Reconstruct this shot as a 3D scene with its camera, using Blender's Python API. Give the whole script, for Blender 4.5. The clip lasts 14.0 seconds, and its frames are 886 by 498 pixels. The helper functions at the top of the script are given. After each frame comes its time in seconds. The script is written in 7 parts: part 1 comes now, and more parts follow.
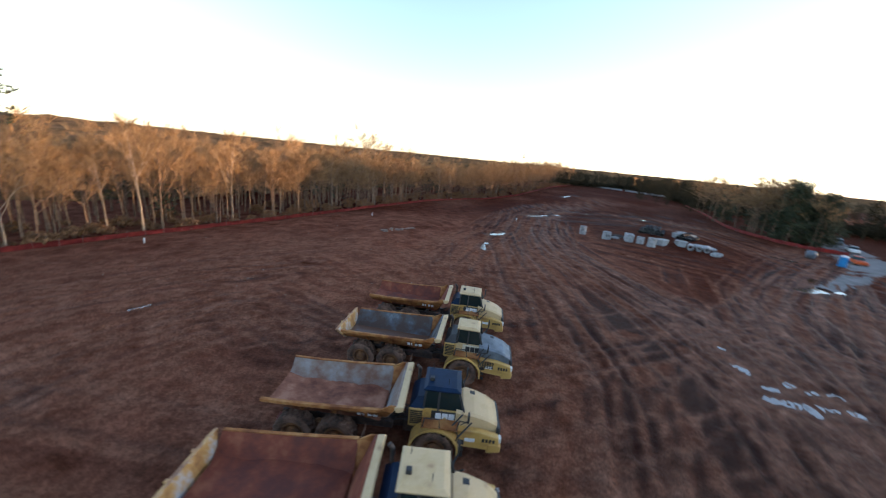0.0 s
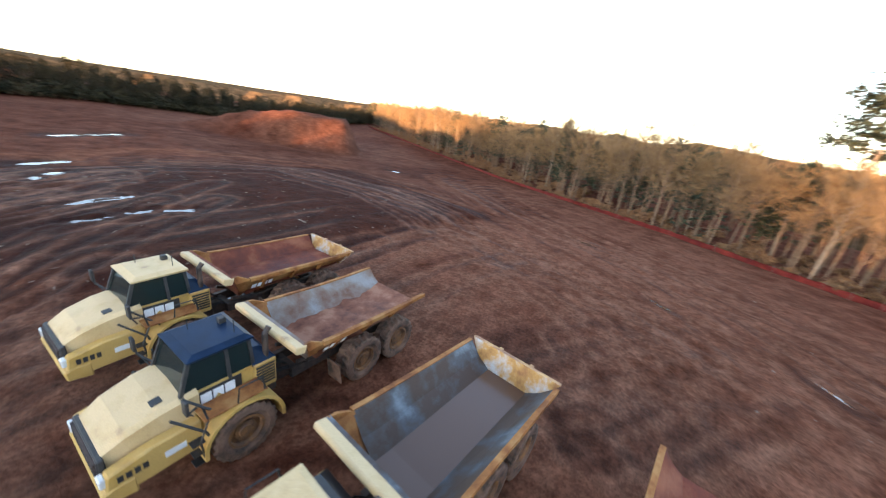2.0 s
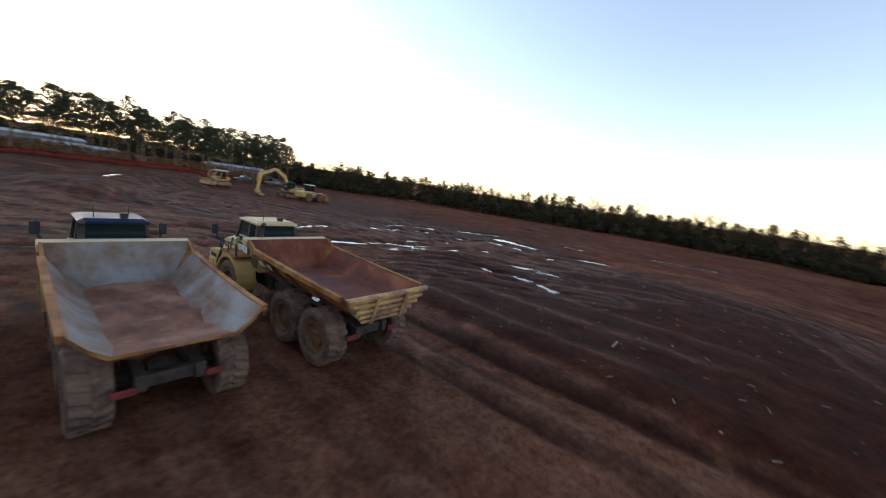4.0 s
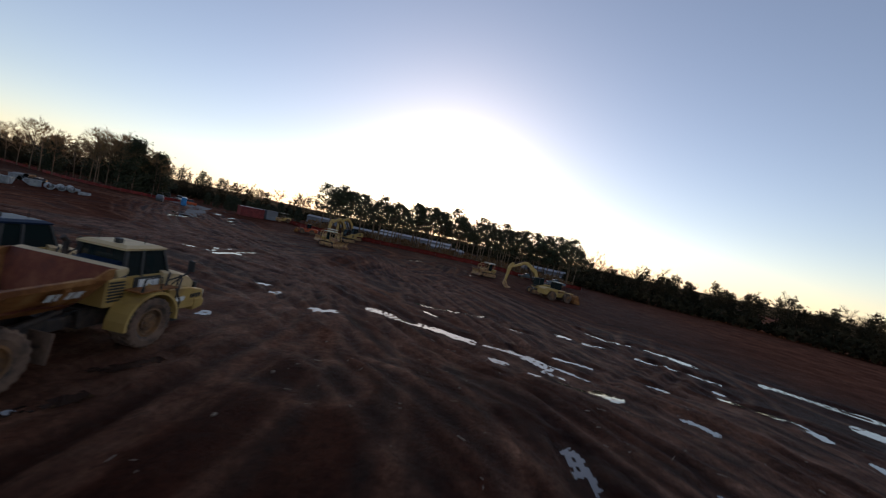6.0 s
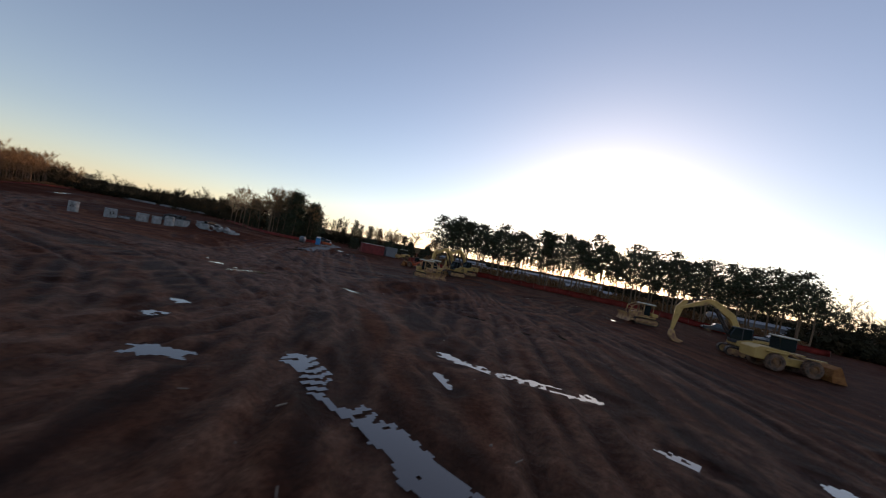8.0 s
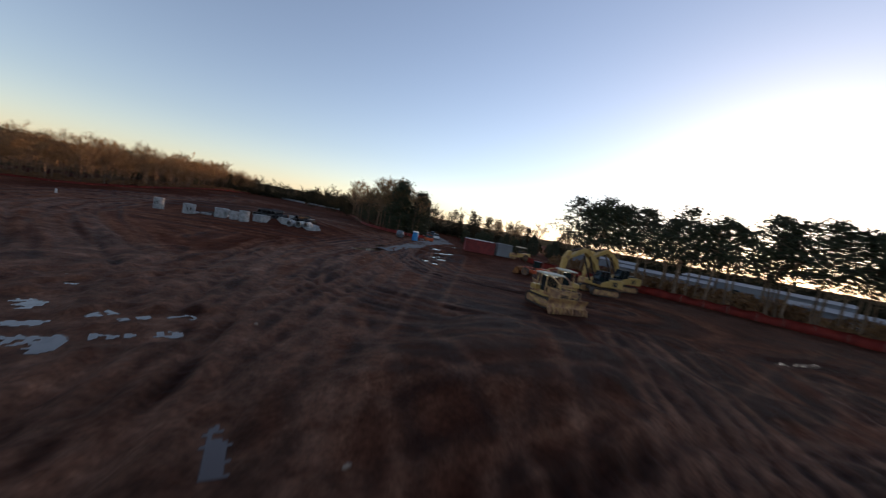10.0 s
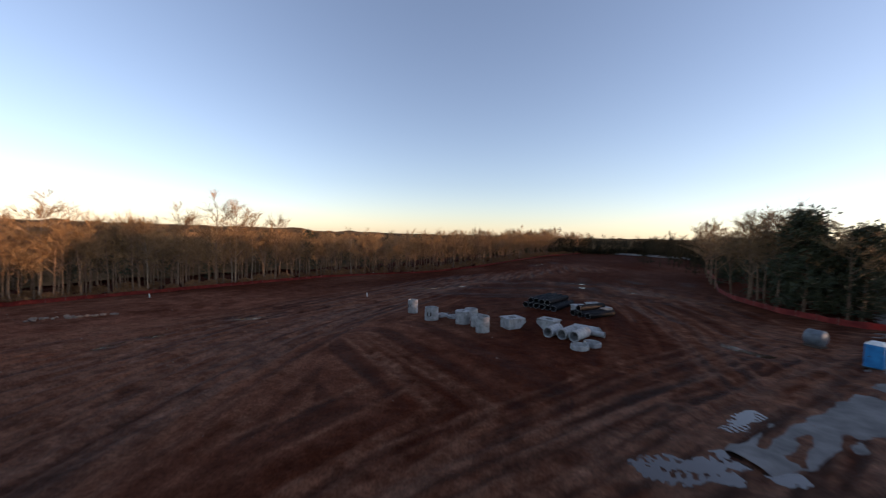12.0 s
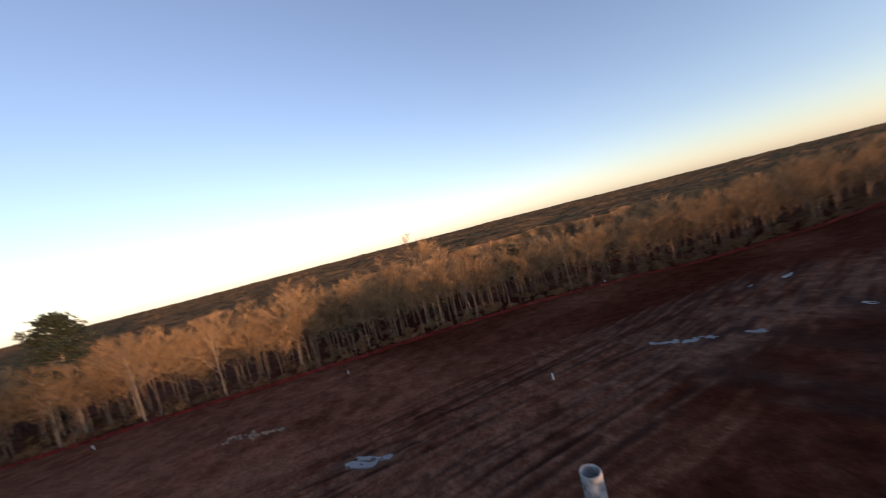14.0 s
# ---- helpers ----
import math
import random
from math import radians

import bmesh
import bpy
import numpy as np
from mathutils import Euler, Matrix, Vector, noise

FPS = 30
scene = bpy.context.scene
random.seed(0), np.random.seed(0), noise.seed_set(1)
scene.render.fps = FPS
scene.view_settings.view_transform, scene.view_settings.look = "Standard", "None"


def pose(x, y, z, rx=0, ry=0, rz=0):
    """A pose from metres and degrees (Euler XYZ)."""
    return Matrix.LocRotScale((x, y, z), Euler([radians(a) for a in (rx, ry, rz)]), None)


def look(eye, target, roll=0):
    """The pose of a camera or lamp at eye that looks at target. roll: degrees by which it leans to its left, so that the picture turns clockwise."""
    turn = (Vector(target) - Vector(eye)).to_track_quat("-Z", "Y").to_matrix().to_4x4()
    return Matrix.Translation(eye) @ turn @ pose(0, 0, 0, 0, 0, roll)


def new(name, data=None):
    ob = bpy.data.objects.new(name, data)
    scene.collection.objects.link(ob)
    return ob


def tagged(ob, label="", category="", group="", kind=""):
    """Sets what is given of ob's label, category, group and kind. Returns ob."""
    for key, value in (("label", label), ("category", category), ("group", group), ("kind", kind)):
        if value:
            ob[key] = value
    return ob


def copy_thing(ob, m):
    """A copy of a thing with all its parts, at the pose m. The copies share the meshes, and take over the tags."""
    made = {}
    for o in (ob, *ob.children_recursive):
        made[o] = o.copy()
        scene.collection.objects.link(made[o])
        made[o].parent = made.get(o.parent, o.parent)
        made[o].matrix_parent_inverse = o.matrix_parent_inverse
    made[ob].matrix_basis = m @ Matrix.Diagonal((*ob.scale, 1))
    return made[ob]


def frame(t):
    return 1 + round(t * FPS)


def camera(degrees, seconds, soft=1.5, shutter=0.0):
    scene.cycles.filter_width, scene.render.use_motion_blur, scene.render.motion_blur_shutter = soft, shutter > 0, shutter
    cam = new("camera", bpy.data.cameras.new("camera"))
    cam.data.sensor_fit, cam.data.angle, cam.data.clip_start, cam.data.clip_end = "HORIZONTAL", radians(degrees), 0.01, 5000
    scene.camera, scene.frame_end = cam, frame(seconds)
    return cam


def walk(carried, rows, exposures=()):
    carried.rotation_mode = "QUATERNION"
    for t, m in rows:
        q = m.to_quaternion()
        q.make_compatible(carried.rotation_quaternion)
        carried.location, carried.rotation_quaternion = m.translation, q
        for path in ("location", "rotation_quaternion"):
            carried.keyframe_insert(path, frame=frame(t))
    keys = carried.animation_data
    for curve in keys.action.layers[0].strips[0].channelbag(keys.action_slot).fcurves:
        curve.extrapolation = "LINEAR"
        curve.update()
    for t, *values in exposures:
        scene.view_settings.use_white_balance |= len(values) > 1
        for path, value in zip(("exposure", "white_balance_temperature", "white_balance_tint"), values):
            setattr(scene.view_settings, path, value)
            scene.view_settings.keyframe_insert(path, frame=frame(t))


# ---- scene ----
cam = camera(103.0, 14.0, soft=1.15, shutter=0.25)
# seconds, x, y, z, heading to the left of +y, pitch, roll
PATH = [
    (0, 8.69, -7.03, 13.87, 4.83, -14.73, 5.63),
    (0.5, 13.53, -1.94, 12.54, 18.59, -15.38, 12.91),
    (0.7, 14.81, 0.45, 12.14, 24.35, -15.31, 12.14),
    (0.9, 15.66, 3.27, 11.76, 36.34, -15.00, 10.93),
    (1, 15.90, 4.76, 11.60, 43.06, -15.11, 10.68),
    (1.3, 15.77, 9.46, 11.49, 67.53, -15.94, 13.34),
    (1.5, 15.11, 12.27, 11.34, 88.03, -17.58, 14.08),
    (1.7, 13.86, 14.58, 10.93, 106.71, -19.58, 11.94),
    (2, 11.12, 17.80, 10.26, 125.49, -20.61, 8.43),
    (2.5, 5.60, 19.89, 9.31, 153.09, -20.50, 6.10),
    (2.7, 3.23, 19.83, 8.84, 162.83, -19.84, 4.47),
    (3, -0.36, 18.85, 8.15, 175.97, -17.67, 3.66),
    (3.3, -3.56, 16.75, 7.60, 189.70, -15.41, 4.38),
    (3.6, -6.17, 13.82, 6.99, 203.73, -12.89, 6.14),
    (3.9, -8.08, 10.34, 6.38, 217.30, -10.29, 8.20),
    (4.2, -9.27, 6.64, 5.83, 229.61, -7.79, 9.75),
    (4.5, -9.75, 3.02, 5.38, 239.91, -5.43, 10.14),
    (4.8, -9.56, -0.31, 5.09, 248.15, -3.32, 9.07),
    (5, -9.07, -2.35, 5.04, 253.30, -2.10, 8.00),
    (5.5, -7.11, -6.57, 5.51, 267.43, -0.28, 7.38),
    (5.7, -6.01, -8.10, 5.82, 272.93, -2.08, 9.09),
    (5.9, -4.58, -9.53, 6.13, 275.14, -1.90, 11.31),
    (6, -3.80, -10.20, 6.25, 275.64, -1.61, 12.20),
    (6.5, 0.17, -12.31, 6.06, 284.94, -4.68, 8.11),
    (7, 4.40, -13.57, 5.43, 293.91, -0.99, 8.25),
    (7.2, 6.24, -13.84, 5.18, 297.37, 0.64, 9.46),
    (7.5, 9.07, -13.97, 4.85, 300.50, 1.85, 10.85),
    (7.8, 11.84, -13.73, 4.57, 301.26, 1.69, 11.33),
    (8.1, 14.58, -13.13, 4.36, 300.48, 0.44, 10.98),
    (8.4, 17.34, -12.14, 4.23, 299.07, -1.34, 10.24),
    (8.7, 20.19, -10.76, 4.22, 298.19, -3.09, 9.55),
    (9, 23.16, -8.97, 4.35, 298.75, -4.19, 9.30),
    (9.3, 26.35, -6.78, 4.67, 301.95, -4.51, 9.81),
    (9.5, 28.58, -5.07, 4.97, 305.95, -4.27, 10.50),
    (10, 34.68, -0.00, 5.87, 320.93, -4.28, 10.64),
    (10.2, 37.15, 2.44, 6.13, 327.07, -3.74, 10.78),
    (10.5, 40.53, 6.48, 6.51, 337.27, -3.33, 8.08),
    (10.8, 43.60, 10.24, 7.10, 341.78, -2.28, 7.85),
    (11, 45.41, 12.99, 7.57, 346.78, -1.42, 7.29),
    (11.3, 47.77, 17.45, 8.34, 356.25, -1.56, 4.96),
    (11.5, 49.14, 20.52, 8.99, 362.44, -1.51, 4.02),
    (11.7, 50.26, 23.61, 9.71, 366.91, -1.40, 4.39),
    (12, 51.42, 28.60, 10.72, 374.31, -2.15, 1.48),
    (12.5, 52.62, 36.43, 12.88, 383.92, -2.91, -1.79),
    (13, 52.97, 44.78, 14.81, 392.29, -3.11, -4.54),
    (13.4, 52.25, 51.33, 16.17, 396.91, -3.47, -5.64),
    (13.5, 51.94, 52.96, 16.55, 399.43, -3.13, -6.50),
    (13.7, 51.31, 55.88, 17.63, 404.87, -3.14, -8.29),
    (14, 50.21, 60.48, 19.25, 416.02, -2.57, -14.33),
]


def flown(x, y, z, yaw, pitch, roll):
    a, b = radians(yaw), radians(pitch)
    ahead = Vector((-math.sin(a) * math.cos(b), math.cos(a) * math.cos(b), math.sin(b)))
    return look((x, y, z), Vector((x, y, z)) + ahead * 5, roll)


walk(cam, [(t, flown(*row)) for t, *row in PATH],
     exposures=[(0, 1.95, 5600, 14), (1.0, 2.25, 5600, 14), (1.5, 2.4, 5750, 14), (2.0, 2.9, 6050, 15), (2.7, 3.2, 6100, 16), (3.6, 2.1, 6250, 17), (4.8, 1.15, 6200, 19), (5.5, 0.45, 6100, 21), (6.5, 0.3, 6100, 23), (7.2, 0.3, 6100, 23), (9.3, 0.48, 6000, 20), (11, 0.7, 5950, 23), (12.5, 0.82, 5750, 23), (14, 0.78, 5700, 23)])

# ---- light ----
SUN_TURN, SUN_RISE = radians(6.3), radians(2.0)
SUN_WAY = Vector((math.cos(SUN_TURN) * math.cos(SUN_RISE), math.sin(SUN_TURN) * math.cos(SUN_RISE), math.sin(SUN_RISE)))
world = bpy.data.worlds.new("evening_sky")
scene.world = world
world.use_nodes = True
wn = world.node_tree.nodes
sky = wn.new("ShaderNodeTexSky")
sky.sky_type, sky.sun_disc = "NISHITA", False
sky.sun_elevation, sky.sun_rotation = SUN_RISE + radians(6.5), math.pi / 2 - SUN_TURN
sky.air_density, sky.dust_density, sky.ozone_density = 1.0, 0.35, 1.2
haze = wn.new("ShaderNodeHueSaturation")
haze.inputs["Saturation"].default_value = 0.8
world.node_tree.links.new(sky.outputs[0], haze.inputs["Color"])
world.node_tree.links.new(haze.outputs[0], wn["Background"].inputs[0])
wn["Background"].inputs[1].default_value = 0.137

lamp = bpy.data.lights.new("sun", "SUN")
lamp.energy, lamp.angle, lamp.color = 4.4, radians(0.6), (1.0, 0.56, 0.25)
sun = new("sun", lamp)
sun.matrix_world = look(SUN_WAY * 500, (0, 0, 0))


# ---- materials ----
def stuff_of(name, colours, scale=3.0, rough=(0.6, 0.9), metal=0.0, bump=0.2, fine=40.0, spread=None, per_object=0.0, coords="Object", fleck=None, gloss=0.5):
    """A surface with two scales of variation between two or three colours."""
    m = bpy.data.materials.new(name)
    m.use_nodes = True
    n, l = m.node_tree.nodes, m.node_tree.links
    b = n["Principled BSDF"]
    b.inputs["Metallic"].default_value = metal
    b.inputs["Specular IOR Level"].default_value = gloss
    tc = n.new("ShaderNodeTexCoord")
    big = n.new("ShaderNodeTexNoise")
    big.inputs["Scale"].default_value, big.inputs["Detail"].default_value, big.inputs["Roughness"].default_value = scale, 6, 0.62
    small = n.new("ShaderNodeTexNoise")
    small.inputs["Scale"].default_value, small.inputs["Detail"].default_value = fine, 4
    for t in (big, small):
        l.new(tc.outputs[coords], t.inputs["Vector"])
    ramp = n.new("ShaderNodeValToRGB")
    lo, hi = spread or (0.36, 0.64)
    e = ramp.color_ramp.elements
    e[0].position, e[0].color = lo, (*colours[0], 1)
    e[1].position, e[1].color = hi, (*colours[-1], 1)
    for i, c in enumerate(colours[1:-1]):
        k = e.new(lo + (hi - lo) * (i + 1) / (len(colours) - 1))
        k.color = (*c, 1)
    l.new(big.outputs["Fac"], ramp.inputs["Fac"])
    mix = n.new("ShaderNodeMix")
    mix.data_type, mix.blend_type = "RGBA", "MULTIPLY"
    mix.inputs["Factor"].default_value = 0.5
    l.new(ramp.outputs["Color"], mix.inputs["A"])
    l.new(small.outputs["Color"], mix.inputs["B"])
    bright = n.new("ShaderNodeHueSaturation")
    bright.inputs["Value"].default_value = 1.33
    bright.inputs["Saturation"].default_value = 1.05
    l.new(mix.outputs["Result"], bright.inputs["Color"])
    desat = n.new("ShaderNodeRGBToBW")
    l.new(small.outputs["Color"], desat.inputs["Color"])
    l.new(desat.outputs[0], mix.inputs["B"])
    if per_object:
        info, rng = n.new("ShaderNodeObjectInfo"), n.new("ShaderNodeMapRange")
        rng.inputs["To Min"].default_value, rng.inputs["To Max"].default_value = 1.33 - per_object, 1.33 + per_object
        l.new(info.outputs["Random"], rng.inputs["Value"])
        l.new(rng.outputs["Result"], bright.inputs["Value"])
    l.new(bright.outputs["Color"], b.inputs["Base Color"])
    rr = n.new("ShaderNodeMapRange")
    rr.inputs["To Min"].default_value, rr.inputs["To Max"].default_value = rough
    l.new(big.outputs["Fac"], rr.inputs["Value"])
    l.new(rr.outputs["Result"], b.inputs["Roughness"])
    if bump:
        bp = n.new("ShaderNodeBump")
        bp.inputs["Strength"].default_value, bp.inputs["Distance"].default_value = bump, 0.02
        l.new(small.outputs["Fac"], bp.inputs["Height"])
        l.new(bp.outputs["Normal"], b.inputs["Normal"])
    return m


def ground_material():
    """Clay: dry grey-brown crust, red fresh clay and dark wet mud, laid out by the soil's own map and broken up by noise."""
    m = bpy.data.materials.new("clay")
    m.use_nodes = True
    n, l = m.node_tree.nodes, m.node_tree.links
    b = n["Principled BSDF"]
    tc, at = n.new("ShaderNodeTexCoord"), n.new("ShaderNodeAttribute")
    at.attribute_name = "soil"
    sep = n.new("ShaderNodeSeparateColor")
    l.new(at.outputs["Color"], sep.inputs["Color"])

    def noise_at(scale, detail, rough=0.6, stretch=None):
        t = n.new("ShaderNodeTexNoise")
        t.inputs["Scale"].default_value, t.inputs["Detail"].default_value, t.inputs["Roughness"].default_value = scale, detail, rough
        if stretch:
            mp = n.new("ShaderNodeMapping")
            mp.inputs["Rotation"].default_value[2], mp.inputs["Scale"].default_value = radians(stretch[0]), (1, stretch[1], 1)
            l.new(tc.outputs["Object"], mp.inputs["Vector"])
            l.new(mp.outputs["Vector"], t.inputs["Vector"])
        else:
            l.new(tc.outputs["Object"], t.inputs["Vector"])
        return t.outputs["Fac"]

    def ramp(fac, lo, hi, a, c):
        r = n.new("ShaderNodeValToRGB")
        r.color_ramp.elements[0].position, r.color_ramp.elements[0].color = lo, (*a, 1)
        r.color_ramp.elements[1].position, r.color_ramp.elements[1].color = hi, (*c, 1)
        l.new(fac, r.inputs["Fac"])
        return r.outputs["Color"]

    def mixed(fac, a, c, kind="MIX"):
        x = n.new("ShaderNodeMix")
        x.data_type, x.blend_type = "RGBA", kind
        if isinstance(fac, float):
            x.inputs["Factor"].default_value = fac
        else:
            l.new(fac, x.inputs["Factor"])
        l.new(a, x.inputs["A"])
        l.new(c, x.inputs["B"])
        return x.outputs["Result"]

    def maths(op, a, c):
        x = n.new("ShaderNodeMath")
        x.operation, x.use_clamp = op, True
        for i, v in enumerate((a, c)):
            if isinstance(v, (int, float)):
                x.inputs[i].default_value = v
            else:
                l.new(v, x.inputs[i])
        return x.outputs[0]

    dry = ramp(noise_at(0.35, 8, 0.65), 0.36, 0.66, (0.082, 0.0265, 0.0138), (0.210, 0.084, 0.049))
    red = ramp(noise_at(0.5, 8, 0.65), 0.35, 0.66, (0.042, 0.0088, 0.0038), (0.092, 0.0235, 0.0104))
    wet = ramp(noise_at(0.9, 6, 0.6), 0.35, 0.65, (0.011, 0.0030, 0.0015), (0.030, 0.0086, 0.0042))
    redness = maths("ADD", sep.outputs["Red"], maths("SUBTRACT", noise_at(0.13, 7, 0.66), 0.5))
    base = mixed(maths("MULTIPLY", maths("SUBTRACT", redness, 0.25), 2.2), dry, red)
    streak = ramp(noise_at(0.55, 7, 0.62, (-62, 0.38)), 0.36, 0.66, (0.55, 0.53, 0.52), (1.4, 1.38, 1.36))
    base = mixed(0.25, base, streak, "MULTIPLY")
    wetness = maths("ADD", sep.outputs["Green"], maths("MULTIPLY", maths("SUBTRACT", noise_at(0.7, 6, 0.6, (20, 0.35)), 0.54), 0.9))
    base = mixed(maths("MULTIPLY", wetness, 0.85), base, wet)
    pale = ramp(noise_at(1.1, 6, 0.65), 0.35, 0.65, (0.150, 0.059, 0.032), (0.265, 0.128, 0.077))
    crest = maths("MULTIPLY", sep.outputs["Blue"], maths("MULTIPLY", maths("SUBTRACT", noise_at(0.5, 6, 0.58), 0.18), 1.9))
    base = mixed(crest, base, pale)
    clods = ramp(noise_at(5.5, 7, 0.74), 0.34, 0.66, (0.3, 0.29, 0.28), (1.7, 1.7, 1.7))
    base = mixed(0.55, base, clods, "MULTIPLY")
    crumbs = ramp(noise_at(1.6, 8, 0.78), 0.38, 0.62, (0.45, 0.44, 0.43), (1.5, 1.5, 1.5))
    l.new(mixed(0.4, base, crumbs, "MULTIPLY"), b.inputs["Base Color"])
    rr = n.new("ShaderNodeMapRange")
    rr.inputs["To Min"].default_value, rr.inputs["To Max"].default_value = 0.95, 0.66
    l.new(wetness, rr.inputs["Value"])
    l.new(rr.outputs["Result"], b.inputs["Roughness"])
    shine = n.new("ShaderNodeMapRange")
    shine.inputs["To Min"].default_value, shine.inputs["To Max"].default_value = 0.01, 0.06
    l.new(wetness, shine.inputs["Value"])
    l.new(shine.outputs["Result"], b.inputs["Specular IOR Level"])
    bp = n.new("ShaderNodeBump")
    bp.inputs["Strength"].default_value, bp.inputs["Distance"].default_value = 1.0, 0.2
    l.new(noise_at(2.6, 10, 0.75), bp.inputs["Height"])
    l.new(bp.outputs["Normal"], b.inputs["Normal"])
    return m


CLAY = ground_material()
YELLOW = stuff_of("yellow_paint", [(0.27, 0.15, 0.06), (0.46, 0.285, 0.085), (0.50, 0.32, 0.11)], 0.9, (0.35, 0.7), bump=0.08, spread=(0.3, 0.55), per_object=0.08)
PALE_YELLOW = stuff_of("faded_yellow_paint", [(0.30, 0.18, 0.095), (0.49, 0.345, 0.17), (0.54, 0.39, 0.21)], 1.1, (0.4, 0.75), bump=0.08, spread=(0.3, 0.52), per_object=0.06)
MUDDY_YELLOW = stuff_of("muddy_yellow_paint", [(0.20, 0.10, 0.06), (0.40, 0.22, 0.11), (0.58, 0.37, 0.14)], 1.6, (0.5, 0.85), bump=0.15, spread=(0.36, 0.62))
RUST_EDGE = stuff_of("rusty_yellow_rim", [(0.15, 0.055, 0.022), (0.27, 0.115, 0.042), (0.36, 0.185, 0.075)], 1.4, (0.6, 0.9), bump=0.15, gloss=0.2)
CLAY_BED = stuff_of("clay_stained_steel", [(0.080, 0.017, 0.0075), (0.15, 0.036, 0.015), (0.24, 0.088, 0.044)], 0.8, (0.6, 0.95), bump=0.25, spread=(0.38, 0.66))
STEEL_BED = stuff_of("worn_blue_grey_steel", [(0.062, 0.038, 0.026), (0.074, 0.074, 0.076), (0.17, 0.19, 0.208)], 0.7, (0.45, 0.7), 0.0, bump=0.1, spread=(0.42, 0.66), gloss=0.3)
TAN_STEEL = stuff_of("clay_smeared_grey_steel", [(0.15, 0.075, 0.045), (0.20, 0.15, 0.12), (0.25, 0.235, 0.22)], 0.8, (0.5, 0.8), bump=0.15, spread=(0.38, 0.64), gloss=0.3)
PINK_CLAY = stuff_of("drying_pale_clay", [(0.10, 0.030, 0.014), (0.20, 0.078, 0.042), (0.30, 0.145, 0.088)], 0.9, (0.7, 0.95), bump=0.35, spread=(0.38, 0.62))
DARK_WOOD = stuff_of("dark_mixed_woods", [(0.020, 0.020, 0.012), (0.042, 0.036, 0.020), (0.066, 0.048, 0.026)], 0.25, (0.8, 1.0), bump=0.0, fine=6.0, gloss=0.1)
DUSTY_STEEL = stuff_of("dusty_brown_steel", [(0.12, 0.08, 0.06), (0.20, 0.15, 0.12), (0.26, 0.22, 0.19)], 0.9, (0.5, 0.8), 0.05, bump=0.1)
ORANGE_STEEL = stuff_of("rusty_orange_steel", [(0.24, 0.11, 0.04), (0.40, 0.22, 0.07), (0.42, 0.40, 0.38)], 1.3, (0.5, 0.8), 0.1, bump=0.1)
DARK_STEEL = stuff_of("greasy_dark_steel", [(0.025, 0.02, 0.018), (0.09, 0.06, 0.045)], 3.0, (0.5, 0.8), 0.2, bump=0.15)
BLACK = stuff_of("black_paint", [(0.012, 0.012, 0.013), (0.035, 0.032, 0.03)], 3.0, (0.4, 0.7), bump=0.05)
TYRE = stuff_of("muddy_tyre_rubber", [(0.04, 0.028, 0.02), (0.14, 0.082, 0.054), (0.20, 0.12, 0.08)], 2.2, (0.75, 0.95), bump=0.3)
RIM = stuff_of("muddy_orange_rim", [(0.09, 0.05, 0.03), (0.24, 0.115, 0.045)], 3.0, (0.5, 0.8), bump=0.1)
NAVY = stuff_of("dark_blue_roof_paint", [(0.004, 0.012, 0.030), (0.009, 0.022, 0.050)], 2.0, (0.3, 0.6), bump=0.05, gloss=0.18)
SLATE = stuff_of("grey_blue_hood_paint", [(0.07, 0.08, 0.09), (0.16, 0.18, 0.20)], 1.6, (0.35, 0.65), bump=0.08)
CREAM = stuff_of("cream_paint", [(0.48, 0.42, 0.30), (0.66, 0.60, 0.46)], 1.2, (0.4, 0.7), bump=0.06)
WHITE = stuff_of("white_paint", [(0.60, 0.58, 0.54), (0.80, 0.79, 0.76)], 1.4, (0.4, 0.7), bump=0.05)
ORANGE = stuff_of("orange_paint", [(0.38, 0.06, 0.02), (0.60, 0.13, 0.04)], 1.4, (0.35, 0.65), bump=0.06)
RED_BOX = stuff_of("oxide_red_paint", [(0.13, 0.02, 0.018), (0.24, 0.04, 0.035)], 1.0, (0.5, 0.8), bump=0.08)
LIGHT_BLUE = stuff_of("blue_plastic", [(0.02, 0.14, 0.34), (0.04, 0.24, 0.50)], 1.5, (0.35, 0.6), bump=0.03)
CONCRETE = stuff_of("pale_concrete", [(0.20, 0.195, 0.185), (0.31, 0.305, 0.295), (0.40, 0.395, 0.38)], 1.6, (0.75, 0.95), bump=0.25, per_object=0.1)
HDPE = stuff_of("black_corrugated_plastic", [(0.006, 0.007, 0.008), (0.014, 0.014, 0.016)], 1.2, (0.5, 0.7), bump=0.05, gloss=0.15)
FABRIC = stuff_of("red_orange_silt_fabric", [(0.20, 0.028, 0.022), (0.36, 0.060, 0.045)], 0.8, (0.7, 0.9), bump=0.2)
TIMBER = stuff_of("weathered_timber", [(0.16, 0.11, 0.08), (0.32, 0.25, 0.19)], 4.0, (0.7, 0.95), bump=0.3)
BARK = stuff_of("grey_brown_bark", [(0.11, 0.068, 0.040), (0.22, 0.145, 0.09)], 2.0, (0.8, 0.98), bump=0.3, per_object=0.25)
PALE_BARK = stuff_of("pale_bark", [(0.20, 0.14, 0.09), (0.33, 0.25, 0.17)], 2.0, (0.8, 0.98), bump=0.3, per_object=0.15)
TWIG = stuff_of("winter_twigs", [(0.15, 0.090, 0.040), (0.29, 0.180, 0.084)], 0.5, (0.8, 0.98), bump=0.0, per_object=0.3)
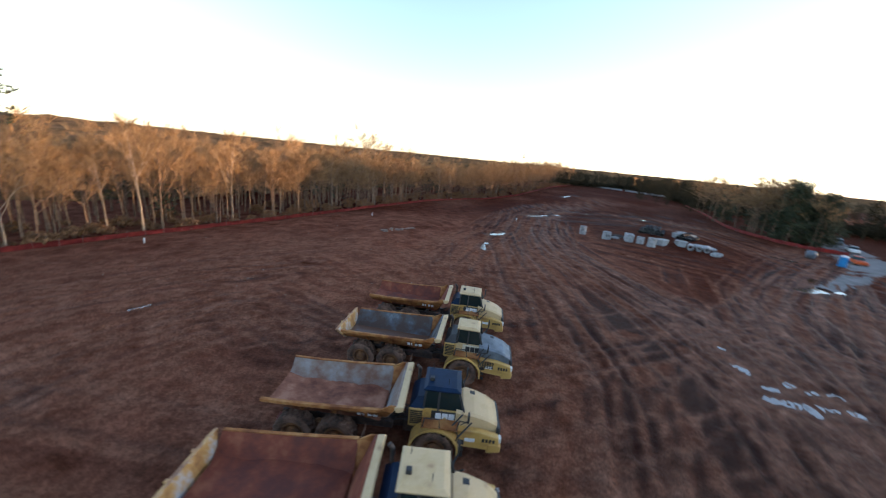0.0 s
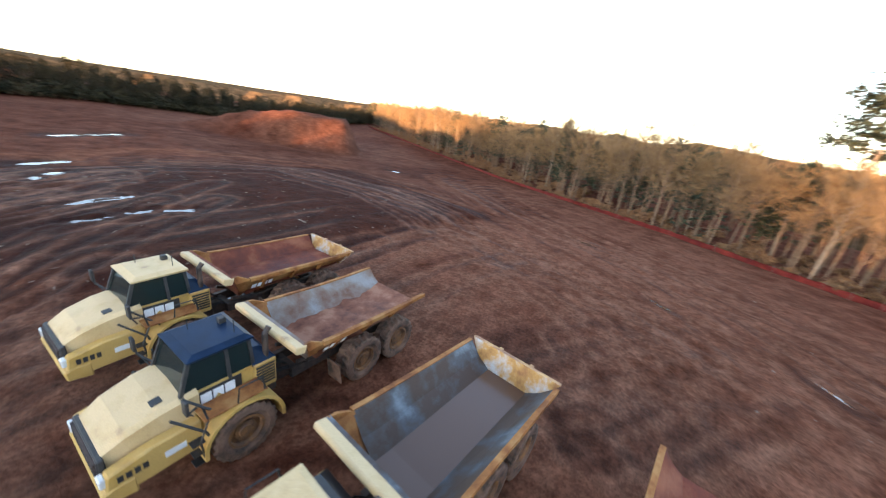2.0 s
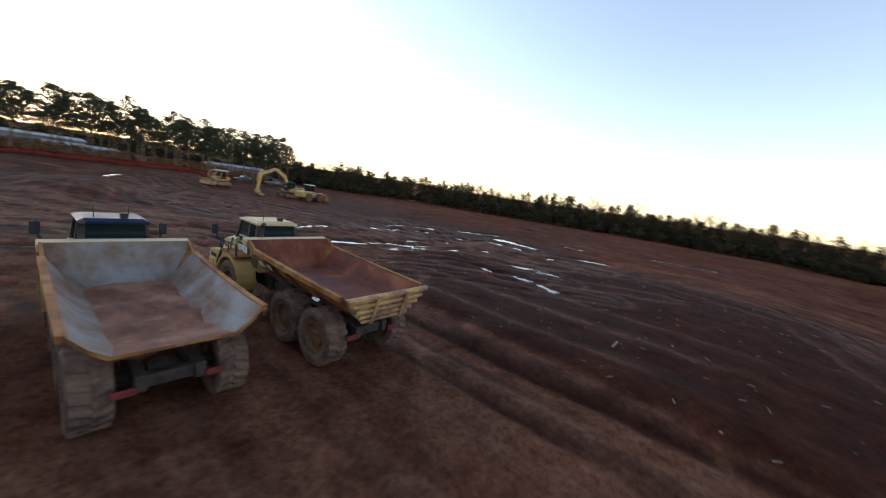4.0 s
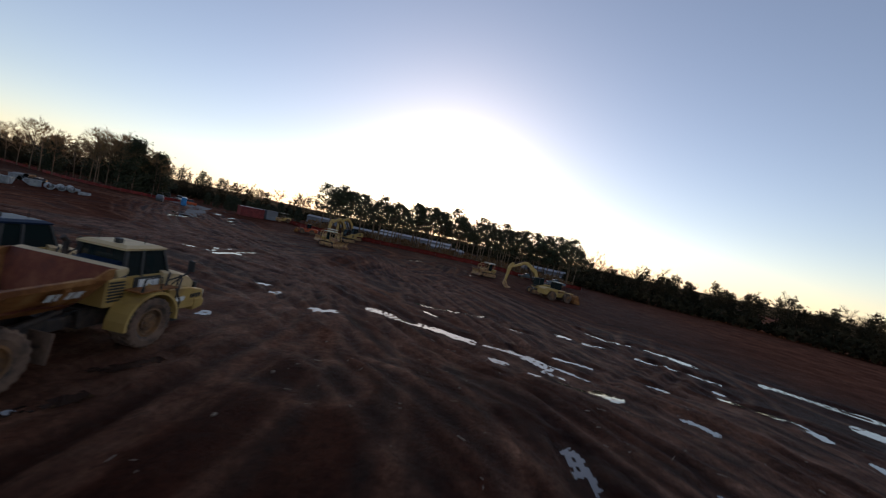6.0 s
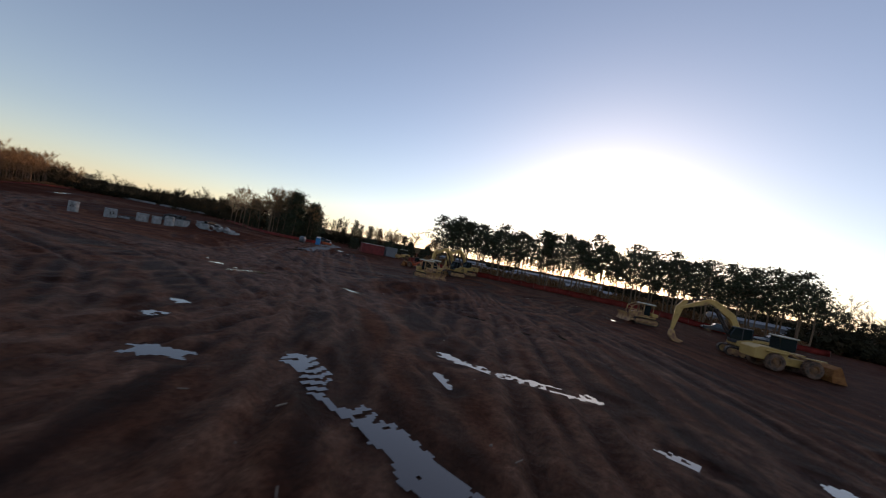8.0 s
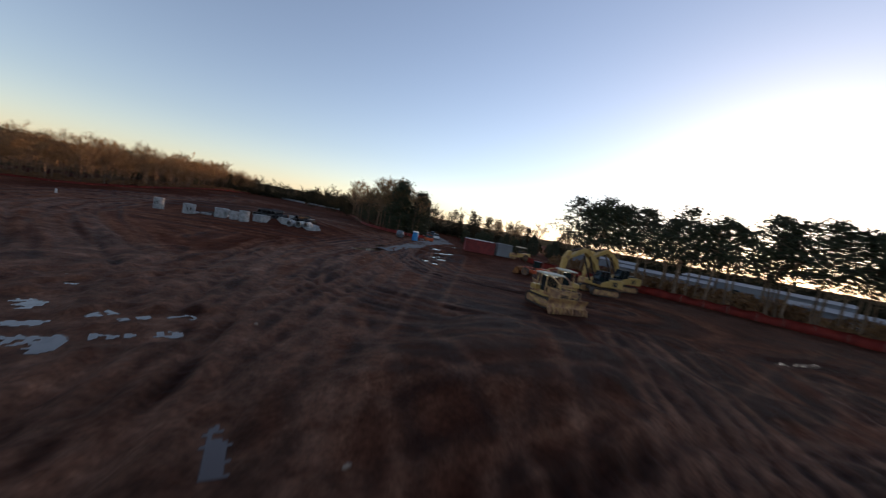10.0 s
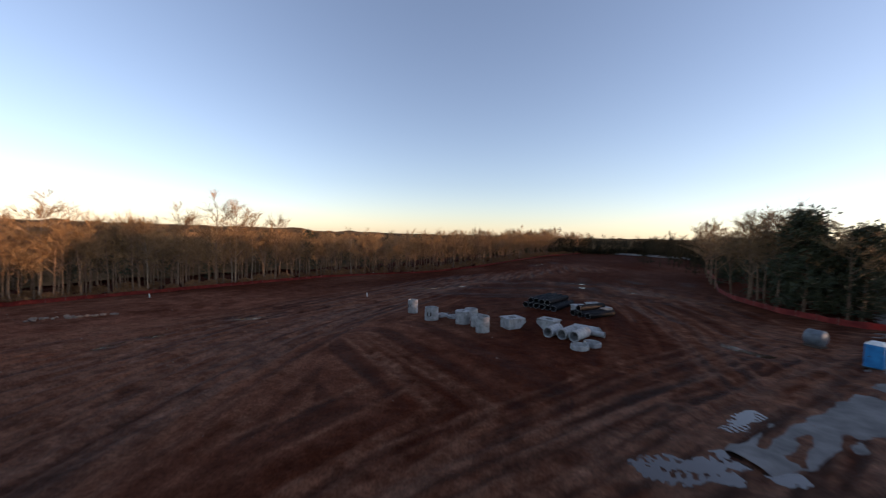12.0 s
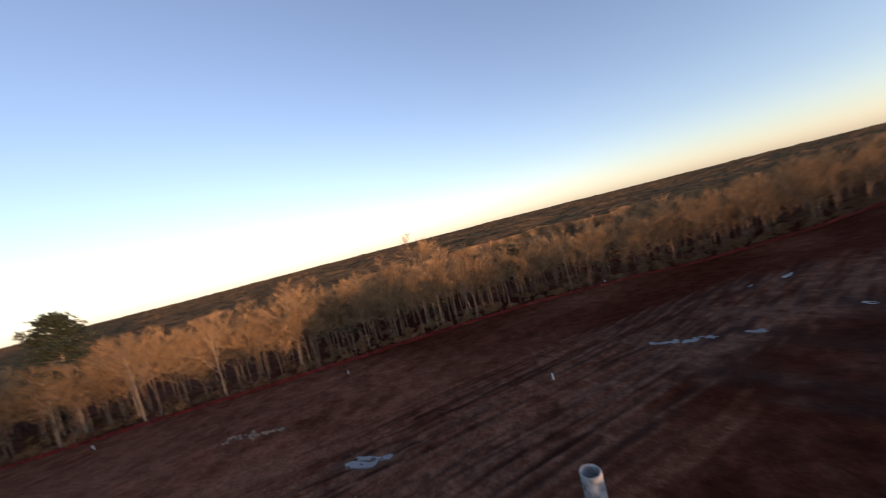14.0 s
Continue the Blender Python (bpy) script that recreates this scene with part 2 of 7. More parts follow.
NEEDLE = stuff_of("pine_needles", [(0.018, 0.026, 0.010), (0.050, 0.052, 0.020)], 0.9, (0.6, 0.85), bump=0.0, per_object=0.2)
BROWN_LEAF = stuff_of("dry_brown_leaves", [(0.13, 0.065, 0.028), (0.25, 0.13, 0.055)], 0.9, (0.7, 0.9), bump=0.0, per_object=0.25)
FAR_WOOD = stuff_of("far_winter_woods", [(0.05, 0.038, 0.022), (0.12, 0.078, 0.043), (0.20, 0.125, 0.068)], 0.22, (0.9, 1.0), bump=0.0, fine=1.4, spread=(0.34, 0.66), gloss=0.0)
GRAVEL = stuff_of("pale_gravel", [(0.085, 0.078, 0.072), (0.18, 0.165, 0.155)], 0.6, (0.8, 0.97), bump=0.5, fine=18.0)
ROCK = stuff_of("pale_rubble", [(0.14, 0.092, 0.064), (0.27, 0.20, 0.15)], 1.5, (0.8, 0.97), bump=0.4, per_object=0.2)
DEBRIS = stuff_of("dark_debris", [(0.03, 0.025, 0.022), (0.12, 0.10, 0.085)], 3.0, (0.7, 0.95), bump=0.4)
FAR_WALL = stuff_of("far_pale_wall", [(0.14, 0.14, 0.145), (0.24, 0.24, 0.25)], 0.05, (0.7, 0.9), bump=0.0)
MARK = stuff_of("white_lettering_paint", [(0.66, 0.65, 0.62), (0.80, 0.79, 0.77)], 2.0, (0.4, 0.6), bump=0.0)
LENS = stuff_of("lamp_lens", [(0.55, 0.55, 0.52), (0.75, 0.75, 0.72)], 2.0, (0.1, 0.2), bump=0.0)


def glassy(name, colour, rough=0.05):
    m = bpy.data.materials.new(name)
    m.use_nodes = True
    b = m.node_tree.nodes["Principled BSDF"]
    b.inputs["Base Color"].default_value = (*colour, 1)
    b.inputs["Roughness"].default_value, b.inputs["IOR"].default_value = rough, 1.45
    b.inputs["Specular IOR Level"].default_value = 0.6
    return m


GLASS = glassy("tinted_cab_glass", (0.012, 0.02, 0.02))
RAIN_WATER = glassy("rain_water_in_tray", (0.105, 0.056, 0.034), 0.22)
WATER = glassy("muddy_water", (0.045, 0.024, 0.017), 0.04)
WATER.node_tree.nodes["Principled BSDF"].inputs["IOR"].default_value = 1.6
SUN_FACE = bpy.data.materials.new("sun_face")
SUN_FACE.use_nodes = True
SUN_FACE.node_tree.nodes["Principled BSDF"].inputs["Emission Color"].default_value = (1.0, 0.62, 0.22, 1)
SUN_FACE.node_tree.nodes["Principled BSDF"].inputs["Emission Strength"].default_value = 60


import collections


# ---- mesh tools ----
def mesh_of(name, bm, material, smooth=False):
    me = bpy.data.meshes.new(name)
    bm.normal_update()
    bm.to_mesh(me)
    bm.free()
    for m in material if isinstance(material, (list, tuple)) else [material]:
        me.materials.append(m)
    if smooth:
        me.polygons.foreach_set("use_smooth", [True] * len(me.polygons))
    return me


def part(name, bm, material, parent, label="", smooth=False):
    ob = new(name, mesh_of(name, bm, material, smooth))
    ob.parent = parent
    if label:
        tagged(ob, label)
    return ob


def thing(name, m, label, category, group="", kind=""):
    ob = new(name)
    ob.matrix_world = m
    ob.empty_display_size = 0.3
    return tagged(ob, label, category, group, kind)


def box(bm, x0, x1, y0, y1, z0, z1, bevel=0.0, m=None):
    """A block between two corners, its edges rounded off by bevel."""
    made = bmesh.ops.create_cube(bm, size=1)
    v = made["verts"]
    bmesh.ops.transform(bm, matrix=Matrix.Translation(((x0 + x1) / 2, (y0 + y1) / 2, (z0 + z1) / 2)) @ Matrix.Diagonal((x1 - x0, y1 - y0, z1 - z0, 1)), verts=v)
    if m is not None:
        bmesh.ops.transform(bm, matrix=m, verts=v)
    if bevel:
        edges = list({e for w in v for e in w.link_edges})
        bmesh.ops.bevel(bm, geom=edges, offset=bevel, segments=1, affect="EDGES")
    return bm


def prism(bm, outline, axis, a, b, bevel=0.0):
    """An outline of (u, v) drawn out along an axis from a to b. axis y: u is x, v is z. axis x: u is y, v is z. axis z: u is x, v is y."""
    def at(u, v, w):
        return {"y": (u, w, v), "x": (w, u, v), "z": (u, v, w)}[axis]
    lo = [bm.verts.new(at(u, v, a)) for u, v in outline]
    hi = [bm.verts.new(at(u, v, b)) for u, v in outline]
    n = len(outline)
    faces = [bm.faces.new(lo), bm.faces.new(hi[::-1])]
    faces += [bm.faces.new((lo[(i + 1) % n], lo[i], hi[i], hi[(i + 1) % n])) for i in range(n)]
    bmesh.ops.recalc_face_normals(bm, faces=faces)
    if bevel:
        edges = list({e for f in faces for e in f.edges})
        bmesh.ops.bevel(bm, geom=edges, offset=bevel, segments=1, affect="EDGES")
    return bm


def loft(bm, sections, close=True):
    """Joins rings of equally many points, and closes both ends."""
    rings = [[bm.verts.new(p) for p in s] for s in sections]
    n = len(rings[0])
    faces = []
    for r, s in zip(rings, rings[1:]):
        faces += [bm.faces.new((r[i], r[(i + 1) % n], s[(i + 1) % n], s[i])) for i in range(n)]
    if close:
        faces += [bm.faces.new(rings[0][::-1]), bm.faces.new(rings[-1])]
    bmesh.ops.recalc_face_normals(bm, faces=faces)
    return bm


def rod(bm, points, r, sides=8, r1=None):
    """A round bar through points."""
    pts = [Vector(p) for p in points]
    rings = []
    for i, p in enumerate(pts):
        d = (pts[min(i + 1, len(pts) - 1)] - pts[max(i - 1, 0)]).normalized()
        u = d.cross(Vector((0.31, 0.22, 0.93))).normalized()
        w = d.cross(u)
        k = r if r1 is None else r + (r1 - r) * i / (len(pts) - 1)
        rings.append([p + (u * math.cos(a) + w * math.sin(a)) * k for a in (2 * math.pi * j / sides for j in range(sides))])
    return loft(bm, rings)


def lathe(bm, profile, sides=28, axis="y", at=(0, 0, 0)):
    """Turns (radius, along) pairs round an axis; a closed ring where the profile closes on itself."""
    rings = []
    for k in range(sides):
        a = 2 * math.pi * k / sides
        c, s = math.cos(a), math.sin(a)
        ring = []
        for r, w in profile:
            q = {"y": (r * c, w, r * s), "z": (r * c, r * s, w), "x": (w, r * c, r * s)}[axis]
            ring.append(bm.verts.new(Vector(q) + Vector(at)))
        rings.append(ring)
    faces = []
    n = len(profile)
    for k in range(sides):
        a, b = rings[k], rings[(k + 1) % sides]
        for i in range(n - 1):
            if (a[i].co - b[i].co).length < 1e-6 and (a[i + 1].co - b[i + 1].co).length < 1e-6:
                continue
            faces.append(bm.faces.new((a[i], a[i + 1], b[i + 1], b[i])))
    bmesh.ops.remove_doubles(bm, verts=[v for r in rings for v in r], dist=1e-5)
    bmesh.ops.recalc_face_normals(bm, faces=[f for f in faces if f.is_valid])
    return bm


def fresh():
    return bmesh.new()


# ---- the lie of the land ----
def lattice(x, y, seed):
    """Smooth random values at places x, y (arrays)."""
    xi, yi = np.floor(x).astype(np.int64), np.floor(y).astype(np.int64)
    fx, fy = x - xi, y - yi
    fx, fy = fx * fx * (3 - 2 * fx), fy * fy * (3 - 2 * fy)

    def h(i, j):
        k = (i * 374761393 + j * 668265263 + seed * 974711) & 0x7FFFFFFF
        k = ((k ^ (k >> 13)) * 1274126177) & 0x7FFFFFFF
        return ((k ^ (k >> 16)) & 0xFFFF) / 65535.0
    a, b, c, d = h(xi, yi), h(xi + 1, yi), h(xi, yi + 1), h(xi + 1, yi + 1)
    return (a * (1 - fx) + b * fx) * (1 - fy) + (c * (1 - fx) + d * fx) * fy


def rough_at(x, y, size, seed, octaves=4, gain=0.5):
    out, amp, tot = 0 * x, 1.0, 0.0
    for o in range(octaves):
        out = out + amp * (lattice(x / size * 2 ** o, y / size * 2 ** o, seed + o * 7) - 0.5)
        tot += amp
        amp *= gain
    return out / tot * 2


def along(x, y, line):
    """Distance to a line of points, and the length along it."""
    best, where, run = np.full(np.shape(x), 1e9), np.zeros(np.shape(x)), 0.0
    for (ax, ay), (bx, by) in zip(line, line[1:]):
        dx, dy = bx - ax, by - ay
        n = math.hypot(dx, dy)
        t = np.clip(((x - ax) * dx + (y - ay) * dy) / (n * n), 0, 1)
        d = np.hypot(x - ax - t * dx, y - ay - t * dy)
        near = d < best
        best = np.where(near, d, best)
        where = np.where(near, run + t * n, where)
        run += n
    return best, where


def ease(a, b, v):
    t = np.clip((v - a) / (b - a), 0, 1)
    return t * t * (3 - 2 * t)


# wheel tracks: middle line, gauge, depth, wetness
YARD_TRACKS = [
    ([(-12.9, -2), (4.7, -0.6), (12.4, -0.1), (20.2, 1.4), (31.8, 7.1), (41.4, 19.8), (55.3, 36.2), (68.5, 51.4)], 2.4, 0.14, 0.7),
    ([(5.3, -20.1), (12.7, -14.9), (18.2, -8.3), (20.1, -6.8), (26.6, 0.9), (33.3, 9.4), (36.8, 18.8), (41.8, 32.3)], 2.3, 0.17, 0.8),
    ([(8.8, -22.1), (16, -15.8), (22.9, -12.9), (29.9, -9.6), (44.3, -3), (60.9, 10.7)], 2.3, 0.15, 0.8),
    ([(3, -28.3), (17.8, -20.4), (24.4, -25.5), (32.5, -27.7)], 2.2, 0.13, 0.7),
    ([(12.5, -33.7), (20.7, -26.1), (28.7, -22.8), (45.4, -14.8), (69.2, 0.6)], 2.3, 0.14, 0.7),
    ([(17, 3.1), (19.7, 14.1), (18.7, 33.5), (16.8, 54.9), (16.6, 70.7), (22.2, 102.1), (33.7, 131.7), (69.8, 171.3)], 2.4, 0.13, 0.5),
]
WEST_TRACKS = [
    ([(24.4, 2.5), (28.3, 17.3), (25.9, 34.3), (21.2, 56.7), (20.9, 76.7), (27.4, 108.1), (44.2, 138.1)], 2.4, 0.12, 0.45),
    ([(13, 25.4), (7.5, 38.7), (10.2, 53.1), (15.5, 69.2), (19.6, 84.5)], 2.2, 0.10, 0.35),
    ([(32.1, 11.3), (34.1, 27.9), (29, 48.8), (26.2, 69), (30.2, 94.4)], 2.2, 0.10, 0.35),
    ([(-4.5, 27.7), (-10.2, 32.4), (-20, 25), (-27, 14), (-35.9, -2.1), (-53.8, -24.7)], 2.2, 0.09, 0.3),
    ([(-3.3, 15.8), (-12, 19.9), (-17.4, 10.6), (-20.5, -1.6), (-23.8, -14.7), (-18.1, -32.4), (-3.2, -37.3)], 2.2, 0.10, 0.4),
]
EAST_TRACKS = [
    ([(56.1, 14.2), (50.6, 17.4), (44.9, 25.5), (51.6, 40.4), (64.4, 54.2), (82.2, 70.2), (98.7, 89.5)], 2.3, 0.12, 0.6),
    ([(71.8, 15.8), (64.8, 23.8), (58.8, 32), (62.1, 43.7), (71.5, 55.3)], 2.3, 0.12, 0.6),
    ([(32.8, -2.2), (41.3, 2.5), (48.8, 1.7), (59.2, -3.3), (73.9, -3.7)], 2.3, 0.13, 0.7),
    ([(27.8, -5.9), (36.9, -3.7), (41, -5.3), (50, -10.6)], 2.3, 0.13, 0.7),
    ([(67, 59.4), (69.4, 80.3), (68.7, 93.8), (54.9, 103.5), (36.6, 103.7), (23.9, 107.1)], 2.3, 0.10, 0.4),
    ([(80, 77.8), (81.6, 99), (71.3, 113.9), (48.4, 118.6), (29.8, 117.8)], 2.3, 0.10, 0.4),
    ([(9.2, 13.7), (22, 19.9), (38.6, 29), (47.6, 50.3), (33.1, 64.2)], 2.3, 0.09, 0.3),
]
TRACKS = YARD_TRACKS + WEST_TRACKS + EAST_TRACKS
# fainter passes beside the main ones
for k, (dx, dy, bend) in enumerate([(2.6, 1.2, 1.0), (-3.4, 2.0, 1.0), (5.6, -1.5, 1.0), (-6.8, 3.5, 1.0)]):
    for n in (5, 6, 1, 2, 9, 10, 7, 11):
        if (n + k) % 2 == 0:
            line, gauge, deep, wet = TRACKS[n]
            TRACKS.append(([(x + dx + 0.7 * math.sin(i * 1.7 + k), y + dy) for i, (x, y) in enumerate(line)], gauge, deep * 0.4, wet * 0.7))
# standing water, area by area: middle line, half width
NEAR_WATER = [
    ([(22.3, -2.8), (21.3, -6.4), (20.1, -9.7), (19.8, -11.5)], 0.6), ([(19.8, -11.5), (19.6, -13.7), (18.6, -16.5), (17.7, -18.4)], 0.32), ([(17.0, -14.2), (16.4, -16.1), (15.0, -17.6), (13.9, -18.6)], 0.75), ([(17.3, -12.1), (16.8, -13.4)], 0.4),
    ([(18.1, -0.1), (19.4, -2.0)], 0.45), ([(19.8, 3.6), (21.0, 3.2)], 0.3), ([(13.6, -21.0), (13.2, -21.8), (12.8, -22.5)], 0.6), ([(12.5, 3.1), (13.7, 2.9)], 0.5),
    ([(20.9, -16.6), (20.4, -19.4)], 0.35), ([(26.9, -14.0), (26.6, -15.5)], 0.35), ([(1.8, 0.3), (3.5, -0.0), (5.2, -0.4)], 0.3), ([(5.8, 0.7), (8.0, 0.1)], 0.28),
]
YARD_WATER = [
    ([(28.3, -5.3), (28.3, -8.7), (29.8, -12.6)], 0.45), ([(29.2, -18.6), (27.9, -20.9), (28.2, -22.9)], 0.45), ([(34.2, -22.2), (31.6, -24.2), (32.1, -26.7)], 0.45), ([(26.8, -24.5), (26.2, -27.7), (24.6, -30.3)], 0.45),
    ([(31.8, -27.7), (30.3, -30.0), (29.0, -31.1)], 0.7), ([(19.9, -22.0), (19.6, -22.8), (18.0, -24.7)], 0.3), ([(22.4, -28.1), (21.6, -28.5)], 0.5), ([(21.9, 6.1), (22.0, 4.6)], 0.35),
    ([(18.7, 9.0), (19.3, 8.6)], 0.35), ([(30.7, 21.0), (31.1, 19.8)], 0.45), ([(29.7, 16.2), (32.2, 15.8), (35.9, 16.0)], 0.5), ([(25.8, -6.7), (24.8, -8.1)], 0.3),
]
MID_WATER = [
    ([(30.7, 17.7), (31.4, 17.7), (32.1, 17.6)], 0.4), ([(32.9, 18.2), (33.8, 18.8)], 0.35), ([(33.7, 17.7), (34.9, 18.1)], 0.35), ([(35.2, 17.5), (36.4, 18.0)], 0.4),
    ([(31.2, 23.2), (32.0, 23.8)], 0.35), ([(39.2, 2.6), (40.7, 1.4), (45.2, -1.4)], 0.3), ([(39.9, -0.8), (40.7, -2.6)], 0.45), ([(36.3, 9.6), (35.9, 7.5)], 0.3),
    ([(44.2, -7.2), (42.9, -8.0), (41.9, -8.8)], 0.3), ([(40.6, -5.9), (39.7, -6.4)], 0.5), ([(70.9, 3.7), (75.4, 1.5)], 0.4), ([(76.8, -2.6), (75.2, -4.6)], 0.4),
    ([(70.1, -9.6), (68.7, -9.9)], 0.4),
]
GRAVEL_WATER = [
    ([(56.3, 47.4), (58.8, 47.0), (61.2, 47.8)], 0.8), ([(62.3, 48.1), (64.2, 48.0)], 0.6), ([(61.0, 50.8), (66.1, 55.2)], 0.6), ([(72.3, 49.2), (74.3, 48.6), (76.6, 48.6)], 0.6),
    ([(68.7, 44.6), (71.1, 45.5)], 0.45), ([(68.0, 42.8), (70.0, 42.3)], 0.5), ([(65.4, 42.0), (64.9, 40.4)], 0.5), ([(65.3, 39.2), (65.0, 38.4)], 0.5),
    ([(75.7, 53.1), (77.6, 54.1)], 0.5), ([(88.4, 66.9), (92.2, 67.8)], 0.6), ([(83.9, 57.9), (85.7, 58.2)], 0.5), ([(57.6, 48.1), (59.6, 48.0), (62.2, 49.3)], 0.8),
    ([(62.1, 47.7), (63.8, 48.0)], 0.7), ([(71.2, 71.9), (72.4, 69.4), (73.9, 67.9)], 0.8),
]
NORTH_WATER = [
    ([(10.9, 52.5), (10.5, 55.5), (11.3, 59.2)], 0.45), ([(12.1, 68.4), (15.6, 71.6)], 0.5), ([(28.6, 107.3), (36.0, 112.2)], 0.5), ([(42.3, 122.7), (47.0, 118.3)], 0.6),
    ([(59.8, 118.2), (63.5, 121.6)], 0.5), ([(71.1, 108.3), (75.2, 106.6)], 0.7), ([(70.0, 83.4), (70.8, 82.2)], 0.5), ([(70.0, 87.8), (70.3, 86.2)], 0.4),
    ([(29.1, 132.4), (35.1, 141.5)], 0.7), ([(24.8, 105.6), (30.6, 107.6)], 0.7), ([(12.1, 67.6), (15.2, 70.1)], 0.6), ([(32.4, 16.4), (32.0, 14.7)], 0.5),
    ([(31.0, 20.7), (31.0, 19.3)], 0.45), ([(52.2, 181.4), (60.7, 190.9)], 0.9),
]
WEST_WATER = [
    ([(-31.3, 7.4), (-30.2, 9.5)], 0.45), ([(-12.9, 5.5), (-13.0, 6.3)], 0.3), ([(-41.7, -36.2), (-43.1, -34.3)], 0.4), ([(34.1, -66.3), (30.9, -67.2)], 0.9),
    ([(22.3, -36.9), (14.7, -37.2)], 1), ([(16.8, -47.5), (11.9, -48.0)], 0.8), ([(28.2, -35.0), (24.5, -41.5)], 0.8), ([(20.1, -13.6), (17.8, -16.3)], 0.5),
    ([(4.4, -57.6), (-4.8, -61.6)], 0.8), ([(8.8, -36.7), (4.8, -38.4)], 0.6), ([(27.7, -70.6), (23.9, -72.3)], 0.8), ([(-18.6, 16.3), (-17.7, 18.2)], 0.35),
    ([(-15.2, 25.3), (-13.5, 26.7)], 0.35),
]
PAD_WATER = [
    ([(5.4, -15.5), (2.8, -14.9), (1.0, -14.3)], 0.5), ([(7.8, -19.0), (5.6, -19.7), (3.5, -20.0)], 0.4), ([(8.3, -14.5), (5.9, -14.5)], 0.35), ([(20.8, -27.4), (18.3, -29.0), (15.6, -29.5)], 0.55),
    ([(15.2, -34.9), (12.7, -36.0)], 0.6), ([(9.0, -27.6), (7.6, -29.4), (6.5, -30.8)], 0.5), ([(14.3, -29.8), (12.3, -29.4)], 0.4),
]
POOLS = NEAR_WATER + YARD_WATER + MID_WATER + GRAVEL_WATER + NORTH_WATER + WEST_WATER + PAD_WATER
for i in range(6):
    for j in range(5):
        a, b = 63 + 5.4 * i + 1.6 * math.sin(3 * i + 5 * j), 106 + 6.6 * j + 1.8 * math.cos(4 * i + 2 * j)
        POOLS.append(([(a, b), (a + 1.2 + 0.9 * math.sin(i * j + 1), b + 0.3)], 0.35 + 0.15 * math.sin(2 * i + j)))
POOLS = [(line, 1.12 * w) for line, w in POOLS]


def lie(x, y):
    """The height of the ground without its ruts."""
    k = np.clip((60 - x) / 50, 0, 1)
    z = -0.027 * np.clip(y - 15, 0, 150) * k + 1.1 * ease(62, 92, x) * (1 - ease(58, 80, y)) * (1 - ease(8, 30, -y)) - 0.065 * np.clip(-10 - x, 0, 70)
    z = z * (1 - ease(190, 460, y))
    # spoil heap
    u = -0.77 * (x + 42.5) + 0.64 * (y + 77) + 2.5 * rough_at(x, y, 9, 5)
    v = np.abs(0.64 * (x + 42.5) + 0.77 * (y + 77) + 2.5 * rough_at(x, y, 11, 6))
    z = z + (8.0 + 1.0 * rough_at(x, y, 6, 8, 3)) * ease(-34, 3, u) ** 1.2 * (1 - ease(14.5, 18.5, u)) * (1 - ease(5, 17, v))
    # flat pad of fresh red fill, and the low heap beside the crossing tracks
    pad = ease(-30, -25, x) * (1 - ease(11, 15.5, x + 0.35 * y + 4)) * ease(-36, -30, y) * (1 - ease(-5.2, -2.2, y))
    z = z + 0.45 * pad
    r = np.hypot((x - 49) / 10, (y - 8.5) / 7.5) + 0.25 * rough_at(x, y, 5, 9)
    z = z + 1.25 * (1 - ease(0.35, 1.1, r))
    return z


def reach(x, y, line, wide):
    """The places near enough to a line to be touched by it."""
    px, py = [p[0] for p in line], [p[1] for p in line]
    return np.nonzero((x > min(px) - wide) & (x < max(px) + wide) & (y > min(py) - wide) & (y < max(py) + wide))[0]


def height(x, y):
    x, y = np.asarray(x, float), np.asarray(y, float)
    z = lie(x, y)
    near = 1 - ease(70, 150, np.maximum(np.abs(x - 20), np.abs(y - 20)))
    z = z + 0.10 * rough_at(x, y, 7, 21, 4) * near + 0.10 * rough_at(x, y, 1.6, 31, 3, 0.6) * near + rough_at(x, y, 90, 3, 2) * 0.8 * (1 - near)
    for i, (line, gauge, deep, wet) in enumerate(TRACKS):
        at = reach(x, y, line, 4)
        if not len(at):
            continue
        total = sum(math.hypot(b[0] - a[0], b[1] - a[1]) for a, b in zip(line, line[1:]))
        fx, fy = x[at], y[at]
        d, s = along(fx, fy, line)
        fade = ease(0, 6, s) * (1 - ease(total - 6, total, s))
        d = d + 0.25 * rough_at(fx, fy, 6, 50 + i, 2)
        rut = np.exp(-((d - gauge / 2) / 0.36) ** 2)
        ridge = np.exp(-((d - gauge / 2 - 0.62) / 0.26) ** 2) + np.exp(-((d - gauge / 2 + 0.62) / 0.26) ** 2)
        lug = 0.035 * np.sin(s * 11) * rut
        z[at] += fade * (0.75 * deep * ridge - 1.35 * deep * rut + lug) * (0.45 + 0.55 * lattice(s / 5, 0 * s + i, 70 + i))
    for i, (line, w) in enumerate(POOLS):
        at = reach(x, y, line, 4 * w)
        if not len(at):
            continue
        d, s = along(x[at], y[at], line)
        w = max(w, 0.36)
        bed = lie(x[at], y[at]) - 0.15
        d = d + 0.3 * w * rough_at(x[at], y[at], 1.2, 90 + i, 2)
        k = 1 - ease(1.1 * w, 2.1 * w, d)
        z[at] = z[at] * (1 - k) + np.minimum(z[at], bed) * k
    return z


def height_at(x, y):
    return float(height(np.array([x]), np.array([y]))[0])


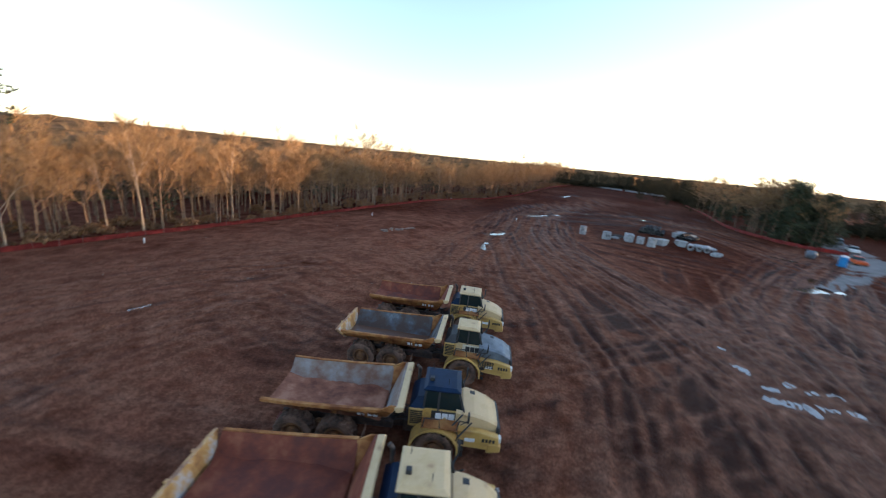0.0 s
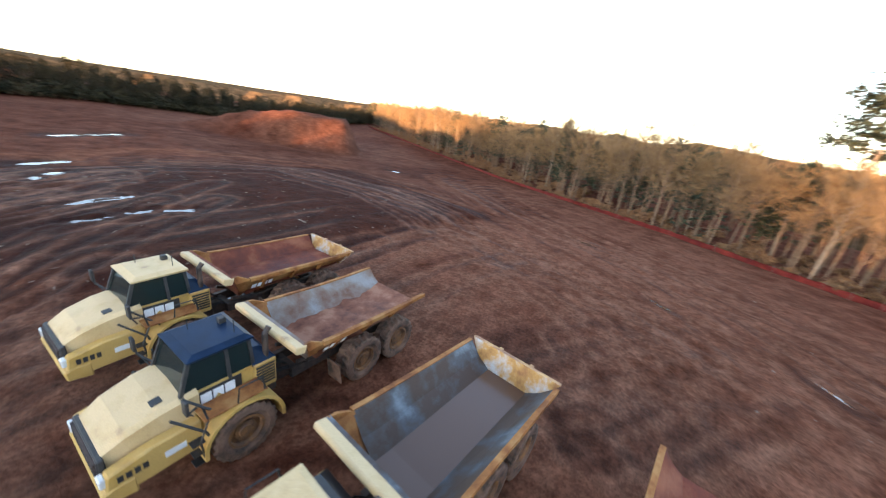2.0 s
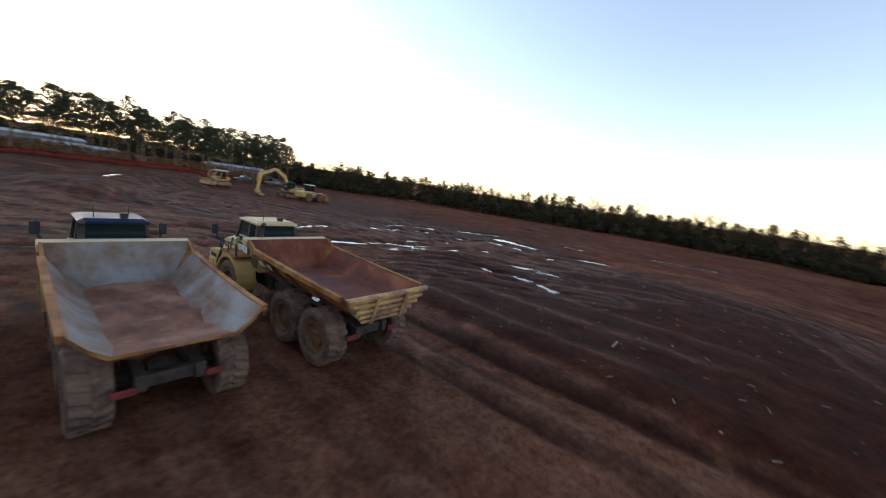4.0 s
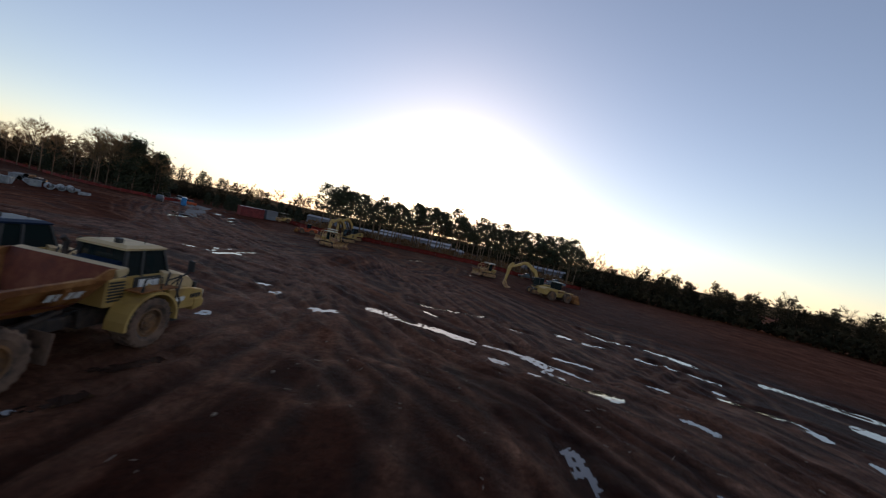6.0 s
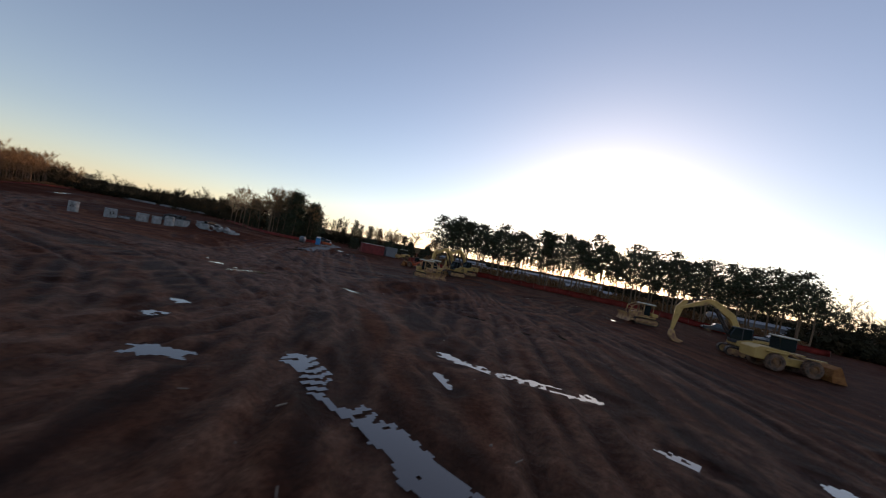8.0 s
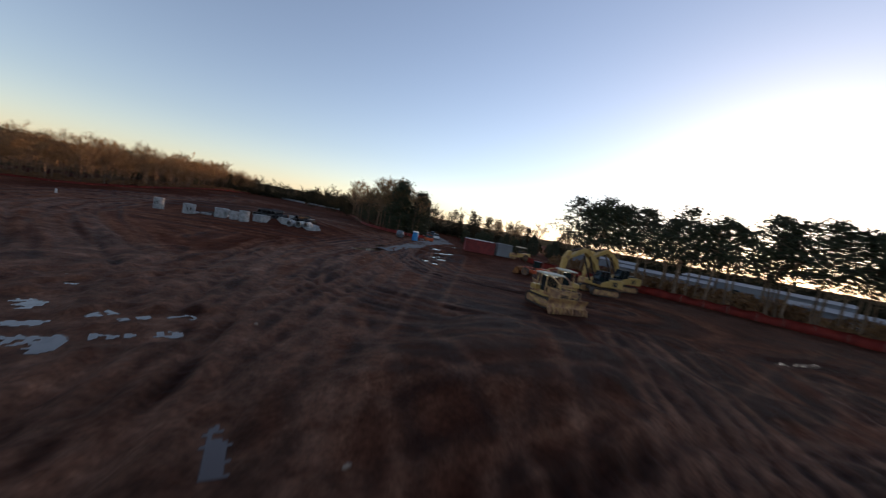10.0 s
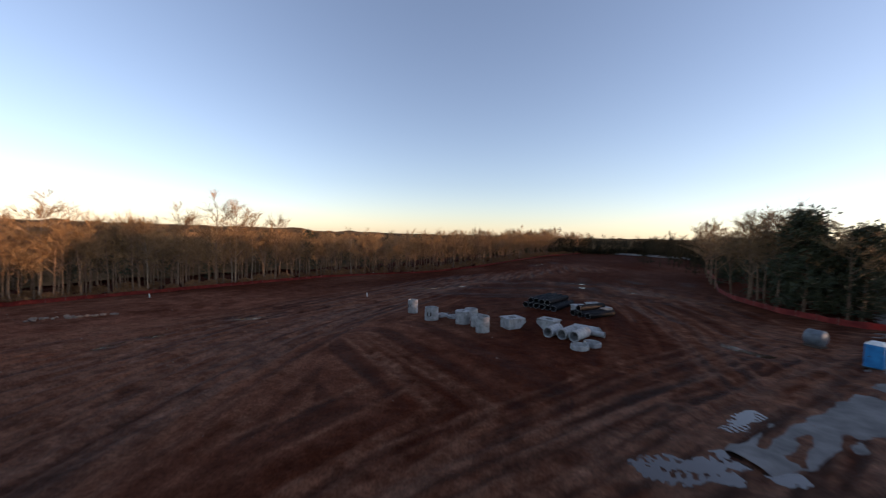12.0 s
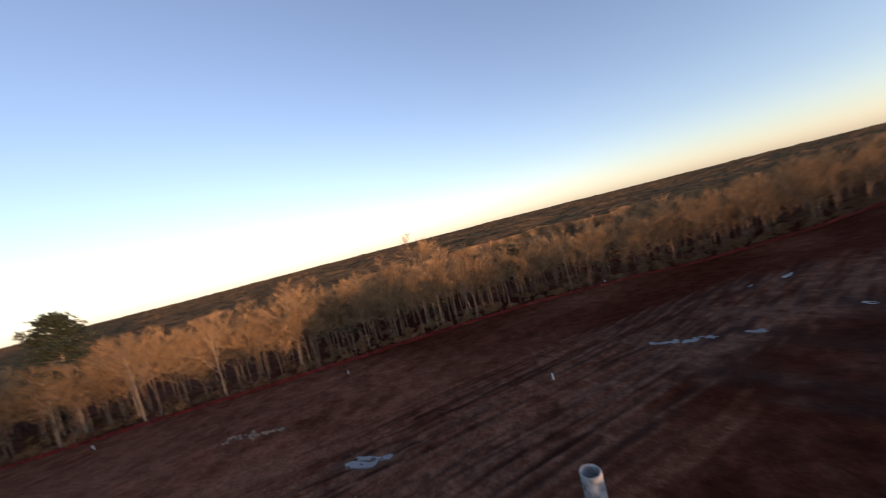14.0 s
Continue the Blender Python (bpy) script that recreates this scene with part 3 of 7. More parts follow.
def ground():
    def ticks(lo, hi, a, b, fine):
        core = list(np.arange(a, b, fine))
        out, step = [], fine
        v = a
        while v > lo:
            step *= 1.1
            v -= step
            out.insert(0, v)
        step, v = fine, core[-1]
        tail = []
        while v < hi:
            step *= 1.1
            v += step
            tail.append(v)
        return np.array(out + core + tail)
    xs, ys = ticks(-4200, 4200, -34, 74, 0.24), ticks(-4200, 4200, -42, 82, 0.25)
    gx, gy = np.meshgrid(xs, ys)
    x, y = gx.ravel(), gy.ravel()
    z = height(x, y)
    nx, ny = len(xs), len(ys)
    me = bpy.data.meshes.new("ground")
    me.vertices.add(nx * ny)
    me.vertices.foreach_set("co", np.stack([x, y, z], -1).ravel())
    i = (np.arange(ny - 1)[:, None] * nx + np.arange(nx - 1)[None]).ravel()
    quads = np.stack([i, i + 1, i + nx + 1, i + nx], -1).ravel()
    me.loops.add(len(quads))
    me.loops.foreach_set("vertex_index", quads)
    me.polygons.add(len(i))
    me.polygons.foreach_set("loop_start", np.arange(len(i)) * 4)
    me.polygons.foreach_set("use_smooth", np.ones(len(i), bool))
    me.update(calc_edges=True)
    # what the soil is: red clay, wetness with added darkening, pale crest
    red = 0.32 + 0.35 * rough_at(x, y, 34, 41, 4)
    pad = ease(-32, -26, x) * (1 - ease(11, 16, x + 0.35 * y + 4)) * ease(-38, -31, y) * (1 - ease(-4.5, -2.4, y))
    red = red + 0.75 * pad
    red = red + 0.35 * ease(70, 100, y) + 0.35 * (1 - ease(8, 14, np.hypot(x - 49, y - 8.5))) + 0.3 * ease(30, 42, x) * ease(32, 52, y)
    west = (1 - ease(2, 24, x)) * ease(-6, 4, y) * (1 - ease(66, 90, y))
    red = red - 0.38 * west
    # yard and pad terms mix real damp with darkening that stands in for exposure
    wet = 0.18 + 0.25 * rough_at(x, y, 22, 61, 4) + 0.52 * ease(10, 26, x) * (1 - ease(24, 46, y)) * ease(-60, -30, y)
    wet = wet - 0.34 * west + 0.4 * pad
    # also darkens a block round the truck row, fading 1 to 5 m out
    wet = wet + 0.35 * (1 - ease(1.0, 5.0, np.maximum(np.abs(x - 3.5) - 6, np.abs(y - 10.5) - 11)))
    crest = np.clip(0.06 + 0.26 * west + 0.9 * rough_at(x, y, 18, 201, 5, 0.6) + 0.35 * (1 - ease(16, 40, np.hypot((x + 8) / 1.4, y - 30))) - 0.5 * pad - 0.65 * ease(14, 24, x) * (1 - ease(20, 34, y)), 0, 1)
    for line, gauge, deep, w in TRACKS:
        at = reach(x, y, line, 7)
        d, s = along(x[at], y[at], line)
        wet[at] += w * np.exp(-((d - gauge / 2) / 0.55) ** 2) * (0.4 + 0.6 * lattice(s / 6, 0 * s, 77))
        red[at] += 0.25 * np.exp(-(d / 2.2) ** 2)
        crest[at] += (0.8 * np.exp(-((d - gauge / 2 - 0.62) / 0.3) ** 2) + 0.6 * np.exp(-((d - gauge / 2 + 0.62) / 0.3) ** 2)) * (0.3 + 0.7 * lattice(s / 4, 0 * s, 79))
    # soil drawn out along the wheel ways
    far, run, which = np.full(x.shape, 1e9), np.zeros(x.shape), np.zeros(x.shape)
    for n, (line, gauge, deep, w) in enumerate(TRACKS[:18]):
        at = reach(x, y, line, 14)
        d, s = along(x[at], y[at], line)
        d = d + 0.8 * rough_at(x[at], y[at], 16, 600 + n, 2)
        near = d < far[at]
        far[at] = np.where(near, d, far[at])
        run[at] = np.where(near, s, run[at])
        which[at] = np.where(near, 31 * n, which[at])
    flow = 0.62 * lattice(far / 1.3 + which, run / 26, 611) + 0.38 * lattice(far / 0.6 + which, run / 16, 613) - 0.5
    flow = flow * (1 - ease(7, 14, far)) * (1 - 0.75 * pad)
    crest = np.clip(crest + 1.5 * flow, 0, 1)
    wet = wet - 1.2 * flow
    # the faint prints of many single passes
    dice = random.Random(5)
    for n in range(110):
        line, gauge, deep, w = TRACKS[dice.randrange(18)]
        dx, dy = dice.gauss(0, 5.5), dice.gauss(0, 5.5)
        k, turn = dice.random() * 6, dice.gauss(0, 0.05)
        mx, my = line[len(line) // 2]
        line = [(mx + (a - mx) * math.cos(turn) - (b - my) * math.sin(turn) + dx + math.sin(i * 0.9 + k), my + (a - mx) * math.sin(turn) + (b - my) * math.cos(turn) + dy + math.cos(i + k)) for i, (a, b) in enumerate(line)]
        at = reach(x, y, line, 3)
        d, s = along(x[at], y[at], line)
        d = d + 0.2 * rough_at(x[at], y[at], 7, 300 + n, 2)
        keep = ease(0.25, 0.5, lattice(s / 14, 0 * s + n, 83))
        wet[at] += 0.42 * np.exp(-((d - gauge / 2) / 0.30) ** 2) * keep
        crest[at] += 0.55 * np.exp(-((d - gauge / 2 - 0.5) / 0.24) ** 2) * keep
    for line, w in POOLS:
        at = reach(x, y, line, 5 * w)
        d, s = along(x[at], y[at], line)
        wet[at] += 0.6 * (1 - ease(0.6 * w, 4.0 * w, d))
    col = np.ones((nx * ny, 4), np.float32)
    col[:, 0], col[:, 1], col[:, 2] = np.clip(red, 0, 1), np.clip(wet, 0, 1), np.clip(crest, 0, 1)
    attr = me.color_attributes.new("soil", "FLOAT_COLOR", "POINT")
    attr.data.foreach_set("color", col.ravel())
    me.materials.append(CLAY)
    return tagged(new("ground", me), "bare red and grey-brown clay, churned by wheels and wet", "ground", kind="structure")


GROUND = ground()


def puddles():
    """A level sheet of water in each hollow, its shore combed by tyre lugs and broken by clods."""
    for number, (line, w) in enumerate(POOLS):
        mx, my = line[0]
        core = -34 < mx < 74 and -42 < my < 82
        step = 0.11 if core else 0.3
        px, py = [], []
        for (ax, ay), (bx, by) in zip(line, line[1:]):
            n = max(2, int(math.hypot(bx - ax, by - ay) / step))
            px += [ax + (bx - ax) * t / n for t in range(n)]
            py += [ay + (by - ay) * t / n for t in range(n)]
        px, py = np.array(px), np.array(py)
        # soften the corners of the line
        for _ in range(6):
            px[1:-1], py[1:-1] = (px[:-2] + px[2:]) / 2, (py[:-2] + py[2:]) / 2
        dx, dy = np.gradient(px), np.gradient(py)
        n = np.hypot(dx, dy) + 1e-9
        across = np.arange(-1.45 * w - step, 1.45 * w + step, step)
        gx = px[:, None] - (dy / n)[:, None] * across[None]
        gy = py[:, None] + (dx / n)[:, None] * across[None]
        s = np.broadcast_to((np.arange(len(px)) * step)[:, None], gx.shape)
        d = np.broadcast_to(across[None], gx.shape)
        total = len(px) * step
        side = np.where(d > 0, 7.0, 3.0)
        reach_out = w * (0.28 + 0.95 * lattice(s / 1.5, side, 400 + number) + 0.35 * (lattice(s / 0.45, side, 500 + number) - 0.5))
        lug = np.sin(2 * math.pi * (s + 0.5 * np.abs(d)) / 0.46 + 2.2 * rough_at(gx, gy, 1.3, 530, 2))
        reach_out = reach_out + 0.13 * w * np.clip(2 * lug, -1, 1) * (lattice(s / 2.5, side, 440 + number) > 0.45)
        reach_out = reach_out * np.clip(np.minimum(s, total - s) / (0.9 * w) + 0.25, 0, 1)
        wet = (np.abs(d) < reach_out) & (rough_at(gx, gy, 0.55, 470 + number, 2) < 0.42)
        wet &= ~((lattice(s / 1.9, 0 * s, 490 + number) < 0.17) & (np.abs(d) < 0.5 * w))
        wet &= ~((lug > 0.25) & (lattice(s / 2.2, d / (0.6 * w) + 9, 520 + number) > 0.66))
        gz = lie(gx, gy) - 0.13 - 0.002 * (number % 5) if core else np.broadcast_to((height(px, py) + 0.05)[:, None], gx.shape)
        index = -np.ones(gx.shape, int)
        verts, faces = [], []
        for i, j in np.argwhere(wet[:-1, :-1]):
            ids = []
            for q in ((i, j), (i, j + 1), (i + 1, j + 1), (i + 1, j)):
                if index[q] < 0:
                    index[q] = len(verts)
                    verts.append((float(gx[q]), float(gy[q]), float(gz[q])))
                ids.append(int(index[q]))
            faces.append(ids[::-1])
        if not faces:
            continue
        # each connected sheet is a puddle of its own
        root = list(range(len(verts)))

        def top(v):
            while root[v] != v:
                root[v] = root[root[v]]
                v = root[v]
            return v
        for f in faces:
            for v in f[1:]:
                root[top(v)] = top(f[0])
        sheets = collections.defaultdict(list)
        for f in faces:
            sheets[top(f[0])].append(f)
        for sheet in sheets.values():
            if len(sheet) < 8:
                continue
            used = sorted({v for f in sheet for v in f})
            back = {v: k for k, v in enumerate(used)}
            me = bpy.data.meshes.new("puddle")
            me.from_pydata([verts[v] for v in used], [], [[back[v] for v in f] for f in sheet])
            me.materials.append(WATER)
            tagged(new("puddle", me), "shallow muddy puddle lying in wheel ruts, reflecting the sky", "puddle", "puddles in the ruts")


puddles()
bm = fresh()
bmesh.ops.create_uvsphere(bm, u_segments=24, v_segments=12, radius=46)
disc = new("setting_sun", mesh_of("setting_sun", bm, SUN_FACE, True))
disc.location = Vector((math.cos(SUN_TURN), math.sin(SUN_TURN), math.tan(radians(2.0)))) * 4000
tagged(disc, "low orange evening sun behind the trees", "sun", kind="structure")


# ---- the parked haul trucks ----
def tyre_mesh(r, w, lugs=22):
    """One skin: plain walls, and lugs that stand up in turn on either half of the tread."""
    bm = fresh()
    h = w / 2
    side = [(0.56, 0.80), (0.72, 0.98), (0.9, 0.96)]
    tread = [(0.955, 0.86), (0.955, 0.45), (0.955, 0.06)]
    n = lugs * 4
    rings = []
    for k in range(n):
        a = 2 * math.pi * k / n
        up = [1.05 if (k + 2 * q) % 4 < 2 else 1.0 for q in (0, 1)]
        row = [(f * r, -g * h) for f, g in side] + [(f * up[0] * r, -g * h) for f, g in tread] + [(f * up[1] * r, g * h) for f, g in tread[::-1]] + [(f * r, g * h) for f, g in side[::-1]]
        rings.append([bm.verts.new((u * math.cos(a + 0.12 * abs(v) / h), v, u * math.sin(a + 0.12 * abs(v) / h))) for u, v in row])
    for k in range(n):
        p, q = rings[k], rings[(k + 1) % n]
        for m in range(len(p) - 1):
            bm.faces.new((p[m], p[m + 1], q[m + 1], q[m]))
    bmesh.ops.recalc_face_normals(bm, faces=bm.faces[:])
    return mesh_of("tyre", bm, TYRE)


def rim_mesh(r, w):
    bm = fresh()
    h = w / 2
    lathe(bm, [(r * 0.575, -h * 0.82), (r * 0.50, -h * 0.84), (r * 0.47, -h * 0.52), (r * 0.33, -h * 0.44), (r * 0.34, -h * 0.62), (r * 0.22, -h * 0.66), (r * 0.20, -h * 0.74), (0.0, -h * 0.76)], 24)
    lathe(bm, [(r * 0.575, h * 0.84), (r * 0.53, h * 0.86), (r * 0.50, h * 0.6), (r * 0.3, h * 0.5), (0.0, h * 0.5)], 24)
    for k in range(10):
        a = 2 * math.pi * k / 10
        lathe(bm, [(0.0, -h * 0.68), (0.03, -h * 0.68), (0.03, -h * 0.55)], 6, "y", (math.cos(a) * r * 0.285, 0, math.sin(a) * r * 0.285))
    return mesh_of("rim", bm, RIM)


WHEELS = {}


def wheel(parent, x, y, z, r=0.93, w=0.74, turn=0.0, name="wheel"):
    """A tyre on its rim; the dished side looks away from the middle."""
    if (r, w) not in WHEELS:
        WHEELS[r, w] = (tyre_mesh(r, w), rim_mesh(r, w))
    tyre = new(name, WHEELS[r, w][0])
    tyre.parent = parent
    tyre.location = (x, y, z)
    tyre.rotation_euler = (0, 0.37 * x + y, (0 if y < 0 else math.pi) + turn)
    rim = new("rim", WHEELS[r, w][1])
    rim.parent = tyre
    tagged(rim, "mud-stained orange steel rim")
    return tyre


def tray_shell(bm, shape, t=0.07):
    """An open tray from cross sections: each (x, half bottom, z bottom, half top, z top). Inner and outer skins joined along the rim."""
    rows = []
    for x, hb, zb, ht, zt in shape:
        outer = [(x, -ht, zt), (x, -ht * 0.5 - hb * 0.5 - 0.02, zb + (zt - zb) * 0.42), (x, -hb, zb), (x, hb, zb), (x, ht * 0.5 + hb * 0.5 + 0.02, zb + (zt - zb) * 0.42), (x, ht, zt)]
        inner = [(x, ht - t, zt), (x, ht * 0.5 + hb * 0.5 + 0.02 - t, zb + (zt - zb) * 0.42 + t * 0.4), (x, hb - t, zb + t), (x, -hb + t, zb + t), (x, -ht * 0.5 - hb * 0.5 - 0.02 + t, zb + (zt - zb) * 0.42 + t * 0.4), (x, -ht + t, zt)]
        rows.append([bm.verts.new(p) for p in outer + inner])
    n = 12
    faces = []
    for a, b in zip(rows, rows[1:]):
        for i in range(n):
            f = bm.faces.new((a[i], a[(i + 1) % n], b[(i + 1) % n], b[i]))
            f.material_index = 1 if 6 <= i <= 10 else 0
            if i in (7, 9, 8):
                f.material_index = 1 if i != 8 else 2
            faces.append(f)
    for r, flip in ((rows[0], False), (rows[-1], True)):
        for i in range(5):
            quad = (r[i], r[11 - i], r[10 - i], r[i + 1])
            faces.append(bm.faces.new(quad if flip else quad[::-1]))
    bmesh.ops.recalc_face_normals(bm, faces=faces)


def dump_body(truck, inner, floor_mat, tailgate, lip=PALE_YELLOW, skin=RUST_EDGE, load=None):
    bm = fresh()
    if tailgate:
        shape = [(-1.30, 0.84, 1.78, 1.72, 2.64), (1.0, 0.84, 1.76, 1.73, 2.70), (3.4, 0.84, 1.72, 1.74, 2.80), (4.05, 0.84, 1.76, 1.75, 2.84)]
    else:
        shape = [(-1.35, 1.15, 2.10, 1.74, 2.70), (0.0, 0.92, 1.86, 1.74, 2.68), (1.8, 0.84, 1.77, 1.74, 2.72), (3.4, 0.84, 1.72, 1.75, 2.80), (4.05, 0.84, 1.76, 1.75, 2.84)]
    tray_shell(bm, shape)
    body = part("dump_body", bm, [skin, inner, floor_mat], truck, "dented tipping body, worn inside by loads")
    # sloping front wall with its overhanging lip
    bm = fresh()
    loft(bm, [[(4.00, -0.86, 1.72), (4.00, 0.86, 1.72), (4.10, 0.86, 1.70), (4.10, -0.86, 1.70)],
              [(4.25, -1.34, 2.2), (4.25, 1.34, 2.2), (4.35, 1.34, 2.18), (4.35, -1.34, 2.18)],
              [(4.55, -1.70, 2.82), (4.55, 1.70, 2.82), (4.65, 1.70, 2.80), (4.65, -1.70, 2.80)],
              [(4.68, -1.76, 3.12), (4.68, 1.76, 3.12), (4.79, 1.76, 3.10), (4.79, -1.76, 3.10)]])
    wall = part("headboard", bm, inner, body)
    for s in (-1, 1):
        bm = fresh()
        prism(bm, [(3.98, 2.80), (4.62, 2.78), (4.74, 3.12), (4.50, 3.10)], "y", s * 1.72 - 0.04, s * 1.72 + 0.04)
        loft(bm, [[(4.00, s * 0.80, 1.74), (4.00, s * 0.86, 1.74), (4.08, s * 0.86, 1.74), (4.08, s * 0.80, 1.74)],
                  [(4.00, s * 1.26, 2.16), (4.00, s * 1.34, 2.16), (4.30, s * 1.34, 2.16), (4.30, s * 1.26, 2.16)],
                  [(4.00, s * 1.67, 2.84), (4.00, s * 1.75, 2.84), (4.62, s * 1.75, 2.84), (4.62, s * 1.67, 2.84)]])
        part("cheek_plate", bm, skin, body)
    bm = fresh()
    prism(bm, [(4.66, 3.08), (5.06, 3.15), (5.12, 3.05), (5.06, 2.88), (4.76, 2.80)], "y", -1.80, 1.80, 0.03)
    part("spill_guard", bm, lip, body, "pale yellow lip over the front of the tray")
    for s in (-1, 1):
        bm = fresh()
        loft(bm, [[(x, s * (ht - 0.03), zt - 0.10), (x, s * (ht + 0.07), zt - 0.10), (x, s * (ht + 0.07), zt + 0.05), (x, s * (ht - 0.08), zt + 0.05)] for x, hb, zb, ht, zt in shape])
        part("top_rail", bm, skin, body)
        for x in (0.4, 1.9, 3.4):
            bm = fresh()
            prism(bm, [(s * 1.30, 2.14), (s * 1.42, 2.08), (s * 1.79, 2.6), (s * 1.70, 2.68)], "x", x - 0.09, x + 0.09, 0.02)
            part("side_rib", bm, skin, body)
        bm = fresh()
        for k, wd in enumerate((0.17, 0.17, 0.17, 0.2)):
            box(bm, 2.85 + 0.24 * k, 2.85 + 0.24 * k + wd, 0, 0.012, 0, 0.26, 0, Matrix.Translation((0.15, s * 1.53 + (0.0 if s > 0 else -0.012), 2.28)) @ Matrix.Rotation(-s * 0.56, 4, "X"))
        part("model_marking", bm, MARK, body, "pale worn bars of lettering")
    if tailgate:
        bm = fresh()
        loft(bm, [[(-1.36, -0.9, 1.74), (-1.28, -0.9, 1.74), (-1.28, 0.9, 1.74), (-1.36, 0.9, 1.74)], [(-1.46, -1.36, 2.16), (-1.36, -1.36, 2.16), (-1.36, 1.36, 2.16), (-1.46, 1.36, 2.16)], [(-1.62, -1.74, 2.68), (-1.52, -1.74, 2.68), (-1.52, 1.74, 2.68), (-1.62, 1.74, 2.68)]])
        for f in bm.faces:
            f.material_index = 1 if f.calc_center_median().x > -1.44 else 0
        gate = part("tailgate", bm, [MUDDY_YELLOW, ORANGE_STEEL], body, "ribbed muddy yellow tailgate")
        for z in (1.82, 2.0, 2.2, 2.4, 2.62):
            bm = fresh()
            f = (z - 1.74) / 0.94
            w = 0.92 + 0.84 * f
            box(bm, -1.46 - 0.26 * f, -1.35 - 0.26 * f, -w, w, z - 0.06, z + 0.04, 0.02)
            part("gate_rib", bm, MUDDY_YELLOW, gate)
        for y in (-0.62, 0.62):
            bm = fresh()
            loft(bm, [[(-1.50, y - 0.07, 1.72), (-1.36, y - 0.07, 1.72), (-1.36, y + 0.07, 1.72), (-1.50, y + 0.07, 1.72)], [(-1.76, y - 0.07, 2.68), (-1.6, y - 0.07, 2.68), (-1.6, y + 0.07, 2.68), (-1.76, y + 0.07, 2.68)]])
            part("gate_rib", bm, MUDDY_YELLOW, gate)
    if load:
        bm = fresh()
        nx, ny = 26, 14
        grid = []
        for i in range(nx):
            row = []
            for j in range(ny):
                u, v = i / (nx - 1), j / (ny - 1) * 2 - 1
                x = -1.2 + 5.2 * u
                hw = 1.30
                z = 1.98 + load * (1 - 0.55 * v * v) * (0.7 + 0.3 * math.sin(u * 3)) + 0.10 * noise.noise((x * 1.3, v * 2, load * 9)) + 0.05 * noise.noise((x * 4, v * 6, 3))
                z -= 0.5 * max(0, u - 0.85)
                row.append(bm.verts.new((x, v * hw, z)))
            grid.append(row)
        for i in range(nx - 1):
            for j in range(ny - 1):
                bm.faces.new((grid[i][j], grid[i + 1][j], grid[i + 1][j + 1], grid[i][j + 1]))
        part("caked_clay", bm, floor_mat, body, "red clay left caked in the tray", True)
    return body


def truck_frame(truck):
    bm = fresh()
    for s in (-1, 1):
        box(bm, -0.9, 4.5, s * 0.55 - 0.11, s * 0.55 + 0.11, 0.98, 1.36, 0.02)
    for x in (-0.7, 0.98, 3.2, 4.3):
        box(bm, x - 0.1, x + 0.1, -0.6, 0.6, 1.0, 1.3, 0.02)
    box(bm, 4.3, 5.3, -0.34, 0.34, 0.86, 1.30, 0.05)
    part("rear_frame", bm, DARK_STEEL, truck)
    for x in (0, 1.97):
        bm = fresh()
        rod(bm, [(x, -1.2, 0.93), (x, 1.2, 0.93)], 0.17, 10)
        lathe(bm, [(0.0, -0.32), (0.26, -0.3), (0.36, 0.0), (0.26, 0.3), (0.0, 0.32)], 12, "y", (x, 0, 0.93))
        part("axle", bm, DARK_STEEL, truck)
    for s in (-1, 1):
        bm = fresh()
        prism(bm, [(0.0, 0.75), (0.98, 1.05), (1.97, 0.75), (1.97, 0.90), (0.98, 1.25), (0.0, 0.90)], "y", s * 0.86 - 0.07, s * 0.86 + 0.07, 0.02)
        part("walking_beam", bm, MUDDY_YELLOW, truck)
        bm = fresh()
        rod(bm, [(2.5, s * 0.5, 1.05), (3.9, s * 0.62, 1.46)], 0.11, 10)
        rod(bm, [(3.6, s * 0.6, 1.37), (4.3, s * 0.66, 1.6)], 0.07, 8)
        part("tipping_ram", bm, DARK_STEEL, truck)
        bm = fresh()
        box(bm, 3.18, 3.24, s * 1.35 - 0.36, s * 1.35 + 0.36, 0.55, 1.42, 0.015, Matrix.Rotation(0.12, 4, "Y") @ Matrix.Translation((-0.12, 0, 0.36)))
        part("mud_flap", bm, TYRE, truck, "hanging rubber mud flap")
        bm = fresh()
        box(bm, -1.02, -0.94, s * 0.85 - 0.22, s * 0.85 + 0.22, 1.02, 1.18, 0.02)
        part("tail_lamp", bm, RED_BOX, truck)
    bm = fresh()
    for k in range(7):
        y = -0.42 + 0.14 * k
        rod(bm, [(4.3, y, 1.2), (4.75, y * 1.4, 1.5 + 0.09 * math.sin(k * 2.1)), (5.2, y * 1.1, 1.42), (5.6, y, 1.5)], 0.03, 5)
    part("hydraulic_hoses", bm, BLACK, truck)


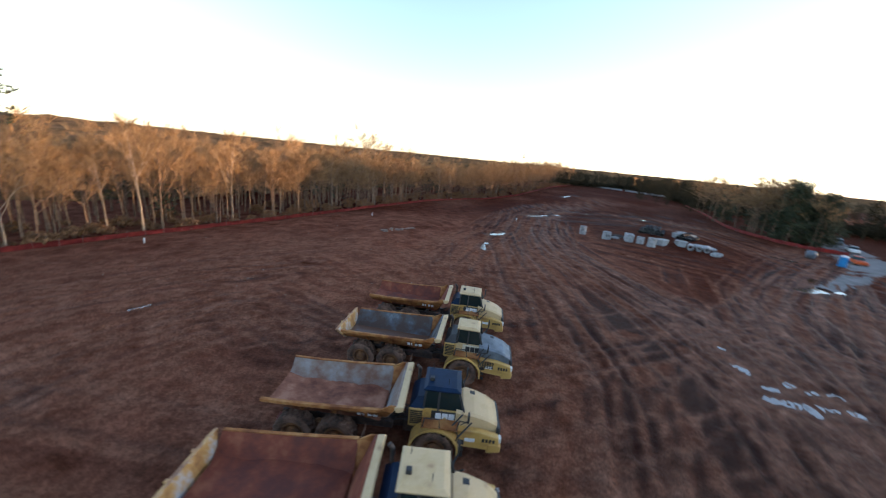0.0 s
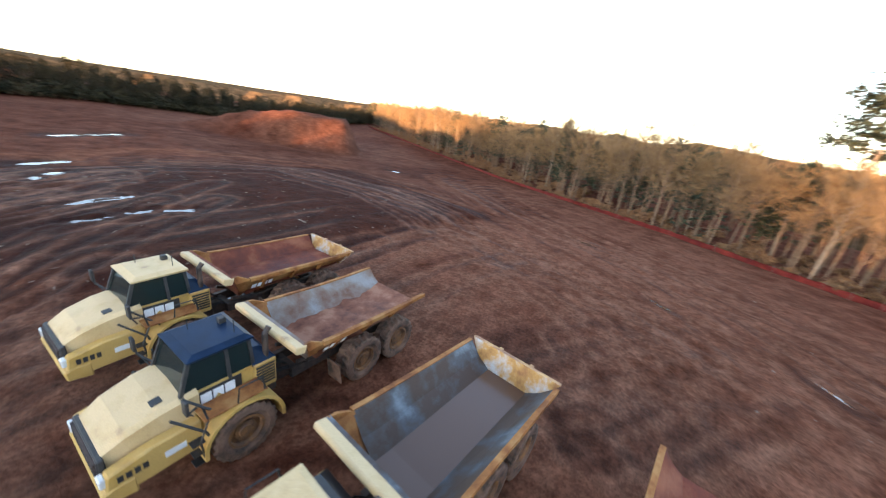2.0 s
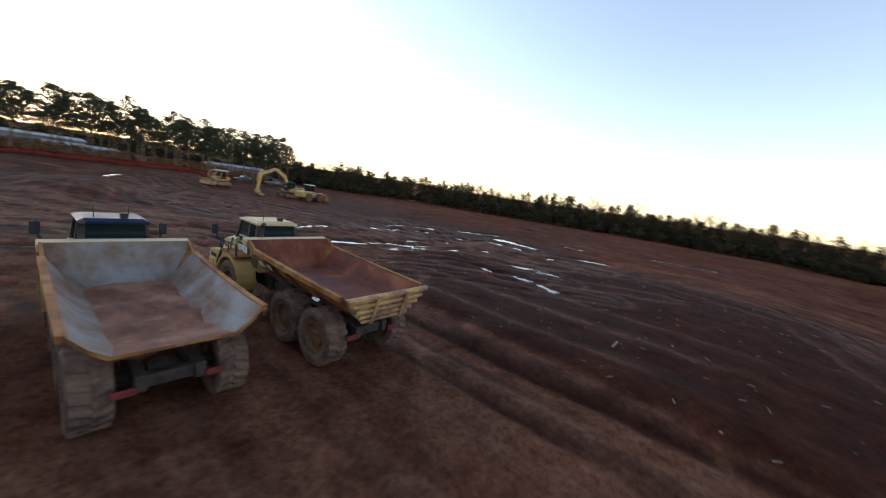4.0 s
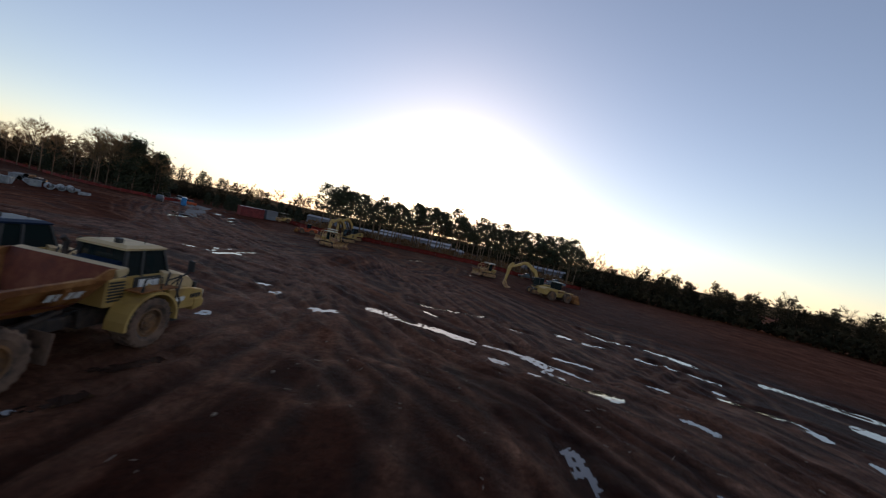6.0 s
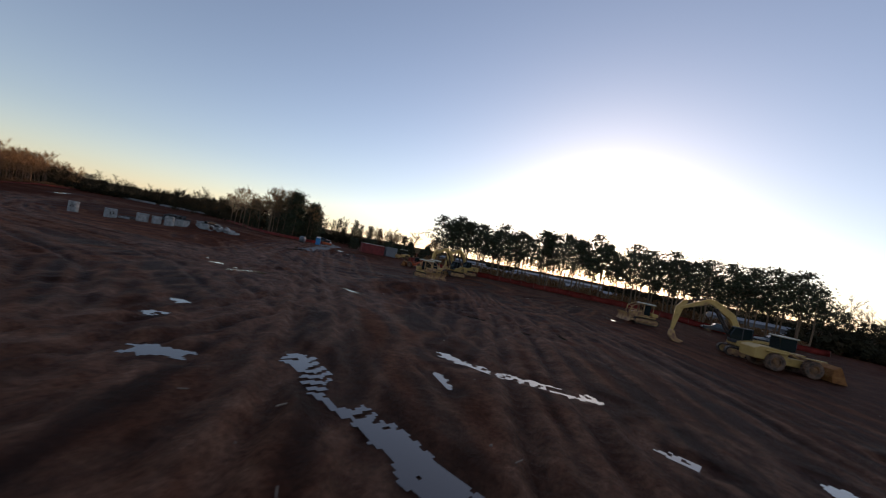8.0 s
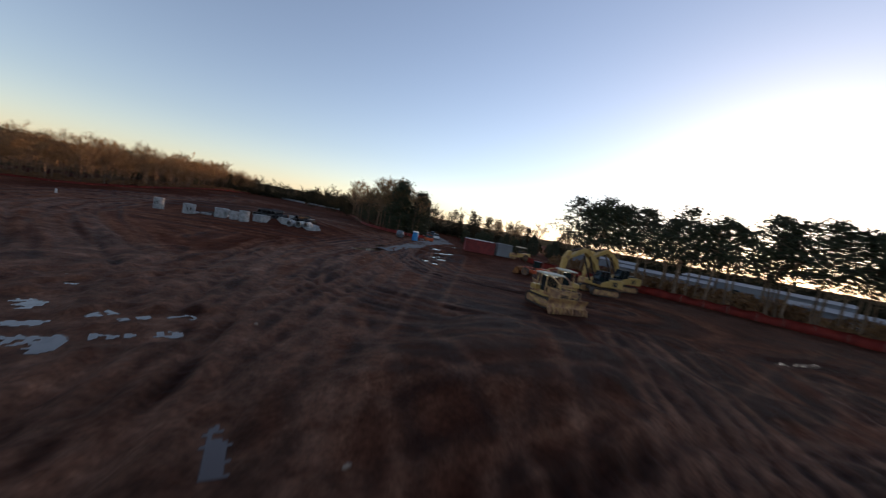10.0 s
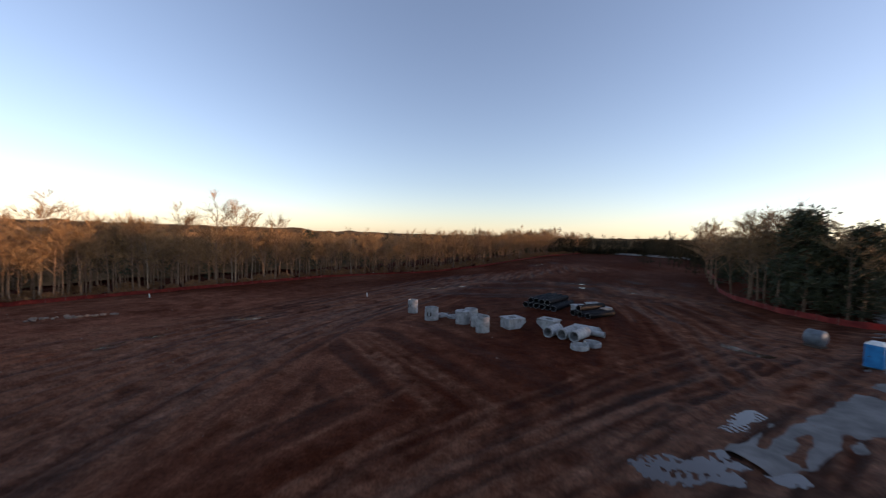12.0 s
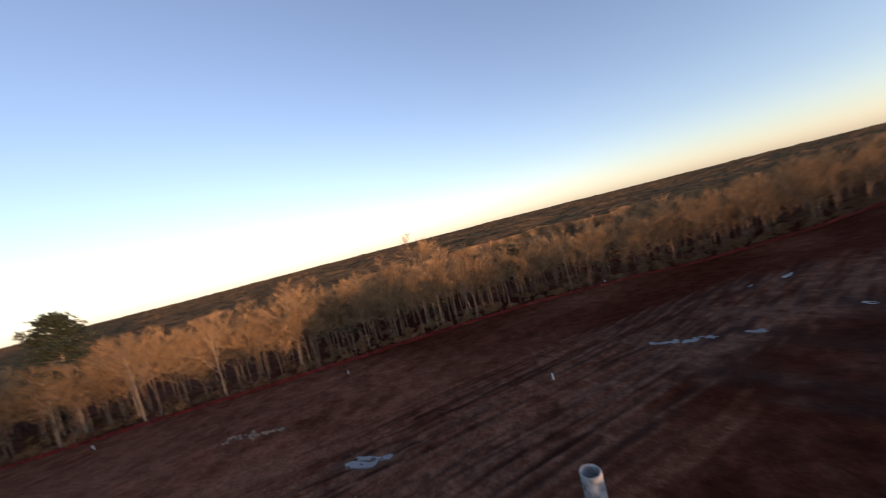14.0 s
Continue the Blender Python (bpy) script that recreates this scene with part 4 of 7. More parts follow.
def truck_nose(truck, roof, hood, paint, cab_paint, small=False):
    """The tractor: cab over the front axle, hood ahead of it, cooling pack behind."""
    bm = fresh()
    box(bm, 5.0, 9.1, -0.55, 0.55, 0.8, 1.45, 0.05)
    part("front_frame", bm, DARK_STEEL, truck)
    bm = fresh()
    rod(bm, [(6.56, -1.2, 0.93), (6.56, 1.2, 0.93)], 0.18, 10)
    lathe(bm, [(0.0, -0.3), (0.26, -0.28), (0.34, 0), (0.26, 0.28), (0.0, 0.3)], 12, "y", (6.56, 0, 0.93))
    part("axle", bm, DARK_STEEL, truck)
    # hood
    bm = fresh()
    top = [(7.45, 1.06, 2.62), (8.3, 1.02, 2.50), (9.0, 0.96, 2.28), (9.45, 0.86, 2.0)]
    loft(bm, [[(x, -w, z - 0.05), (x, -w * 0.86, z + 0.04), (x, 0, z + 0.09), (x, w * 0.86, z + 0.04), (x, w, z - 0.05), (x, w, 1.35), (x, -w, 1.35)] for x, w, z in top])
    hd = part("hood", bm, hood, truck)
    bm = fresh()
    box(bm, 8.05, 8.30, 0.45, 0.72, 2.53, 2.575, 0.01, Matrix.Rotation(0.14, 4, "Y") @ Matrix.Translation((-0.36, 0, 1.13)))
    part("air_vent", bm, BLACK, hd)
    # side skirts
    for s in (-1, 1):
        bm = fresh()
        prism(bm, [(7.55, 1.05), (9.15, 0.98), (9.58, 1.15), (9.50, 1.72), (8.6, 1.92), (7.55, 1.95)], "y", s * 1.02, s * 1.34, 0.04)
        skirt = part("side_skirt", bm, paint, truck)
        bm = fresh()
        for k in range(4):
            box(bm, 8.75 + 0.16 * k, 8.86 + 0.16 * k, s * 1.342, s * 1.356, 1.42, 1.6)
        part("fleet_marking", bm, BLACK, skirt, "dark bars of stencilled lettering")
        bm = fresh()
        box(bm, 7.95, 8.42, s * 1.342, s * 1.356, 1.38, 1.56)
        part("decal", bm, MARK, skirt)
        if small:
            bm = fresh()
            for i in range(5):
                for j in range(4):
                    box(bm, 7.75 + 0.15 * i, 7.86 + 0.15 * i, s * 1.342, s * 1.36, 1.42 + 0.11 * j, 1.50 + 0.11 * j)
            part("side_grille", bm, BLACK, skirt)
    # bumper, grille, lamps
    bm = fresh()
    prism(bm, [(9.0, 0.82), (9.62, 0.92), (9.66, 1.26), (9.45, 1.36), (9.0, 1.36)], "y", -1.36, 1.36, 0.05)
    part("bumper", bm, paint, truck)
    bm = fresh()
    prism(bm, [(9.40, 1.34), (9.60, 1.34), (9.55, 1.95), (9.42, 1.98)], "y", -0.98, 0.98, 0.03)
    gr = part("grille", bm, BLACK, truck)
    bm = fresh()
    for k in range(5):
        box(bm, 9.55, 9.62, -0.9, 0.9, 1.42 + 0.1 * k, 1.455 + 0.1 * k)
    part("grille_bar", bm, DARK_STEEL, gr)
    for s in (-1, 1):
        bm = fresh()
        box(bm, 9.50, 9.64, s * 1.14 - 0.14, s * 1.14 + 0.14, 1.40, 1.66, 0.03)
        part("headlight", bm, LENS, truck)
    # fenders over the front wheels
    for s in (-1, 1):
        bm = fresh()
        arc = [(6.56 + 1.16 * math.cos(a), 0.96 + 1.12 * math.sin(a)) for a in np.linspace(-0.12, math.pi + 0.12, 13)]
        ring = arc + [(6.56 + 1.06 * math.cos(a), 0.96 + 1.02 * math.sin(a)) for a in np.linspace(math.pi + 0.12, -0.12, 13)]
        n = 13
        for i in range(n - 1):
            loft(bm, [[(*(ring[k][0], s * y, ring[k][1]),) for k in (i, i + 1, 2 * n - 2 - i, 2 * n - 1 - i)] for y in (0.98, 1.72)])
        bmesh.ops.remove_doubles(bm, verts=bm.verts, dist=0.002)
        part("fender", bm, paint, truck, "arched mudguard over the front wheel")
        bm = fresh()
        box(bm, 5.9, 7.6, s * 1.32 - 0.32, s * 1.32 + 0.32, 2.08, 2.13, 0.01)
        part("deck_plate", bm, RUST_EDGE, truck)
        for x in (5.95, 7.5):
            part("deck_post", rod(fresh(), [(x, s * 1.6, 2.1), (x + 0.1, s * 1.62, 2.62)], 0.03, 6), BLACK, truck)
        bm = fresh()
        rod(bm, [(7.5, s * 1.62, 2.1), (7.75, s * 1.66, 1.55), (7.7, s * 1.66, 1.0)], 0.03, 6)
        part("hand_rail", bm, BLACK, truck)
        for ax, ay, az in ((8.2, 1.26, 2.34), (7.78, 1.06, 2.56)):
            part("stair_rail", rod(fresh(), [(ax, s * ay, az), (ax - 0.62, s * (ay + 0.36), az - 0.6), (ax - 0.66, s * (ay + 0.36), az - 0.75)], 0.038, 6), BLACK, truck)
        part("deck_rail", rod(fresh(), [(6.0, s * 1.62, 2.14), (6.02, s * 1.63, 2.6), (6.7, s * 1.64, 2.62), (6.75, s * 1.63, 2.14)], 0.025, 6), BLACK, truck)
        for z in (0.72, 1.05, 1.4):
            part("step", box(fresh(), 7.58, 7.92, s * 1.46 - 0.14, s * 1.46 + 0.14, z, z + 0.03), BLACK, truck)
        # mirror on its bracket
        bm = fresh()
        rod(bm, [(7.6, s * 1.2, 2.3), (7.95, s * 1.65, 2.62), (7.98, s * 1.68, 3.2)], 0.03, 6)
        rod(bm, [(7.7, s * 1.24, 2.12), (7.98, s * 1.68, 2.75)], 0.022, 6)
        arm = part("mirror_bracket", bm, BLACK, truck)
        bm = fresh()
        box(bm, 7.94, 8.02, s * 1.72 - 0.13, s * 1.72 + 0.13, 2.72, 3.16, 0.02)
        part("mirror", bm, BLACK, arm)
    # cab
    w = 0.80 if small else 0.93
    x0, x1 = (5.98, 7.58) if small else (5.88, 7.78)
    bm = fresh()
    loft(bm, [[(x0, -w, 1.5), (x0, w, 1.5), (x1 + 0.12, w, 1.5), (x1 + 0.12, -w, 1.5)], [(x0, -w, 2.55), (x0, w, 2.55), (x1 + 0.08, w, 2.55), (x1 + 0.08, -w, 2.55)]])
    cab = part("cab", bm, cab_paint, truck)
    bm = fresh()
    loft(bm, [[(x0 + 0.03, -w + 0.03, 2.5), (x0 + 0.03, w - 0.03, 2.5), (x1 + 0.05, w - 0.03, 2.5), (x1 + 0.05, -w + 0.03, 2.5)], [(x0 + 0.1, -w + 0.12, 3.5), (x0 + 0.1, w - 0.12, 3.5), (x1 - 0.28, w - 0.12, 3.5), (x1 - 0.28, -w + 0.12, 3.5)]])
    part("glazing", bm, GLASS, cab, "dark tinted cab windows")
    for s in (-1, 1):
        for (xa, xb) in ((x0 + 0.04, x0 + 0.11), (x0 + 0.72, x0 + 0.74), (x1 + 0.06, x1 - 0.27)):
            bm = fresh()
            loft(bm, [[(xa - 0.05, s * (w - 0.08), 2.5), (xa - 0.05, s * (w + 0.02), 2.5), (xa + 0.05, s * (w + 0.02), 2.5), (xa + 0.05, s * (w - 0.08), 2.5)], [(xb - 0.05, s * (w - 0.17), 3.5), (xb - 0.05, s * (w - 0.08), 3.5), (xb + 0.05, s * (w - 0.08), 3.5), (xb + 0.05, s * (w - 0.17), 3.5)]])
            part("cab_pillar", bm, BLACK if roof is not CREAM else CREAM, cab)
    bm = fresh()
    loft(bm, [[(x0 - 0.02, -w + 0.04, 3.46), (x0 - 0.02, w - 0.04, 3.46), (x1 - 0.2, w - 0.04, 3.46), (x1 - 0.2, -w + 0.04, 3.46)], [(x0 - 0.02, -w + 0.02, 3.54), (x0 - 0.02, w - 0.02, 3.54), (x1 - 0.18, w - 0.02, 3.52), (x1 - 0.18, -w + 0.02, 3.52)], [(x0 + 0.14, -w + 0.2, 3.63), (x0 + 0.14, w - 0.2, 3.63), (x1 - 0.4, w - 0.2, 3.61), (x1 - 0.4, -w + 0.2, 3.61)]])
    part("roof", bm, roof, cab, {NAVY: "dark blue cab roof", CREAM: "cream cab roof"}.get(roof, "faded yellow cab roof"))
    for s in (-1, 1):
        bm = fresh()
        box(bm, x0 + 0.42, x1 + 0.06, min(s * (w + 0.004), s * (w + 0.03)), max(s * (w + 0.004), s * (w + 0.03)), 1.9, 2.49, 0.008)
        panel = part("door_panel", bm, BLACK if not small else CREAM, cab, "black door panel carrying a badge" if not small else "")
        bm = fresh()
        for k, ww in enumerate((0.27, 0.27, 0.27)):
            box(bm, x0 + 0.62 + 0.31 * k, x0 + 0.62 + 0.31 * k + ww, min(s * (w + 0.032), s * (w + 0.04)), max(s * (w + 0.032), s * (w + 0.04)), 2.06, 2.40)
        part("badge", bm, MARK if not small else BLACK, panel, "plain block badge on the door")
        if not small:
            bm = fresh()
            prism(bm, [(x0 + 0.92, 2.05), (x0 + 1.24, 2.05), (x0 + 1.08, 2.22)], "y", s * (w + 0.041), s * (w + 0.046))
            part("badge_triangle", bm, YELLOW, panel)
    # cooling pack behind the cab
    bm = fresh()
    box(bm, 5.25, 5.96, -1.02, 1.02, 1.55, 2.55, 0.05)
    pack = part("cooling_pack", bm, paint, truck)
    for s in (-1, 1):
        bm = fresh()
        for k in range(7):
            box(bm, 5.32, 5.90, s * 1.02 - 0.012, s * 1.02 + 0.012, 1.74 + 0.105 * k, 1.81 + 0.105 * k)
        part("louvre", bm, BLACK, pack)
    bm = fresh()
    loft(bm, [[(5.25, -0.98, 2.55), (5.25, 0.98, 2.55), (5.96, 0.98, 2.55), (5.96, -0.98, 2.55)], [(5.6, -0.7, 2.98), (5.6, 0.7, 2.98), (5.96, 0.7, 3.06), (5.96, -0.7, 3.06)]])
    part("cowl", bm, NAVY if not small else BLACK, pack, "dark blue sloping cover")
    bm = fresh()
    rod(bm, [(5.5, 0.85, 2.5), (5.5, 0.85, 3.45), (5.36, 0.85, 3.62)], 0.09, 10)
    part("exhaust_pipe", bm, DARK_STEEL, truck)
    if not small:
        for ax, ay, tip in ((6.2, 0.5, 4.05), (7.0, -0.5, 3.95)):
            part("aerial", rod(fresh(), [(ax, ay, 3.58), (ax, ay, tip)], 0.014, 5), BLACK, cab)
        part("beacon", box(fresh(), 6.1, 6.3, -0.35, -0.15, 3.6, 3.8, 0.02), BLACK, cab)


def haul_truck(x, y, yaw, roof, hood, paint, cab_paint, inner, floor_mat, tailgate, label, small=False, load=None):
    truck = thing("articulated_dump_truck", pose(x, y, height_at(x + 3, y) - 0.01, 0, 0, yaw), label, "dump truck", "haul trucks parked in a row")
    truck_frame(truck)
    dump_body(truck, inner, floor_mat, tailgate, load=load)
    truck_nose(truck, roof, hood, paint, cab_paint, small)
    for wx in (0, 1.97, 6.56):
        for s in (-1, 1):
            wheel(truck, wx, s * 1.31, 0.92)
    return truck


haul_truck(1.3, 2.05, 4.6, PALE_YELLOW, PALE_YELLOW, YELLOW, YELLOW, CLAY_BED, CLAY_BED, True, "yellow articulated dump truck with tailgate, its tray caked with red clay", load=0.12)
haul_truck(1.37, 7.46, 3.2, NAVY, PALE_YELLOW, YELLOW, YELLOW, TAN_STEEL, PINK_CLAY, False, "yellow articulated dump truck with dark blue cab roof and open tray", load=0.03)
haul_truck(2.45, 14.20, -1.9, PALE_YELLOW, SLATE, YELLOW, PALE_YELLOW, STEEL_BED, RAIN_WATER, True, "cream and yellow dump truck with grey hood and empty steel tray", True)
haul_truck(2.3, 20.7, -1.5, PALE_YELLOW, PALE_YELLOW, YELLOW, YELLOW, CLAY_BED, CLAY_BED, False, "yellow articulated dump truck, red clay in its tray, end of row", load=0.05)


# ---- woods ----
def tube_rows(verts, faces, pts, radii, sides):
    """Adds a tapering tube to plain lists."""
    base = len(verts)
    for i, p in enumerate(pts):
        d = (pts[min(i + 1, len(pts) - 1)] - pts[max(i - 1, 0)]).normalized()
        u = d.cross(Vector((0.9, 0.3, 0.25))).normalized()
        w = d.cross(u)
        for k in range(sides):
            a = 2 * math.pi * k / sides
            verts.append(p + (u * math.cos(a) + w * math.sin(a)) * radii[i])
    for i in range(len(pts) - 1):
        for k in range(sides):
            a, b = base + i * sides + k, base + i * sides + (k + 1) % sides
            faces.append((a, b, b + sides, a + sides))


def bare_tree(rng, tall, forks, spread, twigs, lean=0.04, low=0.35, levels=2):
    """Lists for a leafless tree: wood (trunk and limbs) and the spray of twigs, as thin slips."""
    wood, wf, spray, sf = [], [], [], []
    tips = []

    def limb(start, way, length, r, depth):
        pts, rad = [start], [r]
        p, d = start.copy(), way.copy()
        n = 4 if depth else 6
        for i in range(n):
            d = (d + Vector((rng.uniform(-1, 1), rng.uniform(-1, 1), rng.uniform(-0.3, 0.6))) * (0.16 if depth else lean)).normalized()
            p = p + d * (length / n)
            pts.append(p.copy())
            rad.append(r * (1 - 0.78 * (i + 1) / n))
        tube_rows(wood, wf, pts, rad, 5 if depth == 0 else 3)
        if depth < levels:
            count = forks if depth == 0 else 3
            for k in range(count):
                f = low + (1 - low) * (k + rng.random()) / count if depth == 0 else 0.35 + 0.6 * rng.random()
                i = min(int(f * n), n - 1)
                q = pts[i].lerp(pts[i + 1], f * n - i)
                a = rng.uniform(0, 2 * math.pi)
                side = Vector((math.cos(a), math.sin(a), 0))
                up = rng.uniform(0.45, 1.1) if depth == 0 else rng.uniform(0.1, 0.9)
                w = (side * spread + d * up).normalized()
                limb(q, w, length * (0.52 * (1.15 - f) + 0.12 if depth == 0 else 0.5), rad[i] * 0.5, depth + 1)
        for i in range(1, n + 1):
            if depth:
                tips.append((pts[i], d.copy(), length))

    limb(Vector((0, 0, -0.3)), Vector((rng.uniform(-lean, lean), rng.uniform(-lean, lean), 1)).normalized(), tall, tall * 0.0125 + 0.02, 0)
    for _ in range(twigs):
        p, d, ln = tips[rng.randrange(len(tips))]
        w = (d + Vector((rng.uniform(-1, 1), rng.uniform(-1, 1), rng.uniform(-0.3, 0.9)))).normalized()
        n = rng.uniform(0.6, 1.9) * tall / 15 * (1 if levels == 2 else 1.35)
        s = w.cross(Vector((rng.uniform(-1, 1), rng.uniform(-1, 1), rng.uniform(-1, 1)))).normalized() * (0.02 if levels == 2 else 0.03)
        m = p + w * n * 0.5 + Vector((rng.uniform(-1, 1), rng.uniform(-1, 1), rng.uniform(-0.2, 1))) * 0.08
        b = len(spray)
        spray += [p - s, p + s, m + s * 0.8, m - s * 0.8, p + w * n]
        sf += [(b, b + 1, b + 2, b + 3), (b + 3, b + 2, b + 4)]
        e = m + (w + Vector((rng.uniform(-1, 1), rng.uniform(-1, 1), rng.uniform(-0.2, 1)))).normalized() * n * 0.5
        spray.append(e)
        sf.append((b + 3, b + 2, b + 5))
    return wood, wf, spray, sf


def pine(rng, tall, crown, bare=0.45, tufts=240, tuft=0.55, droop=0.0, nb=34, flat=0.4):
    """Lists for a conifer: wood, and clumps of needle slips set on level boughs."""
    wood, wf, leaf, lf = [], [], [], []
    pts = [Vector((0.12 * math.sin(i * 1.3), 0.12 * math.cos(i), tall * i / 7 - 0.3)) for i in range(8)]
    tube_rows(wood, wf, pts, [(tall * 0.013 + 0.03) * (1 - 0.85 * i / 7) for i in range(8)], 6)
    boughs = []
    for k in range(nb):
        f = bare + (1 - bare) * (k / nb) ** 0.9
        a = k * 2.4 + rng.uniform(-0.4, 0.4)
        length = crown * (1.0 - ((f - bare) / (1 - bare)) ** 1.6) * rng.uniform(0.55, 1.15) + 0.3
        z = tall * f
        s = Vector((0, 0, z))
        e = Vector((math.cos(a) * length, math.sin(a) * length, z + length * rng.uniform(0.05, 0.4) - droop * length))
        tube_rows(wood, wf, [s, s.lerp(e, 0.5) + Vector((0, 0, 0.1)), e], [0.06, 0.04, 0.015], 3)
        boughs.append((s, e))
    for _ in range(tufts):
        s, e = boughs[rng.randrange(nb)]
        c = s.lerp(e, rng.uniform(0.35, 1.05)) + Vector((rng.gauss(0, 0.65), rng.gauss(0, 0.65), rng.gauss(0.1, flat)))
        for _ in range(5):
            w = Vector((rng.uniform(-1, 1), rng.uniform(-1, 1), rng.uniform(-0.5, 0.9))).normalized() * tuft * rng.uniform(0.6, 1.2)
            s2 = w.cross(Vector((rng.uniform(-1, 1), rng.uniform(-1, 1), rng.uniform(-1, 1)))).normalized() * tuft * 0.2
            b = len(leaf)
            leaf += [c - w * 0.3, c + w * 0.4 + s2, c + w, c + w * 0.4 - s2]
            lf.append((b, b + 1, b + 2, b + 3))
    return wood, wf, leaf, lf


def shrub(rng, wide, tall, leaves, size):
    wood, wf, leaf, lf = [], [], [], []
    for k in range(9):
        a = k * 2.4
        e = Vector((math.cos(a) * wide * 0.6, math.sin(a) * wide * 0.6, tall * rng.uniform(0.6, 0.95)))
        tube_rows(wood, wf, [Vector((0, 0, -0.2)), e * 0.5 + Vector((0, 0, tall * 0.1)), e], [0.09, 0.05, 0.015], 4)
    for _ in range(leaves):
        a, r = rng.uniform(0, 2 * math.pi), wide * math.sqrt(rng.random()) * rng.uniform(0.75, 1.08)
        top = tall * math.sqrt(max(0.05, 1 - (r / (wide * 1.15)) ** 2)) * rng.uniform(0.85, 1.1)
        c = Vector((math.cos(a) * r, math.sin(a) * r, top * rng.uniform(0.12, 1.0) ** 0.6))
        for _ in range(3):
            w = Vector((rng.uniform(-1, 1), rng.uniform(-1, 1), rng.uniform(-0.6, 1))).normalized() * size * rng.uniform(0.6, 1.3)
            s2 = w.cross(Vector((rng.uniform(-1, 1), rng.uniform(-1, 1), rng.uniform(-1, 1)))).normalized() * size * 0.35
            b = len(leaf)
            leaf += [c - w * 0.4, c + s2, c + w, c - s2]
            lf.append((b, b + 1, b + 2, b + 3))
    return wood, wf, leaf, lf


def listed(name, verts, faces, material):
    me = bpy.data.meshes.new(name)
    me.from_pydata([tuple(v) for v in verts], [], faces)
    me.materials.append(material)
    return me


def planted(name, lists, bark, crown, label, group, crown_name="crown"):
    """One tree as a thing with trunk and crown, to be copied."""
    ob = thing(name, Matrix.Identity(4), label, "tree", group)
    for part_name, v, f, m in (("trunk", lists[0], lists[1], bark), (crown_name, lists[2], lists[3], crown)):
        p = new(part_name, listed(part_name, v, f, m))
        p.parent = ob
    return ob


def stand(x, y, turn, size):
    return Matrix.Translation((x, y, float(lie(np.array([x]), np.array([y]))[0]) - 0.1)) @ Matrix.Rotation(turn, 4, "Z") @ Matrix.Diagonal((size, size, size, 1))


def copy_tree(ob, x, y, turn, size):
    c = copy_thing(ob, Matrix.Identity(4))
    c.matrix_basis = stand(x, y, turn, size)
    return c


FENCE_LINE = [(-240, -290), (-160, -180), (-102, -74), (-75, -22), (-58, 12), (-50, 27), (-43.5, 43), (-33, 66), (-21, 97), (-10, 122), (4, 147), (29, 183), (68, 268), (112, 370)]
rng = random.Random(11)


def walk_line(line, step):
    for (ax, ay), (bx, by) in zip(line, line[1:]):
        n = math.hypot(bx - ax, by - ay)
        for k in range(int(n / step)):
            t = (k + rng.random()) * step / n
            yield ax + (bx - ax) * t, ay + (by - ay) * t, Vector((-(by - ay), bx - ax)).normalized()


bare_kinds = []
for k, (tall, forks, spread, twigs, bark) in enumerate([(15, 11, 0.6, 1400, BARK), (17, 12, 0.5, 1400, BARK), (13, 12, 0.85, 1500, BARK), (16, 9, 0.5, 1100, PALE_BARK), (14, 11, 0.7, 1400, BARK), (18, 13, 0.55, 1300, PALE_BARK), (12, 13, 1.0, 1700, BARK)]):
    bare_kinds.append(planted("bare_tree", bare_tree(rng, tall, forks, spread, twigs), bark, TWIG, "tall slender leafless hardwood tree" if bark is BARK else "tall pale-barked leafless hardwood tree", "trees along the wood's edge", "crown"))
    bare_kinds[-1].matrix_basis = stand(-62 - 6 * k, 74 + 4 * k, k, 1.0)

edge = 0
for x, y, nrm in walk_line(FENCE_LINE[1:-1], 2.1):
    if edge > 250:
        break
    off = rng.uniform(2.0, 9)
    px, py = x + nrm.x * off, y + nrm.y * off
    k = rng.choices(range(7), (5, 5, 4, 2, 5, 1, 3))[0]
    copy_tree(bare_kinds[k], px, py, rng.uniform(0, 6.3), rng.uniform(0.7, 1.0) * (0.9 if y > 95 else 1.0))
    edge += 1

# trees that stand out: the broad one, the two white ones and the lone pine
for x, y, k, s in ((-34.8, 75.2, 6, 1.05), (-38.5, 78, 2, 1.0)):
    tagged(copy_tree(bare_kinds[k], x, y, 1.0, s), "broad-crowned leafless tree with many stems, lit gold")
for x, y, s in ((-30, 104.3, 1.12), (-25.5, 106, 1.0), (-34, 97, 0.95)):
    tagged(copy_tree(bare_kinds[5], x, y, 2.0 * s, s), "white-barked leafless sycamore standing above the wood")
bare_kinds_far = [bare_tree(rng, t, 10, 0.65, 380, levels=1) for t in (13, 15, 12)]
pine_far = [pine(rng, t, 3.0, b, 190, 0.7) for t, b in ((14, 0.15), (16, 0.3), (12, 0.04))]


